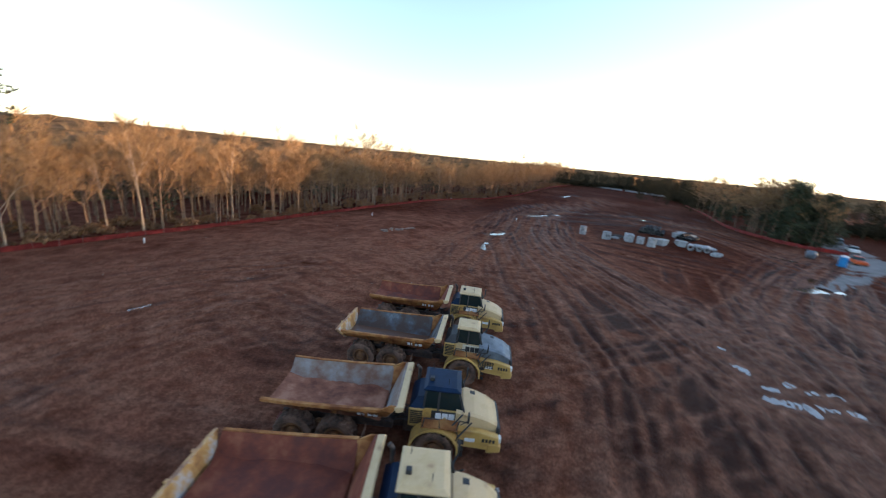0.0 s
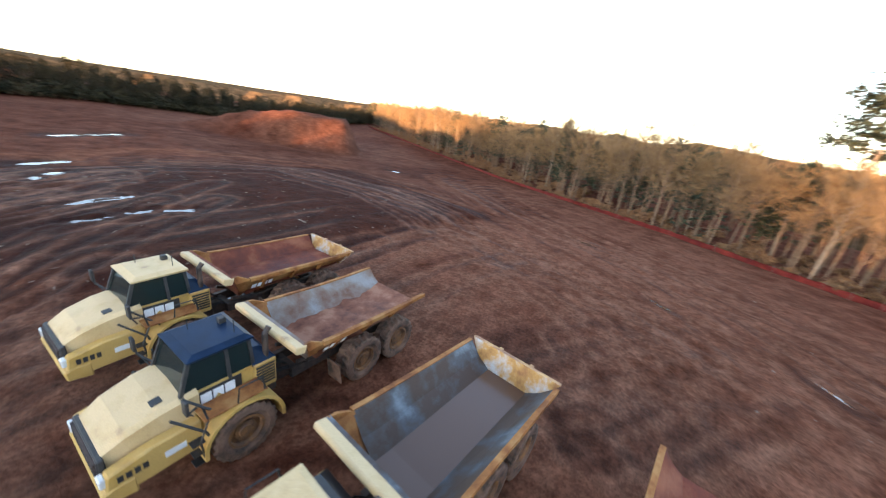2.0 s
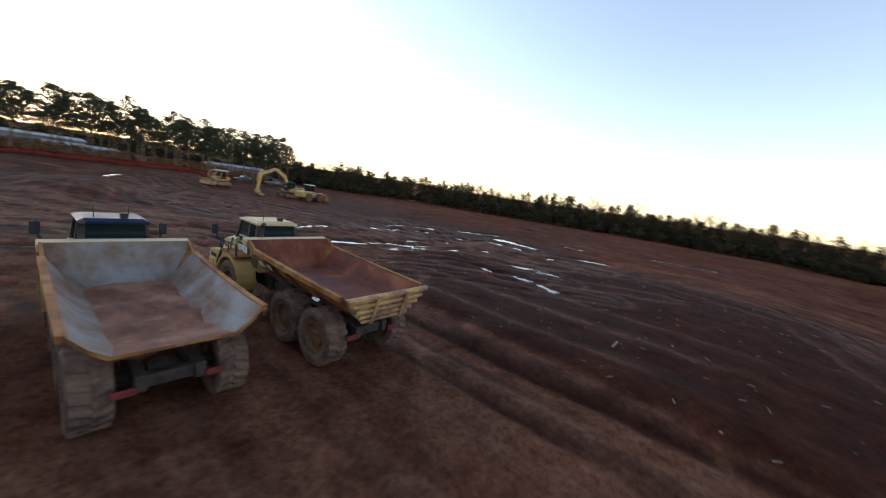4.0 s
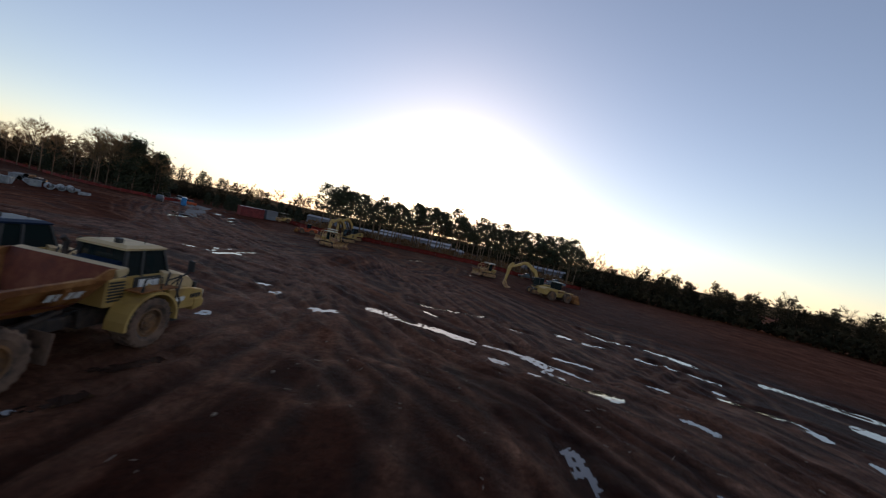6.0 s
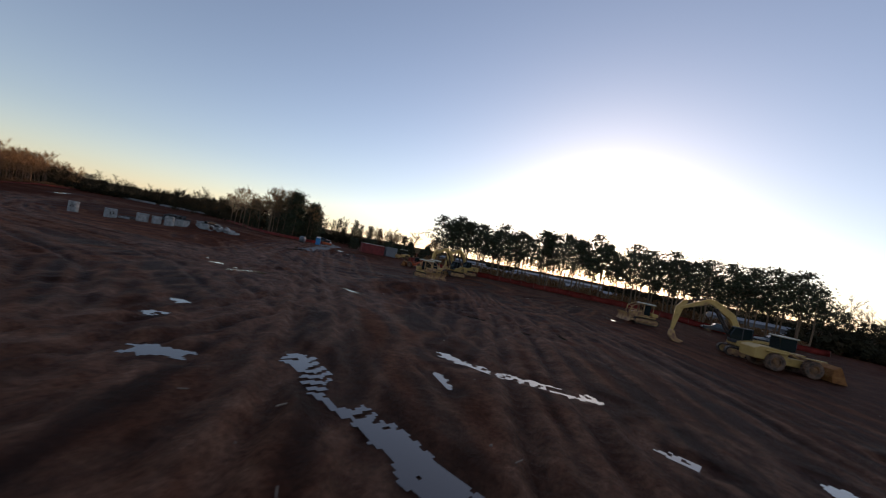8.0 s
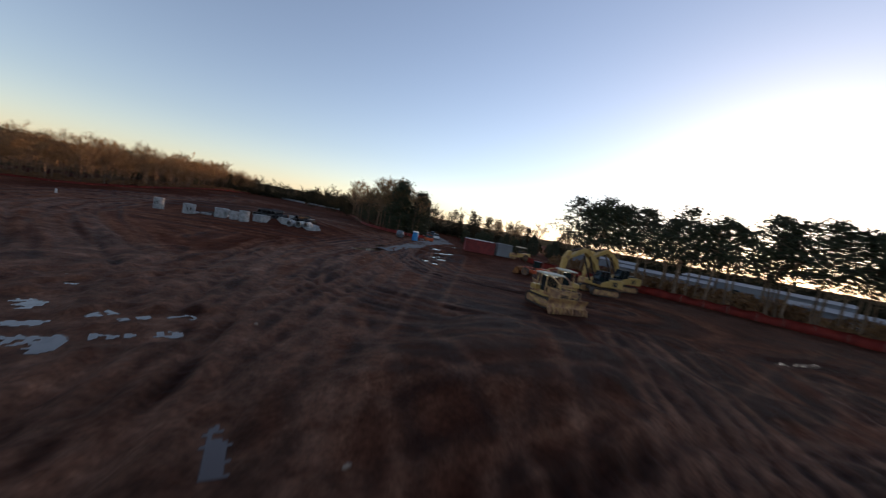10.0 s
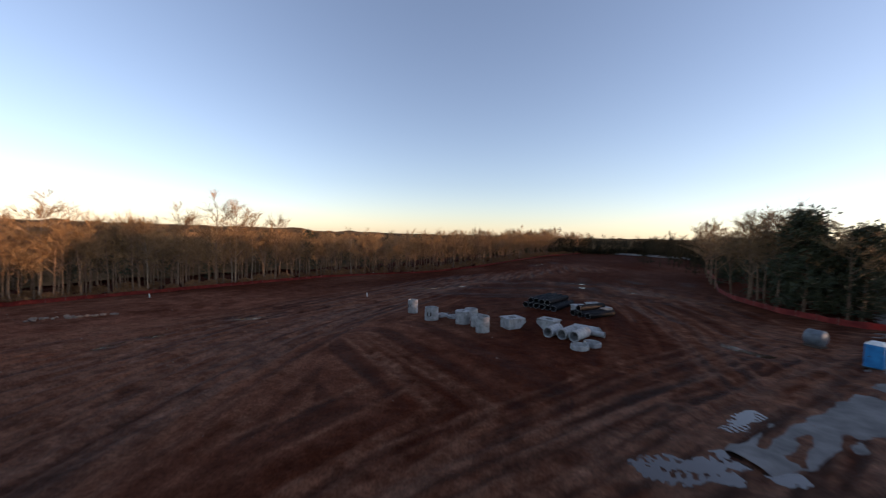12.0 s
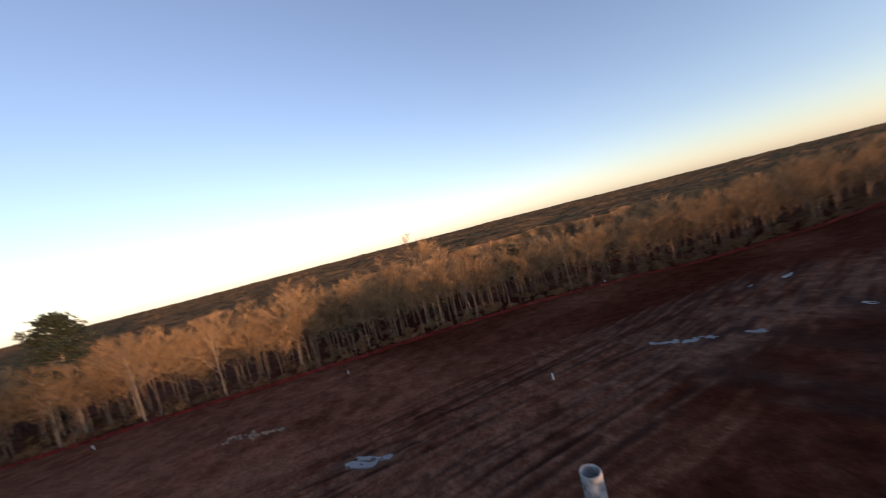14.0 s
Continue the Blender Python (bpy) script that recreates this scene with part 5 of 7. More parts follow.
def joined_wood(name, places, kinds, materials, label):
    """Woods behind the edge, too many to count: one mesh of stems and sprays."""
    vs, fs, mats = [], [], []
    start = 0
    packs = []
    for wood, wf, leaf, lf in kinds:
        v = np.array([tuple(p) for p in wood] + [tuple(p) for p in leaf])
        packs.append((v, wf, [tuple(i + len(wood) for i in f) for f in lf]))
    for x, y, k, turn, size in places:
        v, wf, lf = packs[k]
        c, s = math.cos(turn), math.sin(turn)
        q = v * size
        q = np.stack([q[:, 0] * c - q[:, 1] * s + x, q[:, 0] * s + q[:, 1] * c + y, q[:, 2] + float(lie(np.array([x]), np.array([y]))[0])], -1)
        vs.append(q)
        fs += [tuple(i + start for i in f) for f in wf] + [tuple(i + start for i in f) for f in lf]
        mats += [0] * len(wf) + [1] * len(lf)
        start += len(v)
    me = bpy.data.meshes.new(name)
    me.from_pydata(np.concatenate(vs).tolist(), [], fs)
    for m in materials:
        me.materials.append(m)
    me.polygons.foreach_set("material_index", mats)
    return tagged(new(name, me), label, "woods", kind="stuff")


places = []
for depth, step in ((13, 2.6), (20, 3.0), (28, 3.6), (40, 4.5), (56, 6)):
    for x, y, nrm in walk_line(FENCE_LINE[:], step):
        off = depth + rng.uniform(-4, 4)
        places.append((x + nrm.x * off, y + nrm.y * off, rng.randrange(3), rng.uniform(0, 6.3), rng.uniform(0.82, 1.12) * (0.9 if y > 95 else 1.0)))
joined_wood("winter_woods", places, bare_kinds_far, (BARK, TWIG), "dense leafless hardwood forest behind the silt fence")
places = []
for depth, step in ((11, 9), (20, 8), (30, 8), (46, 8)):
    for x, y, nrm in walk_line(FENCE_LINE[:6], step * 0.8):
        off = depth + rng.uniform(-5, 5)
        places.append((x + nrm.x * off, y + nrm.y * off, rng.randrange(3), rng.uniform(0, 6.3), rng.uniform(0.8, 1.1)))
    for x, y, nrm in walk_line(FENCE_LINE[5:], step * 2.4):
        off = depth + rng.uniform(0, 10)
        places.append((x + nrm.x * off, y + nrm.y * off, rng.randrange(3), rng.uniform(0, 6.3), rng.uniform(0.7, 0.95)))
joined_wood("evergreen_woods", places, pine_far, (BARK, NEEDLE), "scattered pines among the bare forest")

# brush under the wood's edge
brush = shrub(rng, 1.6, 1.5, 150, 0.35)
places = []
for depth, step in ((3, 2.6), (9, 3.2), (17, 5)):
    for x, y, nrm in walk_line(FENCE_LINE[1:], step):
        off = depth + rng.uniform(-1.5, 3)
        places.append((x + nrm.x * off, y + nrm.y * off, 0, rng.uniform(0, 6.3), rng.uniform(0.5, 1.3)))
joined_wood("undergrowth", places, [brush], (BARK, BROWN_LEAF), "low brown brush under the trees")

lone = planted("lone_pine", pine(rng, 24, 7.0, 0.6, 1500, 0.6), PALE_BARK, NEEDLE, "tall lone pine with a high open crown", "trees along the wood's edge")
lone.matrix_basis = stand(-59, 32.5, 0.5, 1.1)
for x, y, s in ((-64, 28, 0.62), (-70, 16, 0.6), (-84, -12, 0.55), (-92, -30, 0.6), (-104, -50, 0.6)):
    tagged(copy_tree(lone, x, y, s * 9, s), "young pine among leafless trees")

# the row of pines before the low sun
row_kinds = []
for k, (tall, crown) in enumerate(((13.5, 3.4), (12.5, 3.8), (14.2, 3.2))):
    t = planted("pine_tree", pine(rng, tall, crown + 1.5, 0.42, 640, 0.38, nb=24, flat=0.3), BARK, NEEDLE, "dark pine with tall bare trunk and broad crown", "row of pines by the far fence")
    t.matrix_basis = stand(92.5 + 1.0 * k, 35 - 2.0 * k, k, 1.0)
    row_kinds.append(t)
for k in range(62):
    f = k / 61
    x, y = 94 + 11 * f ** 1.2 + rng.uniform(-2.4, 2.4), 31 - 70 * f + rng.uniform(-1.2, 1.2)
    copy_tree(row_kinds[k % 3], x, y, rng.uniform(0, 6.3), rng.uniform(0.82, 1.04))

# evergreen clump and the bare trees beside the gravel road
cedar = planted("cedar_tree", pine(rng, 11, 3.6, 0.04, 1700, 0.4, 0.1), BARK, NEEDLE, "dense dark evergreen beside the gravel road", "evergreens by the road")
cedar.matrix_basis = stand(93, 96, 0.4, 1.45)
for x, y, s in ((97.5, 92, 1.2), (96.5, 102, 1.3), (101, 97, 1.25), (99, 109, 1.35), (105, 101, 1.15), (100, 117, 1.2), (103, 110, 1.2), (108, 106, 1.1), (101, 135, 1.1), (106, 144, 1.1)):
    copy_tree(cedar, x, y, x + y, s)
# low evergreens beyond the road
for x, y, s in ((107.1, 71.5, 0.4), (111.7, 63.4, 0.36), (109.4, 81.4, 0.42), (115.1, 78.4, 0.46), (118.2, 83.7, 0.5), (123.2, 79.2, 0.45), (125.9, 87, 0.5), (122.5, 72.8, 0.4), (128.5, 74.4, 0.45), (132, 82.1, 0.5), (134.1, 75.6, 0.42), (137.1, 87.1, 0.5), (132.2, 67.2, 0.4), (116.7, 90.9, 0.42), (114.9, 70.2, 0.5), (120.1, 64.4, 0.55), (124, 59.5, 0.5), (119.7, 56.6, 0.45), (125.9, 68, 0.5), (109.5, 76.8, 0.42)):
    copy_tree(cedar, x, y, x + y, s)
for x, y, k, s in ((95, 91, 2, 0.95), (91, 99, 4, 1.0), (91.5, 103, 2, 1.05), (93, 108, 6, 1.1), (94, 112, 0, 1.0), (90.5, 106, 4, 0.95), (95.5, 106, 2, 1.05), (92, 115, 6, 1.0), (98, 104, 0, 1.0), (93, 124, 2, 0.95), (96, 133, 4, 0.95), (99, 141, 0, 0.95), (103, 152, 2, 0.9), (108, 165, 4, 0.9), (103, 104, 6, 1.0), (104, 128, 2, 0.9)):
    copy_tree(bare_kinds[k], x, y, x, s)
for x, y, k, s in ((142.3, 88.4, 6, 0.8), (147.2, 82.2, 2, 0.85), (151.7, 73.7, 6, 0.8), (136.9, 96.6, 2, 0.72), (122.1, 75, 2, 0.55)):
    tagged(copy_tree(bare_kinds[k], x, y, x, s), "broad leafless tree beyond the gravel road", group="bare trees by the road")

# brown brush between the silt fence and the lot
places = []
for x, y, nrm in walk_line([(90, 36), (93, 30), (95, 10), (99, -10), (106, -40)], 0.9):
    off = rng.uniform(1.5, 8)
    places.append((x + nrm.x * off, y + nrm.y * off, 0, rng.uniform(0, 6.3), rng.uniform(0.8, 1.7)))
joined_wood("brush_belt", places, [shrub(rng, 1.7, 1.7, 170, 0.26)], (BARK, BROWN_LEAF), "rust-brown brush below the row of pines")

# far woods to the south, east and north
SKIRT = []
SOUTH = [(124.7, -45.2), (108.3, -63.8), (96.1, -86.9), (56.3, -108.3), (15.9, -126.5), (-66.3, -151.3), (-150.1, -197.2), (-252.2, -250.8)]
places = []
for depth, step in ((1, 1.7), (5, 2.0), (11, 2.6), (20, 3.6), (30, 5)):
    for x, y, nrm in walk_line(SOUTH, step):
        off = depth + rng.uniform(-2.5, 2.5)
        places.append((x + nrm.x * off, y + nrm.y * off, rng.choices((0, 1, 2, 3, 4, 5), (2, 2, 2, 2, 2, 5))[0], rng.uniform(0, 6.3), rng.uniform(0.48, 0.7)))
NORTH = [(173.3, 103.6), (139.7, 150.7), (127, 186), (145.6, 252.7), (178.8, 307.5), (135.3, 330.1), (56.9, 309.1), (11.3, 275.4)]
for depth, step in ((0, 3.2), (8, 4), (18, 5), (28, 8)):
    for x, y, nrm in walk_line(NORTH, step):
        off = -depth + rng.uniform(-3, 3)
        places.append((x + nrm.x * off * -1, y + nrm.y * off * -1, rng.choices((0, 1, 2, 3, 4, 5), (3, 3, 3, 2, 2, 3))[0], rng.uniform(0, 6.3), rng.uniform(0.62, 0.86)))
EAST = [(170, 90), (190, 60), (210, 20), (190, -30), (150, -60)]
for depth, step in ((0, 3.4), (7, 4), (16, 6)):
    for x, y, nrm in walk_line(EAST, step):
        off = -depth + rng.uniform(-3, 3)
        places.append((x - nrm.x * off, y - nrm.y * off, rng.choices((0, 1, 2, 3, 4, 5), (3, 3, 3, 1, 1, 3))[0], rng.uniform(0, 6.3), rng.uniform(0.66, 0.9)))
for line, way in ((SOUTH, 1), (NORTH, 1), (EAST, 1)):
    for depth in (0, 5):
        for x, y, nrm in walk_line(line, 2.6):
            SKIRT.append((x + nrm.x * depth, y + nrm.y * depth, 0, rng.uniform(0, 6.3), rng.uniform(1.5, 3.0)))
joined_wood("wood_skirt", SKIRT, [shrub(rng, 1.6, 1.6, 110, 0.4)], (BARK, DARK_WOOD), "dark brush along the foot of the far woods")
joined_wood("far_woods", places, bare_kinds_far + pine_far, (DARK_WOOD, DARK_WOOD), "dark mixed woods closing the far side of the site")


def canopy(name, x0, x1, y0, y1, step, top, keep, label, swell=4.4, skirt=False):
    """The roof of the endless woods, seen only from far off: a rolling sheet of crowns with skirts."""
    xs, ys = np.arange(x0, x1 + 1, step), np.arange(y0, y1 + 1, step)
    gx, gy = np.meshgrid(xs, ys)
    z = top + swell * rough_at(gx, gy, step * 1.7, 301, 3, 0.8) + 3 * rough_at(gx, gy, 260, 305, 2)
    ok = keep(gx, gy)
    z = np.where(ok, z, -6)
    bm = fresh()
    grid = [[bm.verts.new((gx[j, i], gy[j, i], z[j, i])) if True else None for i in range(len(xs))] for j in range(len(ys))]
    for j in range(len(ys) - 1):
        for i in range(len(xs) - 1):
            corners = (ok[j, i], ok[j + 1, i], ok[j, i + 1], ok[j + 1, i + 1])
            if all(corners) or (skirt and any(corners)):
                bm.faces.new((grid[j][i], grid[j][i + 1], grid[j + 1][i + 1], grid[j + 1][i]))
    bmesh.ops.delete(bm, geom=[v for v in bm.verts if not v.link_faces], context="VERTS")
    tagged(new(name, mesh_of(name, bm, FAR_WOOD)), label, "woods", kind="stuff")


def beyond(gx, gy):
    line = FENCE_LINE + [(150, 300), (400, 500)]
    inside = np.zeros(gx.shape, bool)
    d, s = along(gx, gy, line)
    # far side of the fence: the side away from the yard
    west = np.zeros(gx.shape, bool)
    poly = [(-2600, -2600), (-400, -330)] + line + [(800, 900), (2600, 2600), (-2600, 2600)]
    n = len(poly)
    for i in range(n):
        (ax, ay), (bx, by) = poly[i], poly[(i + 1) % n]
        cross = ((ay > gy) != (by > gy)) & (gx < (bx - ax) * (gy - ay) / (by - ay + 1e-9) + ax)
        west ^= cross
    return west & (d > 64)


canopy("forest_canopy", -1300, 700, -1300, 1500, 11, 11.0, beyond, "rolling winter forest reaching the horizon", 4.4, True)


def ring(gx, gy):
    r = np.hypot(gx - 40, gy - 40)
    return (r > 440) & (r < 1500) & ~beyond(gx, gy)


canopy("distant_woods", -1500, 1600, -1500, 1600, 26, 8.0, ring, "distant wooded hills on the horizon", 2.2, True)


# ---- fences ----
POST = mesh_of("post", box(fresh(), -0.025, 0.025, -0.025, 0.025, -0.1, 1.02, 0.006), TIMBER)


def silt_fence(line, tall, label, posts=True, gap=2.6):
    """Sagging fabric on stakes, following the ground."""
    fence = thing("silt_fence", Matrix.Identity(4), label, "fence", "silt fences", "structure")
    pts = []
    for (ax, ay), (bx, by) in zip(line, line[1:]):
        n = max(1, round(math.hypot(bx - ax, by - ay) / gap))
        pts += [(ax + (bx - ax) * k / n + rng.uniform(-0.12, 0.12), ay + (by - ay) * k / n + rng.uniform(-0.12, 0.12)) for k in range(n)]
    pts.append(line[-1])
    bm = fresh()
    rows = []
    for i, (x, y) in enumerate(pts):
        z = float(lie(np.array([x]), np.array([y]))[0])
        steps = [(x, y, tall * rng.uniform(0.93, 1.03))]
        if i + 1 < len(pts):
            nx, ny = pts[i + 1]
            steps.append(((x + nx) / 2, (y + ny) / 2, tall * rng.uniform(0.78, 0.95)))
        for px, py, h in steps:
            rows.append([bm.verts.new((px + rng.uniform(-0.06, 0.06), py + rng.uniform(-0.06, 0.06), z - 0.15)), bm.verts.new((px + rng.uniform(-0.05, 0.05), py + rng.uniform(-0.05, 0.05), z + h * 0.5)), bm.verts.new((px, py, z + h))])
    for a, b in zip(rows, rows[1:]):
        bm.faces.new((a[0], b[0], b[1], a[1]))
        bm.faces.new((a[1], b[1], b[2], a[2]))
    bmesh.ops.solidify(bm, geom=bm.faces[:], thickness=0.012)
    part("fabric", bm, FABRIC, fence, "sagging red-orange silt fabric", True)
    if posts:
        for x, y in pts[:260]:
            p = new("post", POST)
            p.parent = fence
            p.location = (x, y + 0.05, float(lie(np.array([x]), np.array([y]))[0]))
            p.rotation_euler = (rng.uniform(-0.05, 0.05), rng.uniform(-0.05, 0.05), rng.uniform(0, 1))


silt_fence(FENCE_LINE[2:], 0.82, "long red-orange silt fence along the wood's edge")
silt_fence(FENCE_LINE[:3], 0.82, "far run of red-orange silt fence beside the spoil heap", False, 4)
silt_fence([(96, 48), (88, 37), (89.5, 24), (92, 6), (95, -9), (97.5, -18), (103, -42)], 1.15, "red-orange silt fence below the row of pines")
silt_fence([(98, 84), (92, 88), (89, 95), (88.5, 106), (91, 118), (104, 150), (120, 196)], 0.9, "red-orange silt fence beside the evergreens")

# marker stakes
for x, y in ((-38.7, 38), (-2.5, 142), (20, 92), (-17, 78)):
    bm = box(fresh(), -0.1, 0.1, -0.06, 0.06, -0.1, 0.75, 0.015)
    ob = new("marker_post", mesh_of("marker_post", bm, WHITE))
    ob.location = (x, y, float(lie(np.array([x]), np.array([y]))[0]))
    tagged(ob, "short pale marker post in the clay", "post", "marker posts")

# ---- gravel road ----
bm = fresh()
rows = []
mid = [(62, 49, 1.0), (66, 51.5, 1.7), (72, 55.5, 2.3), (80, 62, 3.2), (90, 72, 5), (99, 82, 6), (109, 98, 6), (117, 112, 6), (132, 136, 6), (165, 182, 6)]
fine = []
for (ax, ay, aw), (bx, by, bw) in zip(mid, mid[1:]):
    n = max(2, int(math.hypot(bx - ax, by - ay) / 0.9))
    fine += [(ax + (bx - ax) * k / n, ay + (by - ay) * k / n, aw + (bw - aw) * k / n) for k in range(n)]
for i, (x, y, w) in enumerate(fine):
    qx, qy, _ = fine[min(i + 1, len(fine) - 1)]
    ox, oy, _ = fine[max(i - 1, 0)]
    d = Vector((qx - ox, qy - oy)).normalized()
    row = []
    for k in range(9):
        s = (k / 4 - 1) * w * (1 + 0.10 * math.sin(i * 0.9 + k) + 0.3 * (rng.random() - 0.5) * (abs(k - 4) > 2))
        px, py = x - d.y * s, y + d.x * s
        h = float(lie(np.array([px]), np.array([py]))[0]) + (0.05 if abs(k - 4) < 3 else 0.0 if abs(k - 4) < 4 else -0.14) + rng.uniform(-0.015, 0.015)
        row.append(bm.verts.new((px, py, h)))
    rows.append(row)
for a, b in zip(rows, rows[1:]):
    for k in range(8):
        bm.faces.new((a[k], a[k + 1], b[k + 1], b[k]))
tagged(new("gravel_road", mesh_of("gravel_road", bm, GRAVEL, True)), "pale grey gravel access road leaving the site", "road", kind="structure")


# ---- concrete pieces and pipes ----
def on_ground(x, y, turn=0.0, lift=0.0):
    return pose(x, y, height_at(x, y) + lift, 0, 0, turn)


def ring_piece(name, x, y, r, tall, label, thick=0.13, hole=0.0, turn=0.0, joint=True, lid=0.0):
    ob = thing(name, on_ground(x, y, turn, -0.03), label, "concrete pipe", "precast manhole pieces")
    bm = fresh()
    i = r - thick
    lathe(bm, [(i, 0), (r, 0), (r, tall * 0.97), (r - 0.03, tall), (i + 0.05, tall), (i + 0.05, tall - 0.06), (i, tall - 0.06), (i, 0)], 32, "z")
    part("wall", bm, CONCRETE, ob, "", True).data.polygons.foreach_set("use_smooth", [False] * len(ob.children[0].data.polygons))
    if hole:
        # collar and filled dark disc; the hole's shade is put into its colour
        bm = fresh()
        lathe(bm, [(0.0, 0.0), (hole, 0.0), (hole * 1.03, -0.03), (hole * 1.12, -0.035), (hole * 1.12, 0.02), (hole, 0.02)], 20, "x", (-r * 0.985, 0, tall * 0.55))
        part("pipe_opening", bm, [DARK_STEEL], ob, "dark disc standing for the shaded opening in the side")
    if lid:
        bm = fresh()
        lathe(bm, [(0.28, tall), (r * 1.02, tall), (r * 1.02, tall + lid), (0.28, tall + lid), (0.28, tall)], 32, "z")
        part("cover_slab", bm, CONCRETE, ob)
    return ob


ring_piece("manhole_riser", 34.3, 78.4, 0.74, 2.0, "single pale concrete manhole riser with a side hole", hole=0.24, turn=60)
ring_piece("manhole_riser", 38.4, 74.3, 0.92, 1.75, "wide pale concrete manhole riser standing on clay", hole=0.3, turn=85)
ring_piece("manhole_ring", 39.2, 76.9, 0.85, 0.34, "flat concrete ring lying on the ground", 0.3)
ring_piece("manhole_ring", 41.0, 76.2, 0.82, 0.32, "flat concrete ring lying beside the rubble", 0.32)
ring_piece("manhole_riser", 42.9, 73.3, 0.95, 1.45, "wide concrete riser with a cover slab on it", lid=0.22)
ring_piece("manhole_riser", 43.6, 75.6, 0.88, 1.5, "concrete riser behind the rubble heap")
ring_piece("manhole_riser", 44.9, 72.4, 0.78, 1.5, "concrete riser between two others")
r_low = ring_piece("manhole_riser", 46.0, 69.6, 0.80, 1.9, "tall concrete riser of two stacked rings")
part("joint_band", lathe(fresh(), [(0.76, 0.90), (0.82, 0.91), (0.82, 1.0), (0.76, 1.01)], 32, "z"), CONCRETE, r_low)
ring_piece("manhole_ring", 56.2, 65.2, 0.85, 0.52, "low concrete ring at the end of the pipes", 0.2)
ring_piece("manhole_ring", 57.6, 66.8, 0.85, 0.50, "low concrete ring resting on timber", 0.2)


def inlet_box(x, y, turn, size=1.0):
    ob = thing("inlet_box", on_ground(x, y, turn, -0.02), "pale concrete inlet box with a sloping foot and round top hole", "concrete box", "precast inlet boxes")
    bm = fresh()
    k = size
    prism(bm, [(-0.75 * k, 0), (0.55 * k, 0), (1.35 * k, 0.62 * k), (1.25 * k, 0.95 * k), (-0.75 * k, 0.95 * k)], "y", -0.75 * k, 0.75 * k, 0.03)
    part("body", bm, CONCRETE, ob)
    bm = fresh()
    outer = [(-0.85 * k, -0.85 * k), (1.2 * k, -0.85 * k), (1.2 * k, 0.85 * k), (-0.85 * k, 0.85 * k)]
    n = 28
    ring_in = [(0.15 * k + 0.44 * k * math.cos(2 * math.pi * i / n), 0.44 * k * math.sin(2 * math.pi * i / n)) for i in range(n)]
    ring_out = []
    for i in range(n):
        a = 2 * math.pi * i / n
        c, s = math.cos(a), math.sin(a)
        m = min((1.05 if c > 0 else 1.0) / max(abs(c), 1e-6), 0.85 / max(abs(s), 1e-6))
        ring_out.append((0.15 * k + m * c * k, m * s * k))
    rows = [[bm.verts.new((u, v, z * k)) for u, v in r] for r, z in ((ring_in, 0.952), (ring_out, 0.952), (ring_out, 1.10), (ring_in, 1.10), (ring_in, 0.952))]
    for a, b in zip(rows, rows[1:]):
        for i in range(n):
            bm.faces.new((a[i], a[(i + 1) % n], b[(i + 1) % n], b[i]))
    bmesh.ops.recalc_face_normals(bm, faces=bm.faces[:])
    part("top_slab", bm, CONCRETE, ob)
    # flat black disc on the solid body, painted as shade inside the hole
    bm = fresh()
    lathe(bm, [(0.0, 0.953 * k), (0.45 * k, 0.953 * k)], 28, "z", (0.15 * k, 0, 0))
    part("opening", bm, BLACK, ob, "black disc standing for the shaded opening")


inlet_box(49.1, 72.3, 40, 1.2)
inlet_box(53.8, 72.8, 150, 1.1)
inlet_box(58.2, 83.6, 25, 1.0)
inlet_box(60.6, 86.2, 30, 1.0)
inlet_box(61.6, 84.2, 20, 0.9)


def long_pipe(name, ax, ay, bx, by, r, thick, material, label, category, group, lift=0.0, ribs=0, bell=True):
    a, b = Vector((ax, ay, height_at(ax, ay) + r - 0.02 + lift)), Vector((bx, by, height_at(bx, by) + r - 0.02 + lift))
    n = (b - a).length
    ob = thing(name, Matrix.Translation(a) @ (b - a).to_track_quat("X", "Z").to_matrix().to_4x4(), label, category, group)
    bm = fresh()
    prof = [(r - thick, 0), (r, 0)]
    if ribs:
        for k in range(ribs):
            u = n * (k + 0.15) / ribs
            prof += [(r - 0.03, u), (r, u + n / ribs * 0.2), (r, u + n / ribs * 0.55), (r - 0.03, u + n / ribs * 0.75)]
    elif bell:
        prof += [(r, n - 0.25), (r + 0.0, n)]
    prof += [(r, n), (r - thick, n), (r - thick, 0)]
    lathe(bm, prof, 24 if not ribs else 16, "x")
    pipe = part("pipe_wall", bm, material, ob)
    if ribs:
        bm = fresh()
        lathe(bm, [(r - 0.022, 0.01), (r + 0.004, 0.01), (r + 0.004, -0.012), (r - 0.022, -0.012), (r - 0.022, 0.01)], 24, "x")
        part("end_rim", bm, CONCRETE, pipe, "pale plastic end rim")
    return ob


for (ax, ay), (bx, by) in (((53.3, 68.7), (54.6, 71.0)), ((54.7, 68.2), (56.2, 70.5)), ((55.9, 67.6), (57.4, 70.0))):
    long_pipe("concrete_pipe", ax, ay, bx, by, 0.58, 0.11, CONCRETE, "short wide concrete drain pipe lying on clay", "concrete pipe", "wide concrete pipes")
for (ax, ay), (bx, by) in (((56.6, 73.6), (59.2, 72.2)), ((56.5, 72.6), (59.2, 71.2)), ((56.9, 71.5), (59.4, 70.3))):
    long_pipe("concrete_pipe", ax, ay, bx, by, 0.32, 0.06, CONCRETE, "slim concrete drain pipe lying beside wider ones", "concrete pipe", "slim concrete pipes")
dirx, diry = 3.2, 6.0
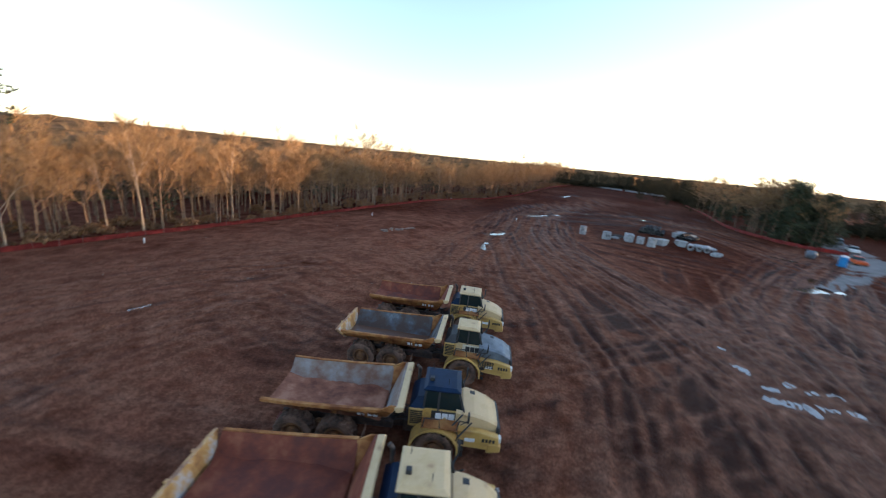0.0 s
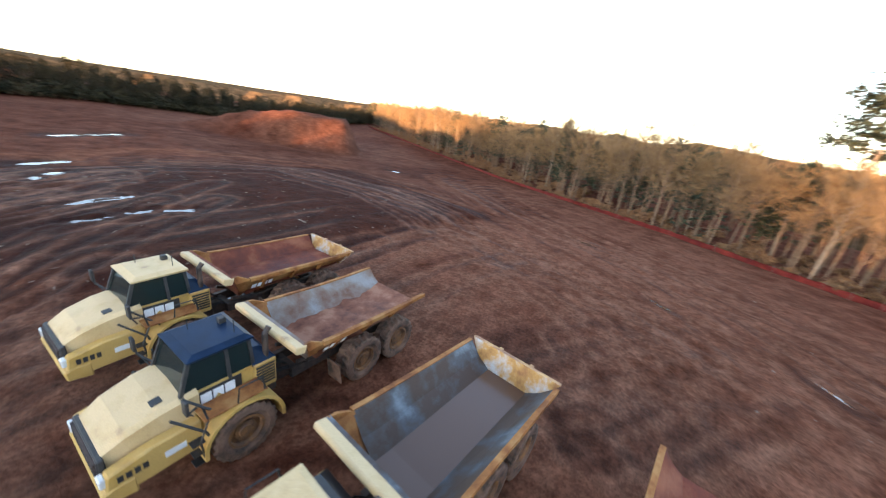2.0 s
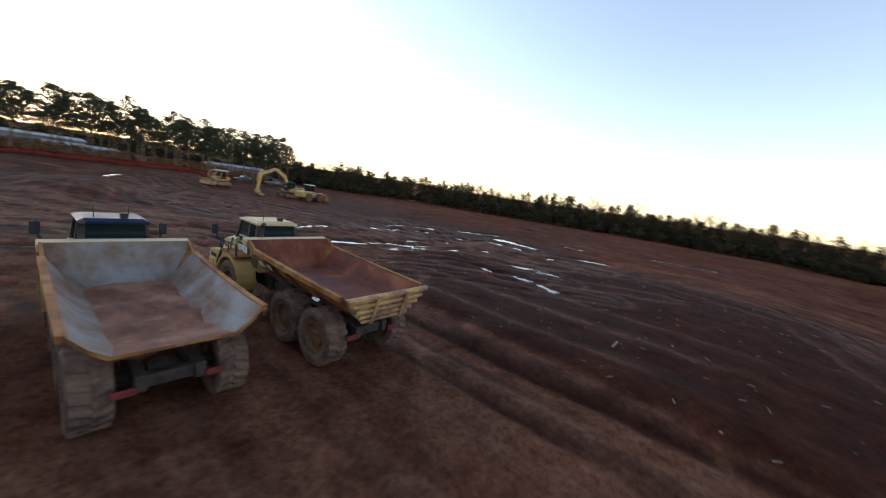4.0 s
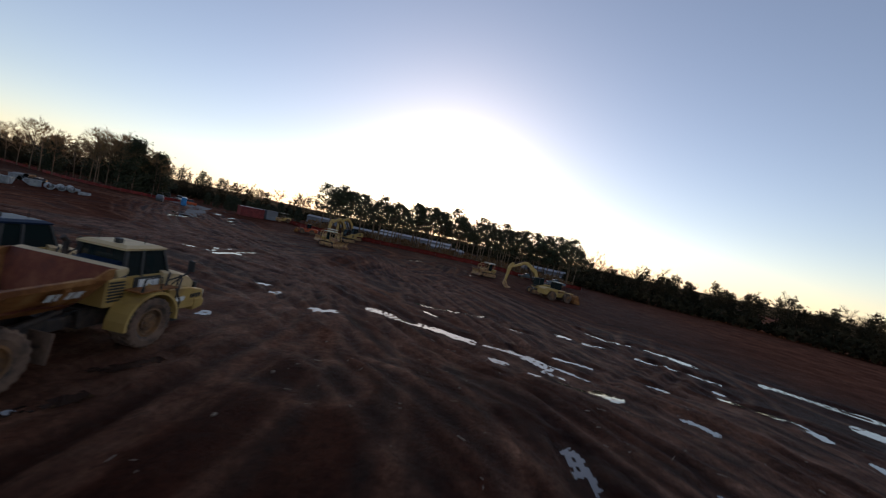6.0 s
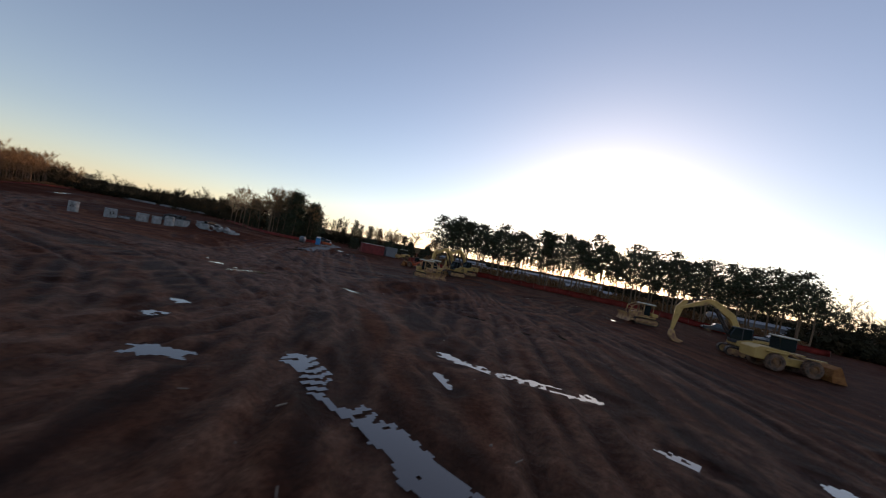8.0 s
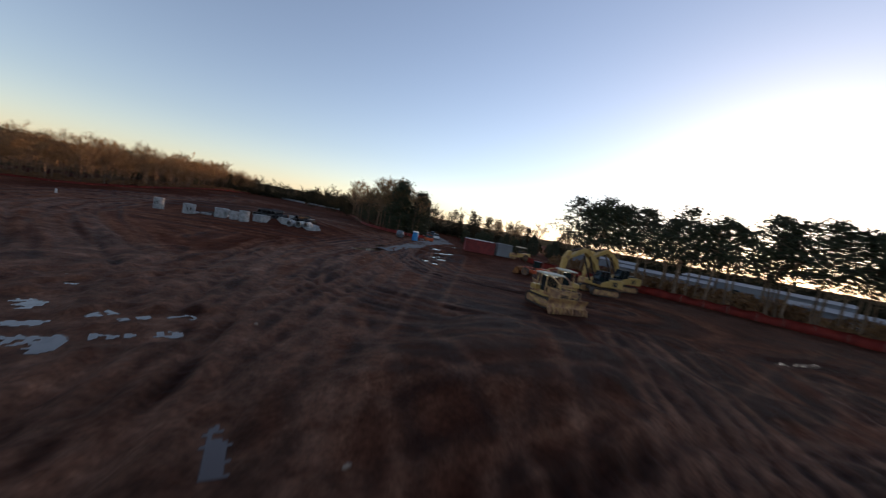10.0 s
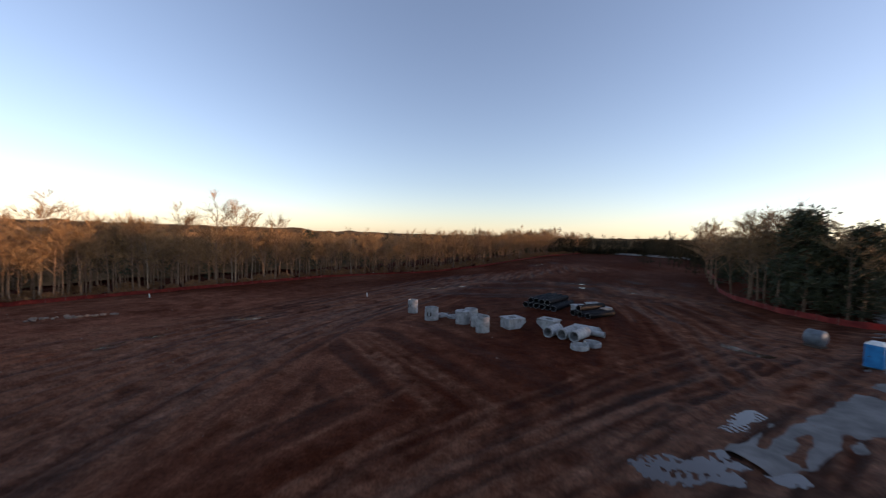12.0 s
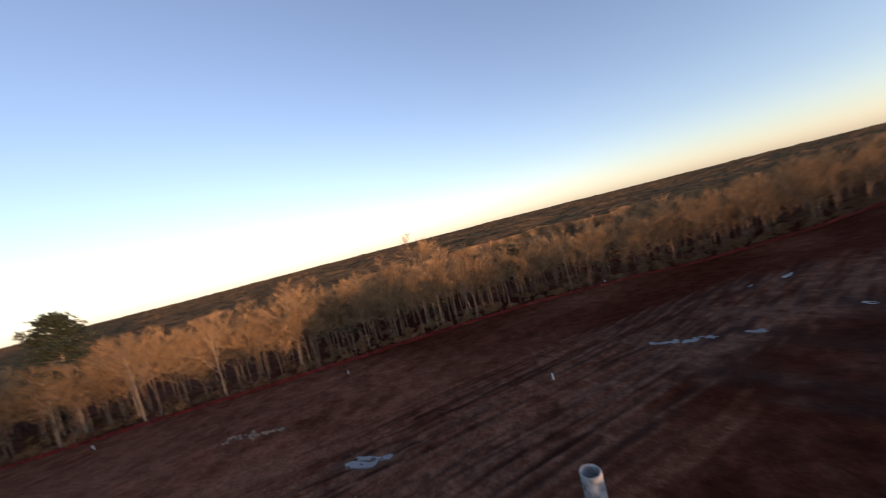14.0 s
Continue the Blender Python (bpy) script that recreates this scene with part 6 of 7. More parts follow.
for k in range(6):
    x, y = 50.6 + 0.82 * k, 86.2 - 0.52 * k
    long_pipe("plastic_pipe", x, y, x + dirx, y + diry, 0.44, 0.04, HDPE, "black corrugated plastic drain pipe in a stack", "plastic pipe", "black drain pipes", 0, 26)
for k in range(4):
    x, y = 51.4 + 0.82 * k, 85.8 - 0.52 * k
    long_pipe("plastic_pipe", x, y, x + dirx, y + diry, 0.44, 0.04, HDPE, "black corrugated plastic drain pipe lying on others", "plastic pipe", "black drain pipes", 0.74, 26)
for k in range(3):
    x, y = 57.2 + 0.85 * k, 81.2 - 0.9 * k
    long_pipe("plastic_pipe", x, y, x + 3.9, y + 3.7, 0.42, 0.03, HDPE, "black corrugated plastic drain pipe on the ground", "plastic pipe", "black drain pipes", 0, 24)
long_pipe("plastic_pipe", 57.9, 80.9, 61.7, 84.5, 0.42, 0.03, HDPE, "black corrugated plastic drain pipe on top of two", "plastic pipe", "black drain pipes", 0.72, 24)


# ---- loose stones, rubble and sticks ----
def stone(bm, c, r, seed):
    made = bmesh.ops.create_icosphere(bm, subdivisions=1, radius=r)
    k = random.Random(seed)
    sx, sy, sz = k.uniform(0.7, 1.4), k.uniform(0.6, 1.1), k.uniform(0.4, 0.8)
    for v in made["verts"]:
        v.co = Vector((v.co.x * sx, v.co.y * sy, v.co.z * sz)) * k.uniform(0.8, 1.15) + Vector(c)


pile = thing("rubble_pile", Matrix.Identity(4), "low row of pale broken rocks on the clay", "rocks")
for k in range(34):
    t = rng.random()
    x, y = -9.2 + 5.0 * t + rng.gauss(0, 0.4), 57.5 + 6.2 * t + rng.gauss(0, 0.45)
    bm = fresh()
    stone(bm, (x, y, float(lie(np.array([x]), np.array([y]))[0]) + 0.12), rng.uniform(0.16, 0.42), k)
    part("rock", bm, ROCK, pile)
bm = fresh()
for k in range(240):
    x, y = 42.4 + rng.gauss(0, 1.1), 78.4 + rng.gauss(0, 0.9)
    d = math.hypot((x - 42.4) / 1.1, (y - 78.4) / 0.9)
    box(bm, -0.14, 0.14, -0.09, 0.09, -0.03, 0.03, 0, Matrix.Translation((x, y, height_at(x, y) + 0.06 + max(0, 0.45 - 0.2 * d) * rng.random())) @ Euler((rng.uniform(-1, 1), rng.uniform(-1, 1), rng.uniform(0, 6))).to_matrix().to_4x4() @ Matrix.Diagonal((rng.uniform(0.5, 1.6), rng.uniform(0.5, 1.4), 1, 1)))
tagged(new("rubble_heap", mesh_of("rubble_heap", bm, DEBRIS)), "heap of dark broken slabs and scrap", "rubble", kind="stuff")
bm = fresh()
for k in range(420):
    x, y = rng.choice(((rng.uniform(-20, 16), rng.uniform(-32, -4)), (rng.uniform(14, 70), rng.uniform(-30, 80)), (rng.uniform(-34, 24), rng.uniform(22, 80))))
    r = 0.03 + 0.09 * rng.random() ** 3
    stone(bm, (x, y, height_at(x, y) + r * 0.3), r, k + 900)
tagged(new("loose_stones", mesh_of("loose_stones", bm, ROCK)), "small stones scattered over the clay", "stones", kind="stuff")
bm = fresh()
for k in range(190):
    x, y = rng.uniform(-18, 22), rng.uniform(-30, -3.5)
    z = height_at(x, y) + 0.03
    a, n = rng.uniform(0, 6.3), rng.uniform(0.08, 0.35)
    rod(bm, [(x, y, z), (x + math.cos(a) * n, y + math.sin(a) * n, z + rng.uniform(-0.01, 0.04))], rng.uniform(0.008, 0.022), 4)
tagged(new("wood_scraps", mesh_of("wood_scraps", bm, TIMBER)), "splinters and sticks pressed into the red fill", "sticks", kind="stuff")
bm = box(fresh(), -0.5, 0.5, -0.045, 0.045, 0, 0.04, 0.008)
ob = new("timber_stake", mesh_of("timber_stake", bm, TIMBER))
ob.matrix_world = on_ground(-4.6, -8.2, -85, 0.02)
tagged(ob, "pale timber stake lying flat on red clay", "stake")


# ---- machines across the yard ----
def crawler(ob, x0, x1, y, z0, z1, w, material=DARK_STEEL):
    """One track: a rounded loop of shoes with its frame and rollers."""
    r = (z1 - z0) / 2
    loop = [(x1 - r + r * math.sin(a), (z0 + z1) / 2 + r * math.cos(a)) for a in np.linspace(0, math.pi, 9)] + [(x0 + r - r * math.sin(a), (z0 + z1) / 2 - r * math.cos(a)) for a in np.linspace(0, math.pi, 9)]
    bm = fresh()
    rows = [[bm.verts.new((u, y + s * w / 2, v)) for u, v in loop] for s in (-1, 1)]
    inner = [[bm.verts.new(((u - (x0 + x1) / 2) * 0.93 + (x0 + x1) / 2, y + s * w / 2, (v - (z0 + z1) / 2) * 0.82 + (z0 + z1) / 2)) for u, v in loop] for s in (-1, 1)]
    n = len(loop)
    for i in range(n):
        j = (i + 1) % n
        bm.faces.new((rows[0][i], rows[0][j], rows[1][j], rows[1][i]))
        bm.faces.new((inner[0][j], inner[0][i], inner[1][i], inner[1][j]))
        bm.faces.new((rows[0][j], rows[0][i], inner[0][i], inner[0][j]))
        bm.faces.new((rows[1][i], rows[1][j], inner[1][j], inner[1][i]))
    per = x1 - x0 - 2 * r
    for k in range(int(per / 0.2)):
        for z in (z0 - 0.02, z1 + 0.02):
            box(bm, x0 + r + 0.2 * k, x0 + r + 0.2 * k + 0.05, y - w / 2, y + w / 2, z - 0.025, z + 0.025)
    track = part("track", bm, material, ob, "muddy steel crawler track")
    bm = fresh()
    box(bm, x0 + r, x1 - r, y - w * 0.28, y + w * 0.28, z0 + 0.22, z1 - 0.2, 0.03)
    for k in range(7):
        lathe(bm, [(0.0, -w * 0.3), (0.13, -w * 0.3), (0.13, w * 0.3), (0.0, w * 0.3)], 10, "y", (x0 + r + (x1 - x0 - 2 * r) * k / 6, y, z0 + 0.2))
    for x in (x0 + r, x1 - r):
        lathe(bm, [(0.0, -w * 0.32), (r * 0.72, -w * 0.32), (r * 0.72, w * 0.32), (0.0, w * 0.32)], 16, "y", (x, y, (z0 + z1) / 2))
    part("track_frame", bm, MUDDY_YELLOW, track)


def cage(bm, x0, x1, w, z0, z1, r=0.06):
    for x in (x0, x1):
        for s in (-1, 1):
            rod(bm, [(x, s * w, z0), (x * 0.97 + (x0 + x1) / 2 * 0.03, s * w * 0.95, z1)], r, 8)


def dozer(x, y, yaw, rake, label):
    ob = thing("bulldozer", on_ground(x, y, yaw), label, "bulldozer", "tracked dozers")
    for s in (-1, 1):
        crawler(ob, -1.9, 1.7, s * 1.0, 0.03, 0.95, 0.56)
    bm = fresh()
    box(bm, -1.7, 0.3, -0.65, 0.65, 0.55, 1.35, 0.06)
    prism(bm, [(0.2, 0.6), (1.85, 0.6), (1.95, 0.8), (1.85, 1.62), (0.2, 1.78)], "y", -0.5, 0.5, 0.05)
    body = part("body", bm, MUDDY_YELLOW, ob)
    bm = fresh()
    for k in range(6):
        box(bm, 1.9, 1.96, -0.42, 0.42, 0.75 + 0.13 * k, 0.82 + 0.13 * k)
    part("grille", bm, BLACK, body)
    part("fuel_tank", box(fresh(), -1.75, -0.9, -0.95, 0.95, 1.3, 1.75, 0.05), YELLOW, ob)
    for s in (-1, 1):
        part("fender", box(fresh(), -1.2, 0.9, s * 1.0 - 0.3, s * 1.0 + 0.3, 1.04, 1.12, 0.02), YELLOW, ob)
    bm = fresh()
    box(bm, -0.75, 0.2, -0.62, 0.62, 1.35, 2.75, 0.05)
    part("cab_glazing", bm, GLASS, ob, "dark cab windows behind guards")
    for px in (-1.0, 0.35):
        for s in (-1, 1):
            part("cab_post", rod(fresh(), [(px, s * 0.85, 1.1), (px * 0.97 - 0.01, s * 0.81, 2.95)], 0.06, 8), MUDDY_YELLOW, ob)
    for k in range(5):
        part("guard_bar", rod(fresh(), [(0.36, -0.6 + 0.3 * k, 1.5), (0.36, -0.6 + 0.3 * k, 2.8)], 0.02, 5), MUDDY_YELLOW, ob)
    bm = fresh()
    loft(bm, [[(-1.2, -1.0, 2.9), (-1.2, 1.0, 2.9), (0.6, 1.0, 2.9), (0.6, -1.0, 2.9)], [(-1.2, -1.0, 3.0), (-1.2, 1.0, 3.0), (0.6, 1.0, 3.0), (0.6, -1.0, 3.0)], [(-1.0, -0.85, 3.06), (-1.0, 0.85, 3.06), (0.45, 0.85, 3.06), (0.45, -0.85, 3.06)]])
    part("roof", bm, CREAM, ob, "pale canopy roof")
    # sweeps: bars from the roof down over the hood
    bm = fresh()
    for s in (-1, 1):
        rod(bm, [(0.5, s * 0.92, 2.95), (1.3, s * 0.8, 2.75), (1.95, s * 0.62, 2.35), (2.12, s * 0.55, 1.75), (2.05, s * 0.5, 1.0)], 0.07, 8)
        rod(bm, [(0.4, s * 0.9, 1.9), (2.1, s * 0.56, 1.85)], 0.05, 8)
    rod(bm, [(1.95, -0.62, 2.35), (1.95, 0.62, 2.35)], 0.06, 8)
    part("limb_guard", bm, MUDDY_YELLOW, ob, "bent steel bars guarding the hood")
    bm = fresh()
    for s in (-1, 1):
        box(bm, -0.6, 2.5, s * 1.42 - 0.09, s * 1.42 + 0.09, 0.42, 0.66, 0.03)
        rod(bm, [(1.2, s * 0.62, 1.3), (2.55, s * 0.7, 0.9)], 0.07, 8)
    part("push_arms", bm, MUDDY_YELLOW, ob)
    w = 2.05 if rake else 1.85
    bm = fresh()
    arc = [(2.55 + 0.26 * (1 - math.sin(a)), 0.18 + 1.15 * (a / math.pi)) for a in np.linspace(0.0, math.pi, 9)]
    prism(bm, arc + [(u + 0.07, v) for u, v in arc[::-1]] if False else arc + [(u - 0.08, v) for u, v in arc[::-1]], "y", -w, w)
    blade = part("blade", bm, MUDDY_YELLOW, ob, "wide curved blade, dull with dried mud")
    if rake:
        for k in range(11):
            bm = fresh()
            y0 = -w + 0.1 + (2 * w - 0.2) * k / 10
            prism(bm, [(2.6, 0.55), (2.9, 0.55), (3.02, 0.22), (2.98, 0.02), (2.8, 0.0), (2.74, 0.2)], "y", y0 - 0.06, y0 + 0.06, 0.01)
            part("rake_tooth", bm, MUDDY_YELLOW, blade)
        bm = fresh()
        for s in (-1, 1):
            rod(bm, [(2.68, s * 1.2, 1.3), (2.6, s * 1.15, 1.95)], 0.05, 6)
        rod(bm, [(2.6, -1.15, 1.95), (2.6, 1.15, 1.95)], 0.05, 6)
        part("blade_guard", bm, MUDDY_YELLOW, blade)
    bm = fresh()
    rod(bm, [(0.95, 0.34, 1.7), (0.95, 0.34, 2.4)], 0.06, 8)
    part("exhaust_pipe", bm, DARK_STEEL, ob)
    return ob


def excavator(x, y, yaw, arm_turn, label):
    ob = thing("excavator", on_ground(x, y, yaw), label, "excavator", "tracked excavators")
    for s in (-1, 1):
        crawler(ob, -2.1, 2.1, s * 1.2, 0.03, 0.98, 0.6)
    bm = fresh()
    box(bm, -1.2, 1.2, -0.9, 0.9, 0.5, 0.95, 0.05)
    lathe(bm, [(0.0, 0.95), (0.8, 0.95), (0.8, 1.15), (0.0, 1.15)], 20, "z")
    part("undercarriage", bm, DARK_STEEL, ob)
    up = Matrix.Rotation(radians(arm_turn), 4, "Z")

    def turned(bm):
        bmesh.ops.transform(bm, matrix=up, verts=bm.verts)
        return bm
    bm = fresh()
    prism(bm, [(-2.3, 1.15), (1.3, 1.15), (1.3, 1.7), (-0.4, 2.15), (-2.2, 2.2)], "y", -1.35, 1.35, 0.07)
    house = part("upper_body", turned(bm), YELLOW, ob)
    bm = fresh()
    outline = [(-2.95, -0.8), (-2.6, -1.35), (-2.0, -1.4), (-2.0, 1.4), (-2.6, 1.35), (-2.95, 0.8)]
    prism(bm, outline, "z", 1.12, 2.15, 0.08)
    part("counterweight", turned(bm), YELLOW, house, "rounded yellow counterweight")
    bm = fresh()
    for k in range(6):
        box(bm, -1.5, -0.6, 1.352, 1.365, 1.35 + 0.1 * k, 1.41 + 0.1 * k)
    part("louvre", turned(bm), BLACK, house)
    bm = fresh()
    box(bm, -1.7, -0.2, -1.1, 1.1, 2.17, 2.36, 0.05)
    part("engine_cover", turned(bm), BLACK, house)
    bm = fresh()
    prism(bm, [(0.05, 1.5), (1.75, 1.5), (1.9, 2.1), (1.55, 2.98), (0.05, 3.0)], "y", 0.42, 1.3, 0.05)
    cab = part("cab", turned(bm), GLASS, house, "glazed operator's cab with black frame")
    bm = fresh()
    prism(bm, [(0.0, 2.98), (1.58, 2.96), (1.5, 3.06), (0.05, 3.08)], "y", 0.38, 1.34, 0.02)
    prism(bm, [(0.0, 1.45), (1.78, 1.45), (1.84, 1.8), (0.0, 1.8)], "y", 0.40, 1.32, 0.02)
    for u in (0.06, 0.85):
        box(bm, u - 0.05, u + 0.05, 0.40, 1.32, 1.8, 3.0)
    part("cab_frame", turned(bm), BLACK, cab)
    bm = fresh()
    lower = [(0.6, 1.5), (1.8, 3.6), (3.4, 4.75), (3.7, 4.85), (6.3, 3.75)]
    upper = [(6.4, 4.0), (3.9, 5.4), (3.2, 5.35), (1.4, 4.2), (0.3, 1.9)]
    prism(bm, lower + upper, "y", -0.32, 0.32, 0.05)
    boom = part("boom", turned(bm), YELLOW, house, "cranked yellow boom")
    bm = fresh()
    for s in (-1, 1):
        rod(bm, [(1.3, s * 0.45, 1.6), (3.1, s * 0.45, 4.5)], 0.11, 8)
    rod(bm, [(3.6, 0, 5.45), (5.9, 0, 4.75)], 0.11, 8)
    part("ram", turned(bm), DARK_STEEL, boom)
    bm = fresh()
    prism(bm, [(5.7, 4.75), (6.1, 4.85), (6.75, 3.9), (6.9, 1.2), (6.65, 1.15), (6.1, 3.6)], "y", -0.24, 0.24, 0.04)
    stick = part("stick", turned(bm), YELLOW, boom)
    bm = fresh()
    prism(bm, [(6.6, 1.3), (6.95, 1.25), (7.0, 0.6), (6.6, 0.1), (5.9, 0.02), (5.6, 0.3), (5.95, 0.35), (6.3, 0.6)], "y", -0.6, 0.6, 0.03)
    part("bucket", turned(bm), MUDDY_YELLOW, stick, "toothed digging bucket resting on the ground")
    return ob


def wheel_loader(x, y, yaw, label, paint=YELLOW, scale=1.0, category="wheel loader"):
    ob = thing("wheel_loader", on_ground(x, y, yaw) @ Matrix.Diagonal((scale, scale, scale, 1)), label, category)
    for wx in (-1.55, 1.55):
        for s in (-1, 1):
            wheel(ob, wx, s * 1.05, 0.78, 0.78, 0.6)
    bm = fresh()
    prism(bm, [(-3.2, 0.8), (-0.4, 0.7), (-0.4, 1.9), (-2.6, 1.95), (-3.25, 1.7)], "y", -0.95, 0.95, 0.06)
    box(bm, -0.4, 2.0, -0.5, 0.5, 0.6, 1.3, 0.05)
    body = part("body", bm, paint, ob)
    for wx in (-1.55, 1.55):
        for s in (-1, 1):
            part("mudguard", box(fresh(), wx - 0.85, wx + 0.85, s * 1.08 - 0.3, s * 1.08 + 0.3, 1.62, 1.7, 0.02), paint, ob)
    bm = fresh()
    box(bm, -0.95, 0.35, -0.68, 0.68, 1.9, 3.05, 0.06)
    cab = part("cab", bm, GLASS, ob, "dark glazed cab")
    bm = fresh()
    box(bm, -1.05, 0.45, -0.78, 0.78, 3.05, 3.17, 0.03)
    part("roof", bm, CREAM if paint is YELLOW else BLACK, cab)
    bm = fresh()
    for s in (-1, 1):
        rod(bm, [(0.5, s * 0.42, 1.7), (1.9, s * 0.45, 1.3), (3.0, s * 0.48, 0.55)], 0.11, 8)
    rod(bm, [(0.7, 0, 1.2), (2.4, 0, 1.1)], 0.08, 8)
    part("lift_arms", bm, MUDDY_YELLOW if paint is YELLOW else paint, ob)
    bm = fresh()
    prism(bm, [(2.9, 0.08), (4.15, 0.03), (4.15, 0.1), (3.2, 0.2), (2.98, 0.6), (3.1, 1.1), (3.5, 1.45), (3.42, 1.5), (2.95, 1.2), (2.8, 0.6)], "y", -1.45, 1.45)
    for s in (-1, 1):
        prism(bm, [(2.9, 0.08), (4.1, 0.05), (3.46, 1.46), (2.95, 1.15), (2.82, 0.6)], "y", s * 1.45 - 0.03, s * 1.45 + 0.03)
    part("bucket", bm, RUST_EDGE, ob, "scraped rusty loading bucket")
    return ob


dozer(63.1, 18.5, -108, True, "muddy yellow bulldozer with a toothed clearing rake")
dozer(69.5, 21.5, 140, False, "muddy yellow bulldozer with caged cab and plain blade")
excavator(78.0, 21.5, 158, 8, "yellow tracked excavator with folded boom, bucket down")
excavator(85.5, 22.5, 160, 4, "yellow tracked excavator parked beside another by the fence")
wheel_loader(58.5, -24.8, -66, "yellow wheel loader with its bucket on the ground")
excavator(62.5, -22.8, 98, 0, "yellow tracked excavator behind the wheel loader")
dozer(73, -13, 120, False, "small yellow bulldozer parked near the pines")
wheel_loader(77, 30.6, 108, "orange tractor loader with dark cab by the fence", ORANGE, 0.72, "tractor")


def road_roller(x, y, yaw):
    ob = thing("road_roller", on_ground(x, y, yaw), "small yellow and white roller with a canopy", "roller")
    bm = fresh()
    lathe(bm, [(0.0, -0.95), (0.62, -0.95), (0.62, 0.95), (0.0, 0.95)], 24, "y", (1.5, 0, 0.6))
    part("drum", bm, MUDDY_YELLOW, ob)
    for s in (-1, 1):
        wheel(ob, -1.1, s * 0.75, 0.62, 0.62, 0.45)
    bm = fresh()
    prism(bm, [(-2.1, 0.7), (0.3, 0.6), (0.3, 1.3), (-2.0, 1.5)], "y", -0.7, 0.7, 0.06)
    box(bm, 0.3, 2.3, -1.08, -0.98, 0.5, 0.75, 0.02)
    box(bm, 0.3, 2.3, 0.98, 1.08, 0.5, 0.75, 0.02)
    part("body", bm, YELLOW, ob)
    bm = fresh()
    cage(bm, -0.7, 0.5, 0.65, 1.2, 2.5, 0.04)
    part("canopy_posts", bm, BLACK, ob)
    bm = fresh()
    box(bm, -1.0, 0.8, -0.85, 0.85, 2.5, 2.6, 0.03)
    part("canopy", bm, CREAM, ob)
    bm = fresh()
    box(bm, -0.5, 0.1, -0.35, 0.35, 1.25, 1.7, 0.06)
    part("seat", bm, BLACK, ob)


road_roller(92.6, 46.4, 150)


def container(x, y, yaw, long, material, label, door_mat):
    ob = thing("shipping_container", on_ground(x, y, yaw, 0.03), label, "container")
    h = 2.55
    bm = fresh()
    box(bm, -long / 2 + 0.06, long / 2 - 0.06, -1.16, 1.16, 0.14, h - 0.06)
    n = int(long / 0.28)
    for k in range(n):
        u = -long / 2 + 0.2 + (long - 0.4) * k / n
        for s in (-1, 1):
            prism(bm, [(u, s * 1.16), (u + 0.05, s * 1.2), (u + 0.14, s * 1.2), (u + 0.19, s * 1.16)], "z", 0.18, h - 0.12)
    body = part("corrugated_wall", bm, material, ob)
    bm = fresh()
    for s in (-1, 1):
        for z in (0.08, h - 0.06):
            box(bm, -long / 2, long / 2, s * 1.19 - 0.04, s * 1.19 + 0.04, z - 0.08, z + 0.06)
        for u in (-long / 2 + 0.07, long / 2 - 0.07):
            box(bm, u - 0.075, u + 0.075, s * 1.16 - 0.07, s * 1.16 + 0.07, 0, h)
    part("frame", bm, material, ob)
    bm = fresh()
    box(bm, -long / 2, long / 2, -1.2, 1.2, h, h + 0.03)
    part("roof", bm, WHITE if material is RED_BOX else material, ob, "dusty pale roof")
    for s in (-1, 1):
        bm = fresh()
        box(bm, long / 2 - 0.05, long / 2 + 0.01, min(0.02 * s, 1.1 * s), max(0.02 * s, 1.1 * s), 0.2, h - 0.15, 0.01)
        door = part("door", bm, door_mat, ob)
        bm = fresh()
        for k in (0.3, 0.75):
            rod(bm, [(long / 2 + 0.035, s * k, 0.22), (long / 2 + 0.035, s * k, h - 0.18)], 0.02, 6)
        part("lock_rod", bm, DARK_STEEL, door)
    return ob


container(86.4, 52.2, -34, 6.1, RED_BOX, "dark red shipping container with pale dusty roof", RED_BOX)
container(90.6, 49.2, -34, 3.0, FAR_WALL, "small pale grey container beside the red one", FAR_WALL)


def toilet_cabin(x, y, yaw):
    ob = thing("portable_toilet", on_ground(x, y, yaw), "bright blue plastic portable toilet with white roof", "portable toilet")
    bm = fresh()
    box(bm, -0.56, 0.56, -0.56, 0.56, 0.12, 2.05, 0.04)
    part("cabin", bm, LIGHT_BLUE, ob)
    bm = fresh()
    loft(bm, [[(-0.6, -0.6, 2.05), (0.6, -0.6, 2.05), (0.6, 0.6, 2.05), (-0.6, 0.6, 2.05)], [(-0.35, -0.35, 2.3), (0.35, -0.35, 2.3), (0.35, 0.35, 2.3), (-0.35, 0.35, 2.3)]])
    part("roof", bm, WHITE, ob)
    bm = fresh()
    box(bm, -0.6, -0.56, -0.38, 0.38, 0.18, 1.95, 0.012)
    door = part("door", bm, LIGHT_BLUE, ob)
    bm = fresh()
    box(bm, -0.64, -0.60, 0.2, 0.3, 1.0, 1.1)
    part("latch", bm, BLACK, door)
    bm = fresh()
    box(bm, -0.6, 0.6, -0.6, 0.6, 0.0, 0.12, 0.02)
    part("skid", bm, BLACK, ob)


toilet_cabin(79.8, 66.2, 40)
tank = thing("water_tank", on_ground(80.2, 73.4, 30), "grey-blue round tank lying near the fence", "tank")
part("shell", lathe(fresh(), [(0.0, -0.8), (0.6, -0.76), (0.85, -0.6), (0.85, 0.6), (0.6, 0.76), (0.0, 0.8)], 24, "y", (0, 0, 0.95)), SLATE, tank, "", True)
part("cradle", box(fresh(), -0.6, 0.6, -0.7, 0.7, 0.0, 0.25, 0.03), DARK_STEEL, tank)


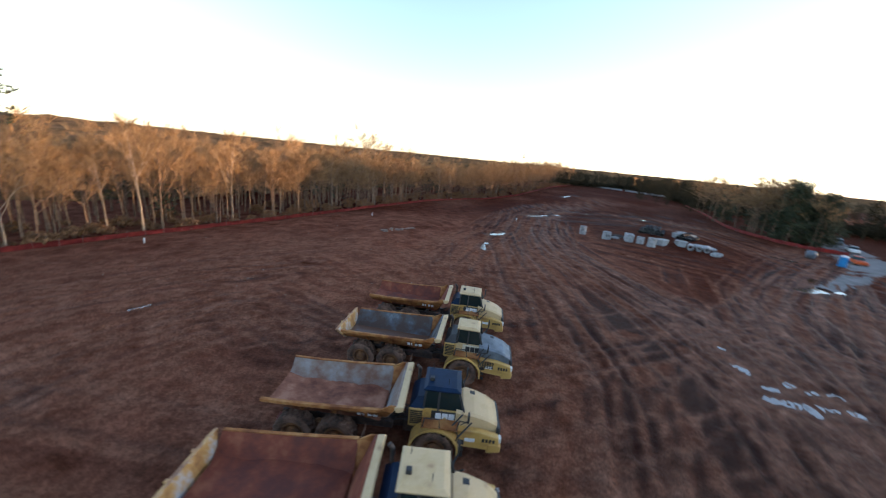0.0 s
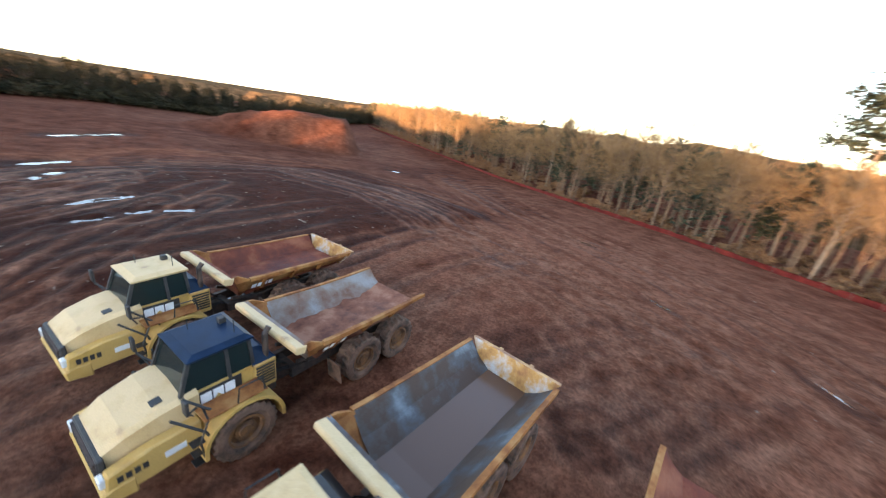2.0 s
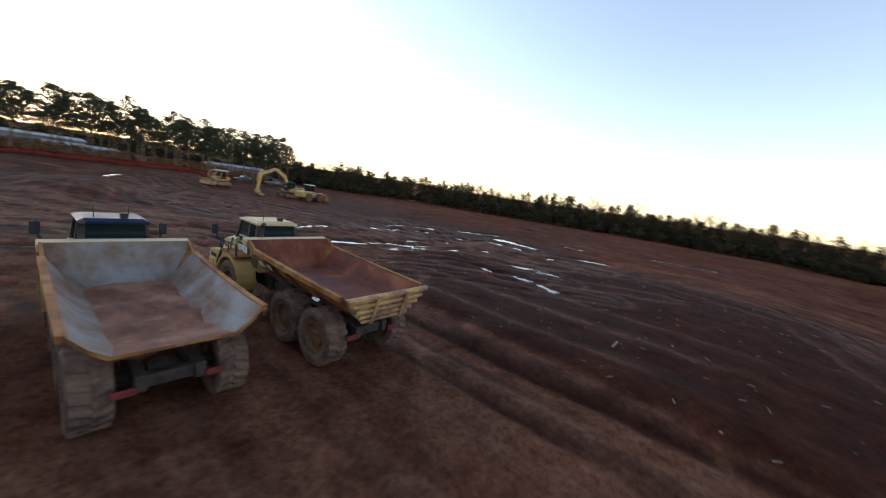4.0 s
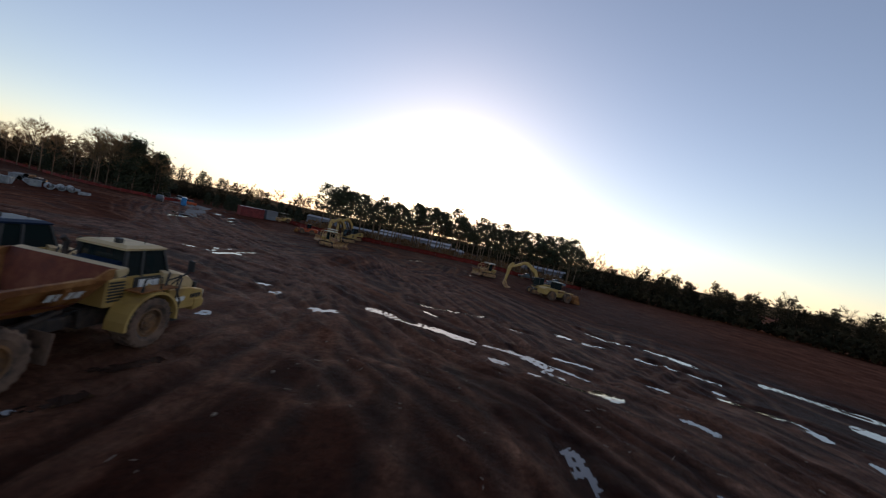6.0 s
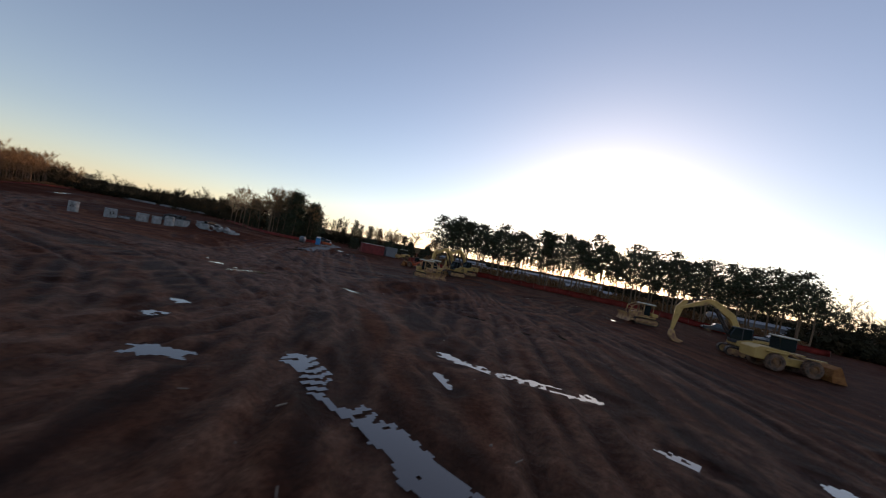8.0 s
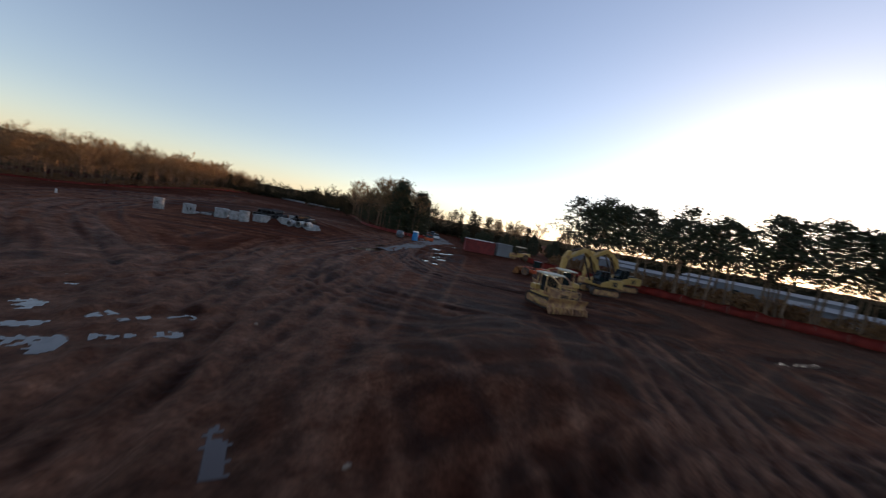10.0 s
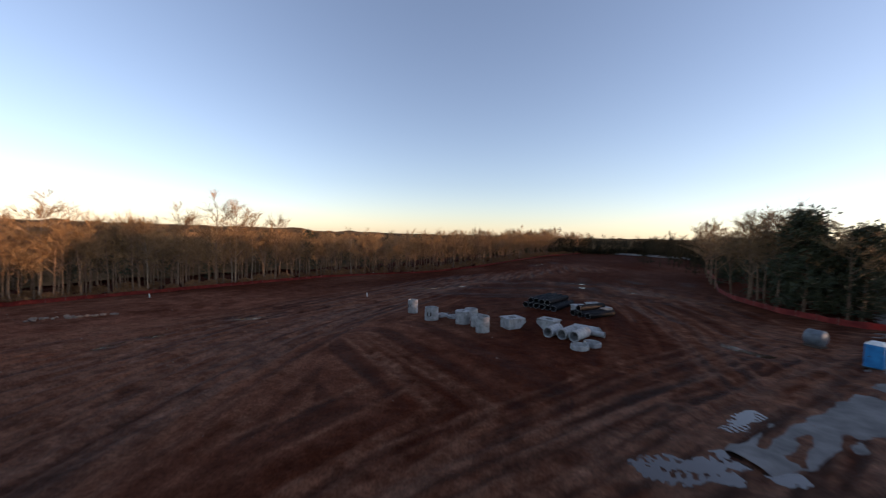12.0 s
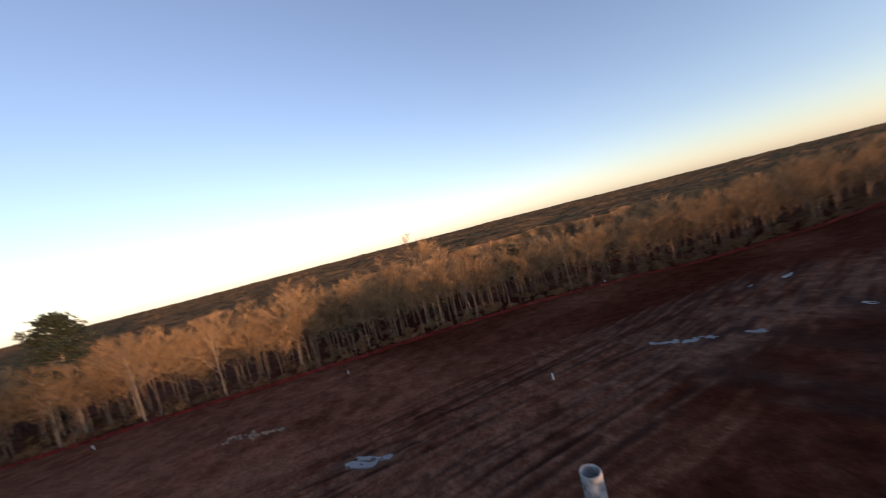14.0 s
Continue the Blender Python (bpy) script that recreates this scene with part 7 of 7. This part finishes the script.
def vehicle(x, y, yaw, paint, label, name="pickup_truck", category="pickup truck", cargo=True):
    ob = thing(name, on_ground(x, y, yaw), label, category, "parked road vehicles")
    bm = fresh()
    prism(bm, [(-2.6, 0.5), (2.55, 0.5), (2.6, 0.95), (1.3, 1.12), (-2.6, 1.1)], "y", -0.92, 0.92, 0.07)
    part("body", bm, paint, ob)
    bm = fresh()
    back = -0.5 if cargo else -2.4
    loft(bm, [[(back, -0.85, 1.1), (back, 0.85, 1.1), (1.35, 0.85, 1.1), (1.35, -0.85, 1.1)], [(back + 0.15, -0.7, 1.72), (back + 0.15, 0.7, 1.72), (0.65, 0.7, 1.74), (0.65, -0.7, 1.74)]])
    part("glazing", bm, GLASS, ob)
    bm = fresh()
    box(bm, back + 0.12, 0.7, -0.72, 0.72, 1.72, 1.79, 0.03)
    part("roof", bm, paint, ob)
    for wx in (-1.65, 1.65):
        for s in (-1, 1):
            wheel(ob, wx, s * 0.8, 0.38, 0.38, 0.26)
    bm = fresh()
    for s in (-1, 1):
        box(bm, 2.5, 2.62, s * 0.65 - 0.16, s * 0.65 + 0.16, 0.78, 0.92, 0.02)
    part("headlights", bm, LENS, ob)
    return ob


vehicle(87.5, 71.5, 60, ORANGE, "small red utility vehicle on the gravel road", "utility_vehicle", "utility vehicle")
vehicle(104, 90, 55, WHITE, "white pickup truck on the gravel road")
vehicle(113, 104, 55, SLATE, "dark car parked beside the gravel road", "car", "car", False)
vehicle(95, -25, 95, BLACK, "dark pickup truck parked at the silt fence")
vehicle(96.5, -33, 100, SLATE, "grey pickup truck parked at the silt fence")

# ---- beyond the pines: low pale sheds, and a lot full of vehicles ----
def shed(x, y, yaw, long, deep, tall, wall, label):
    ob = thing("warehouse", pose(x, y, -0.6, 0, 0, yaw), label, "warehouse", "low sheds beyond the pines")
    bm = box(fresh(), -long / 2, long / 2, -deep / 2, deep / 2, 0, tall)
    w = part("wall", bm, wall, ob)
    bm = fresh()
    prism(bm, [(-deep / 2 - 0.4, tall), (deep / 2 + 0.4, tall), (deep / 2 + 0.4, tall + 0.2), (0, tall + 0.9), (-deep / 2 - 0.4, tall + 0.2)], "x", -long / 2 - 0.3, long / 2 + 0.3)
    part("roof", bm, FAR_WALL, ob)
    n = int(long / 9)
    for k in range(n):
        for s in (-1, 1):
            bm = fresh()
            u = -long / 2 + 3.5 + 9 * k
            box(bm, u - 0.9, u + 0.9, s * deep / 2 - 0.04, s * deep / 2 + 0.04, tall * 0.42, tall * 0.72)
            part("window", bm, GLASS, w)


for x, y, yaw, long, deep, tall, wall in ((152, 40, 100, 24, 12, 3.0, FAR_WALL), (146, 4, 96, 16, 12, 2.8, FAR_WALL), (150, -40, 92, 20, 12, 3.0, FAR_WALL), (165, 20, 95, 34, 16, 4.2, FAR_WALL), (160, 62, 110, 20, 14, 4.0, FAR_WALL)):
    shed(x, y, yaw, long, deep, tall, wall, "long low pale warehouse half hidden by pines" if wall is FAR_WALL else "long low white warehouse half hidden by trees")
car_kinds = [vehicle(112, 34, 95, WHITE, "white car in the lot behind the pines", "car", "car", False), vehicle(113, 31, 95, SLATE, "grey car in the lot behind the pines", "car", "car", False), vehicle(112.5, 28, 95, CREAM, "pale van in the lot behind the pines", "car", "car", False)]
for k in range(34):
    f = k / 33
    x, y = 108 + 8 * f + (k % 2) * 6, 26 - 64 * f
    c = copy_thing(car_kinds[k % 3], Matrix.Identity(4))
    c.matrix_basis = pose(x, y, 0.0, 0, 0, 95 + rng.uniform(-5, 5))

# mast and pale concrete edge far to the north
mast = thing("radio_mast", pose(118, 996, 0), "thin radio mast above the far woods", "mast")
bm = fresh()
for k in range(3):
    a = k * 2.1
    rod(bm, [(1.3 * math.cos(a), 1.3 * math.sin(a), 0), (0.5 * math.cos(a), 0.5 * math.sin(a), 39)], 0.2, 5)
for z in range(3, 38, 3):
    rod(bm, [(1.0, 0, z), (-0.5, 0.9, z + 1.5), (-0.5, -0.9, z + 3)], 0.1, 4)
part("lattice", bm, WHITE, mast, "pale lattice shaft")
for z, r in ((30, 4.6), (34, 4.2), (38, 3.2)):
    part("antenna_ring", lathe(fresh(), [(0.6, z), (r, z), (r, z + 1.5), (0.6, z + 1.5)], 10, "z"), DARK_STEEL, mast, "dark ring of antennas")
for ax, ay, bx, by in ((128, 300, 150, 262), (96, 335, 126, 303)):
    bm = fresh()
    d = Vector((bx - ax, by - ay, 0))
    box(bm, 0, d.length, -0.4, 0.4, 0, 1.5, 0.05)
    ob = new("concrete_barrier", mesh_of("concrete_barrier", bm, CONCRETE))
    ob.matrix_world = pose(ax, ay, -0.2, 0, 0, math.degrees(math.atan2(d.y, d.x)))
    tagged(ob, "long pale concrete barrier across the far end", "barrier", kind="structure")
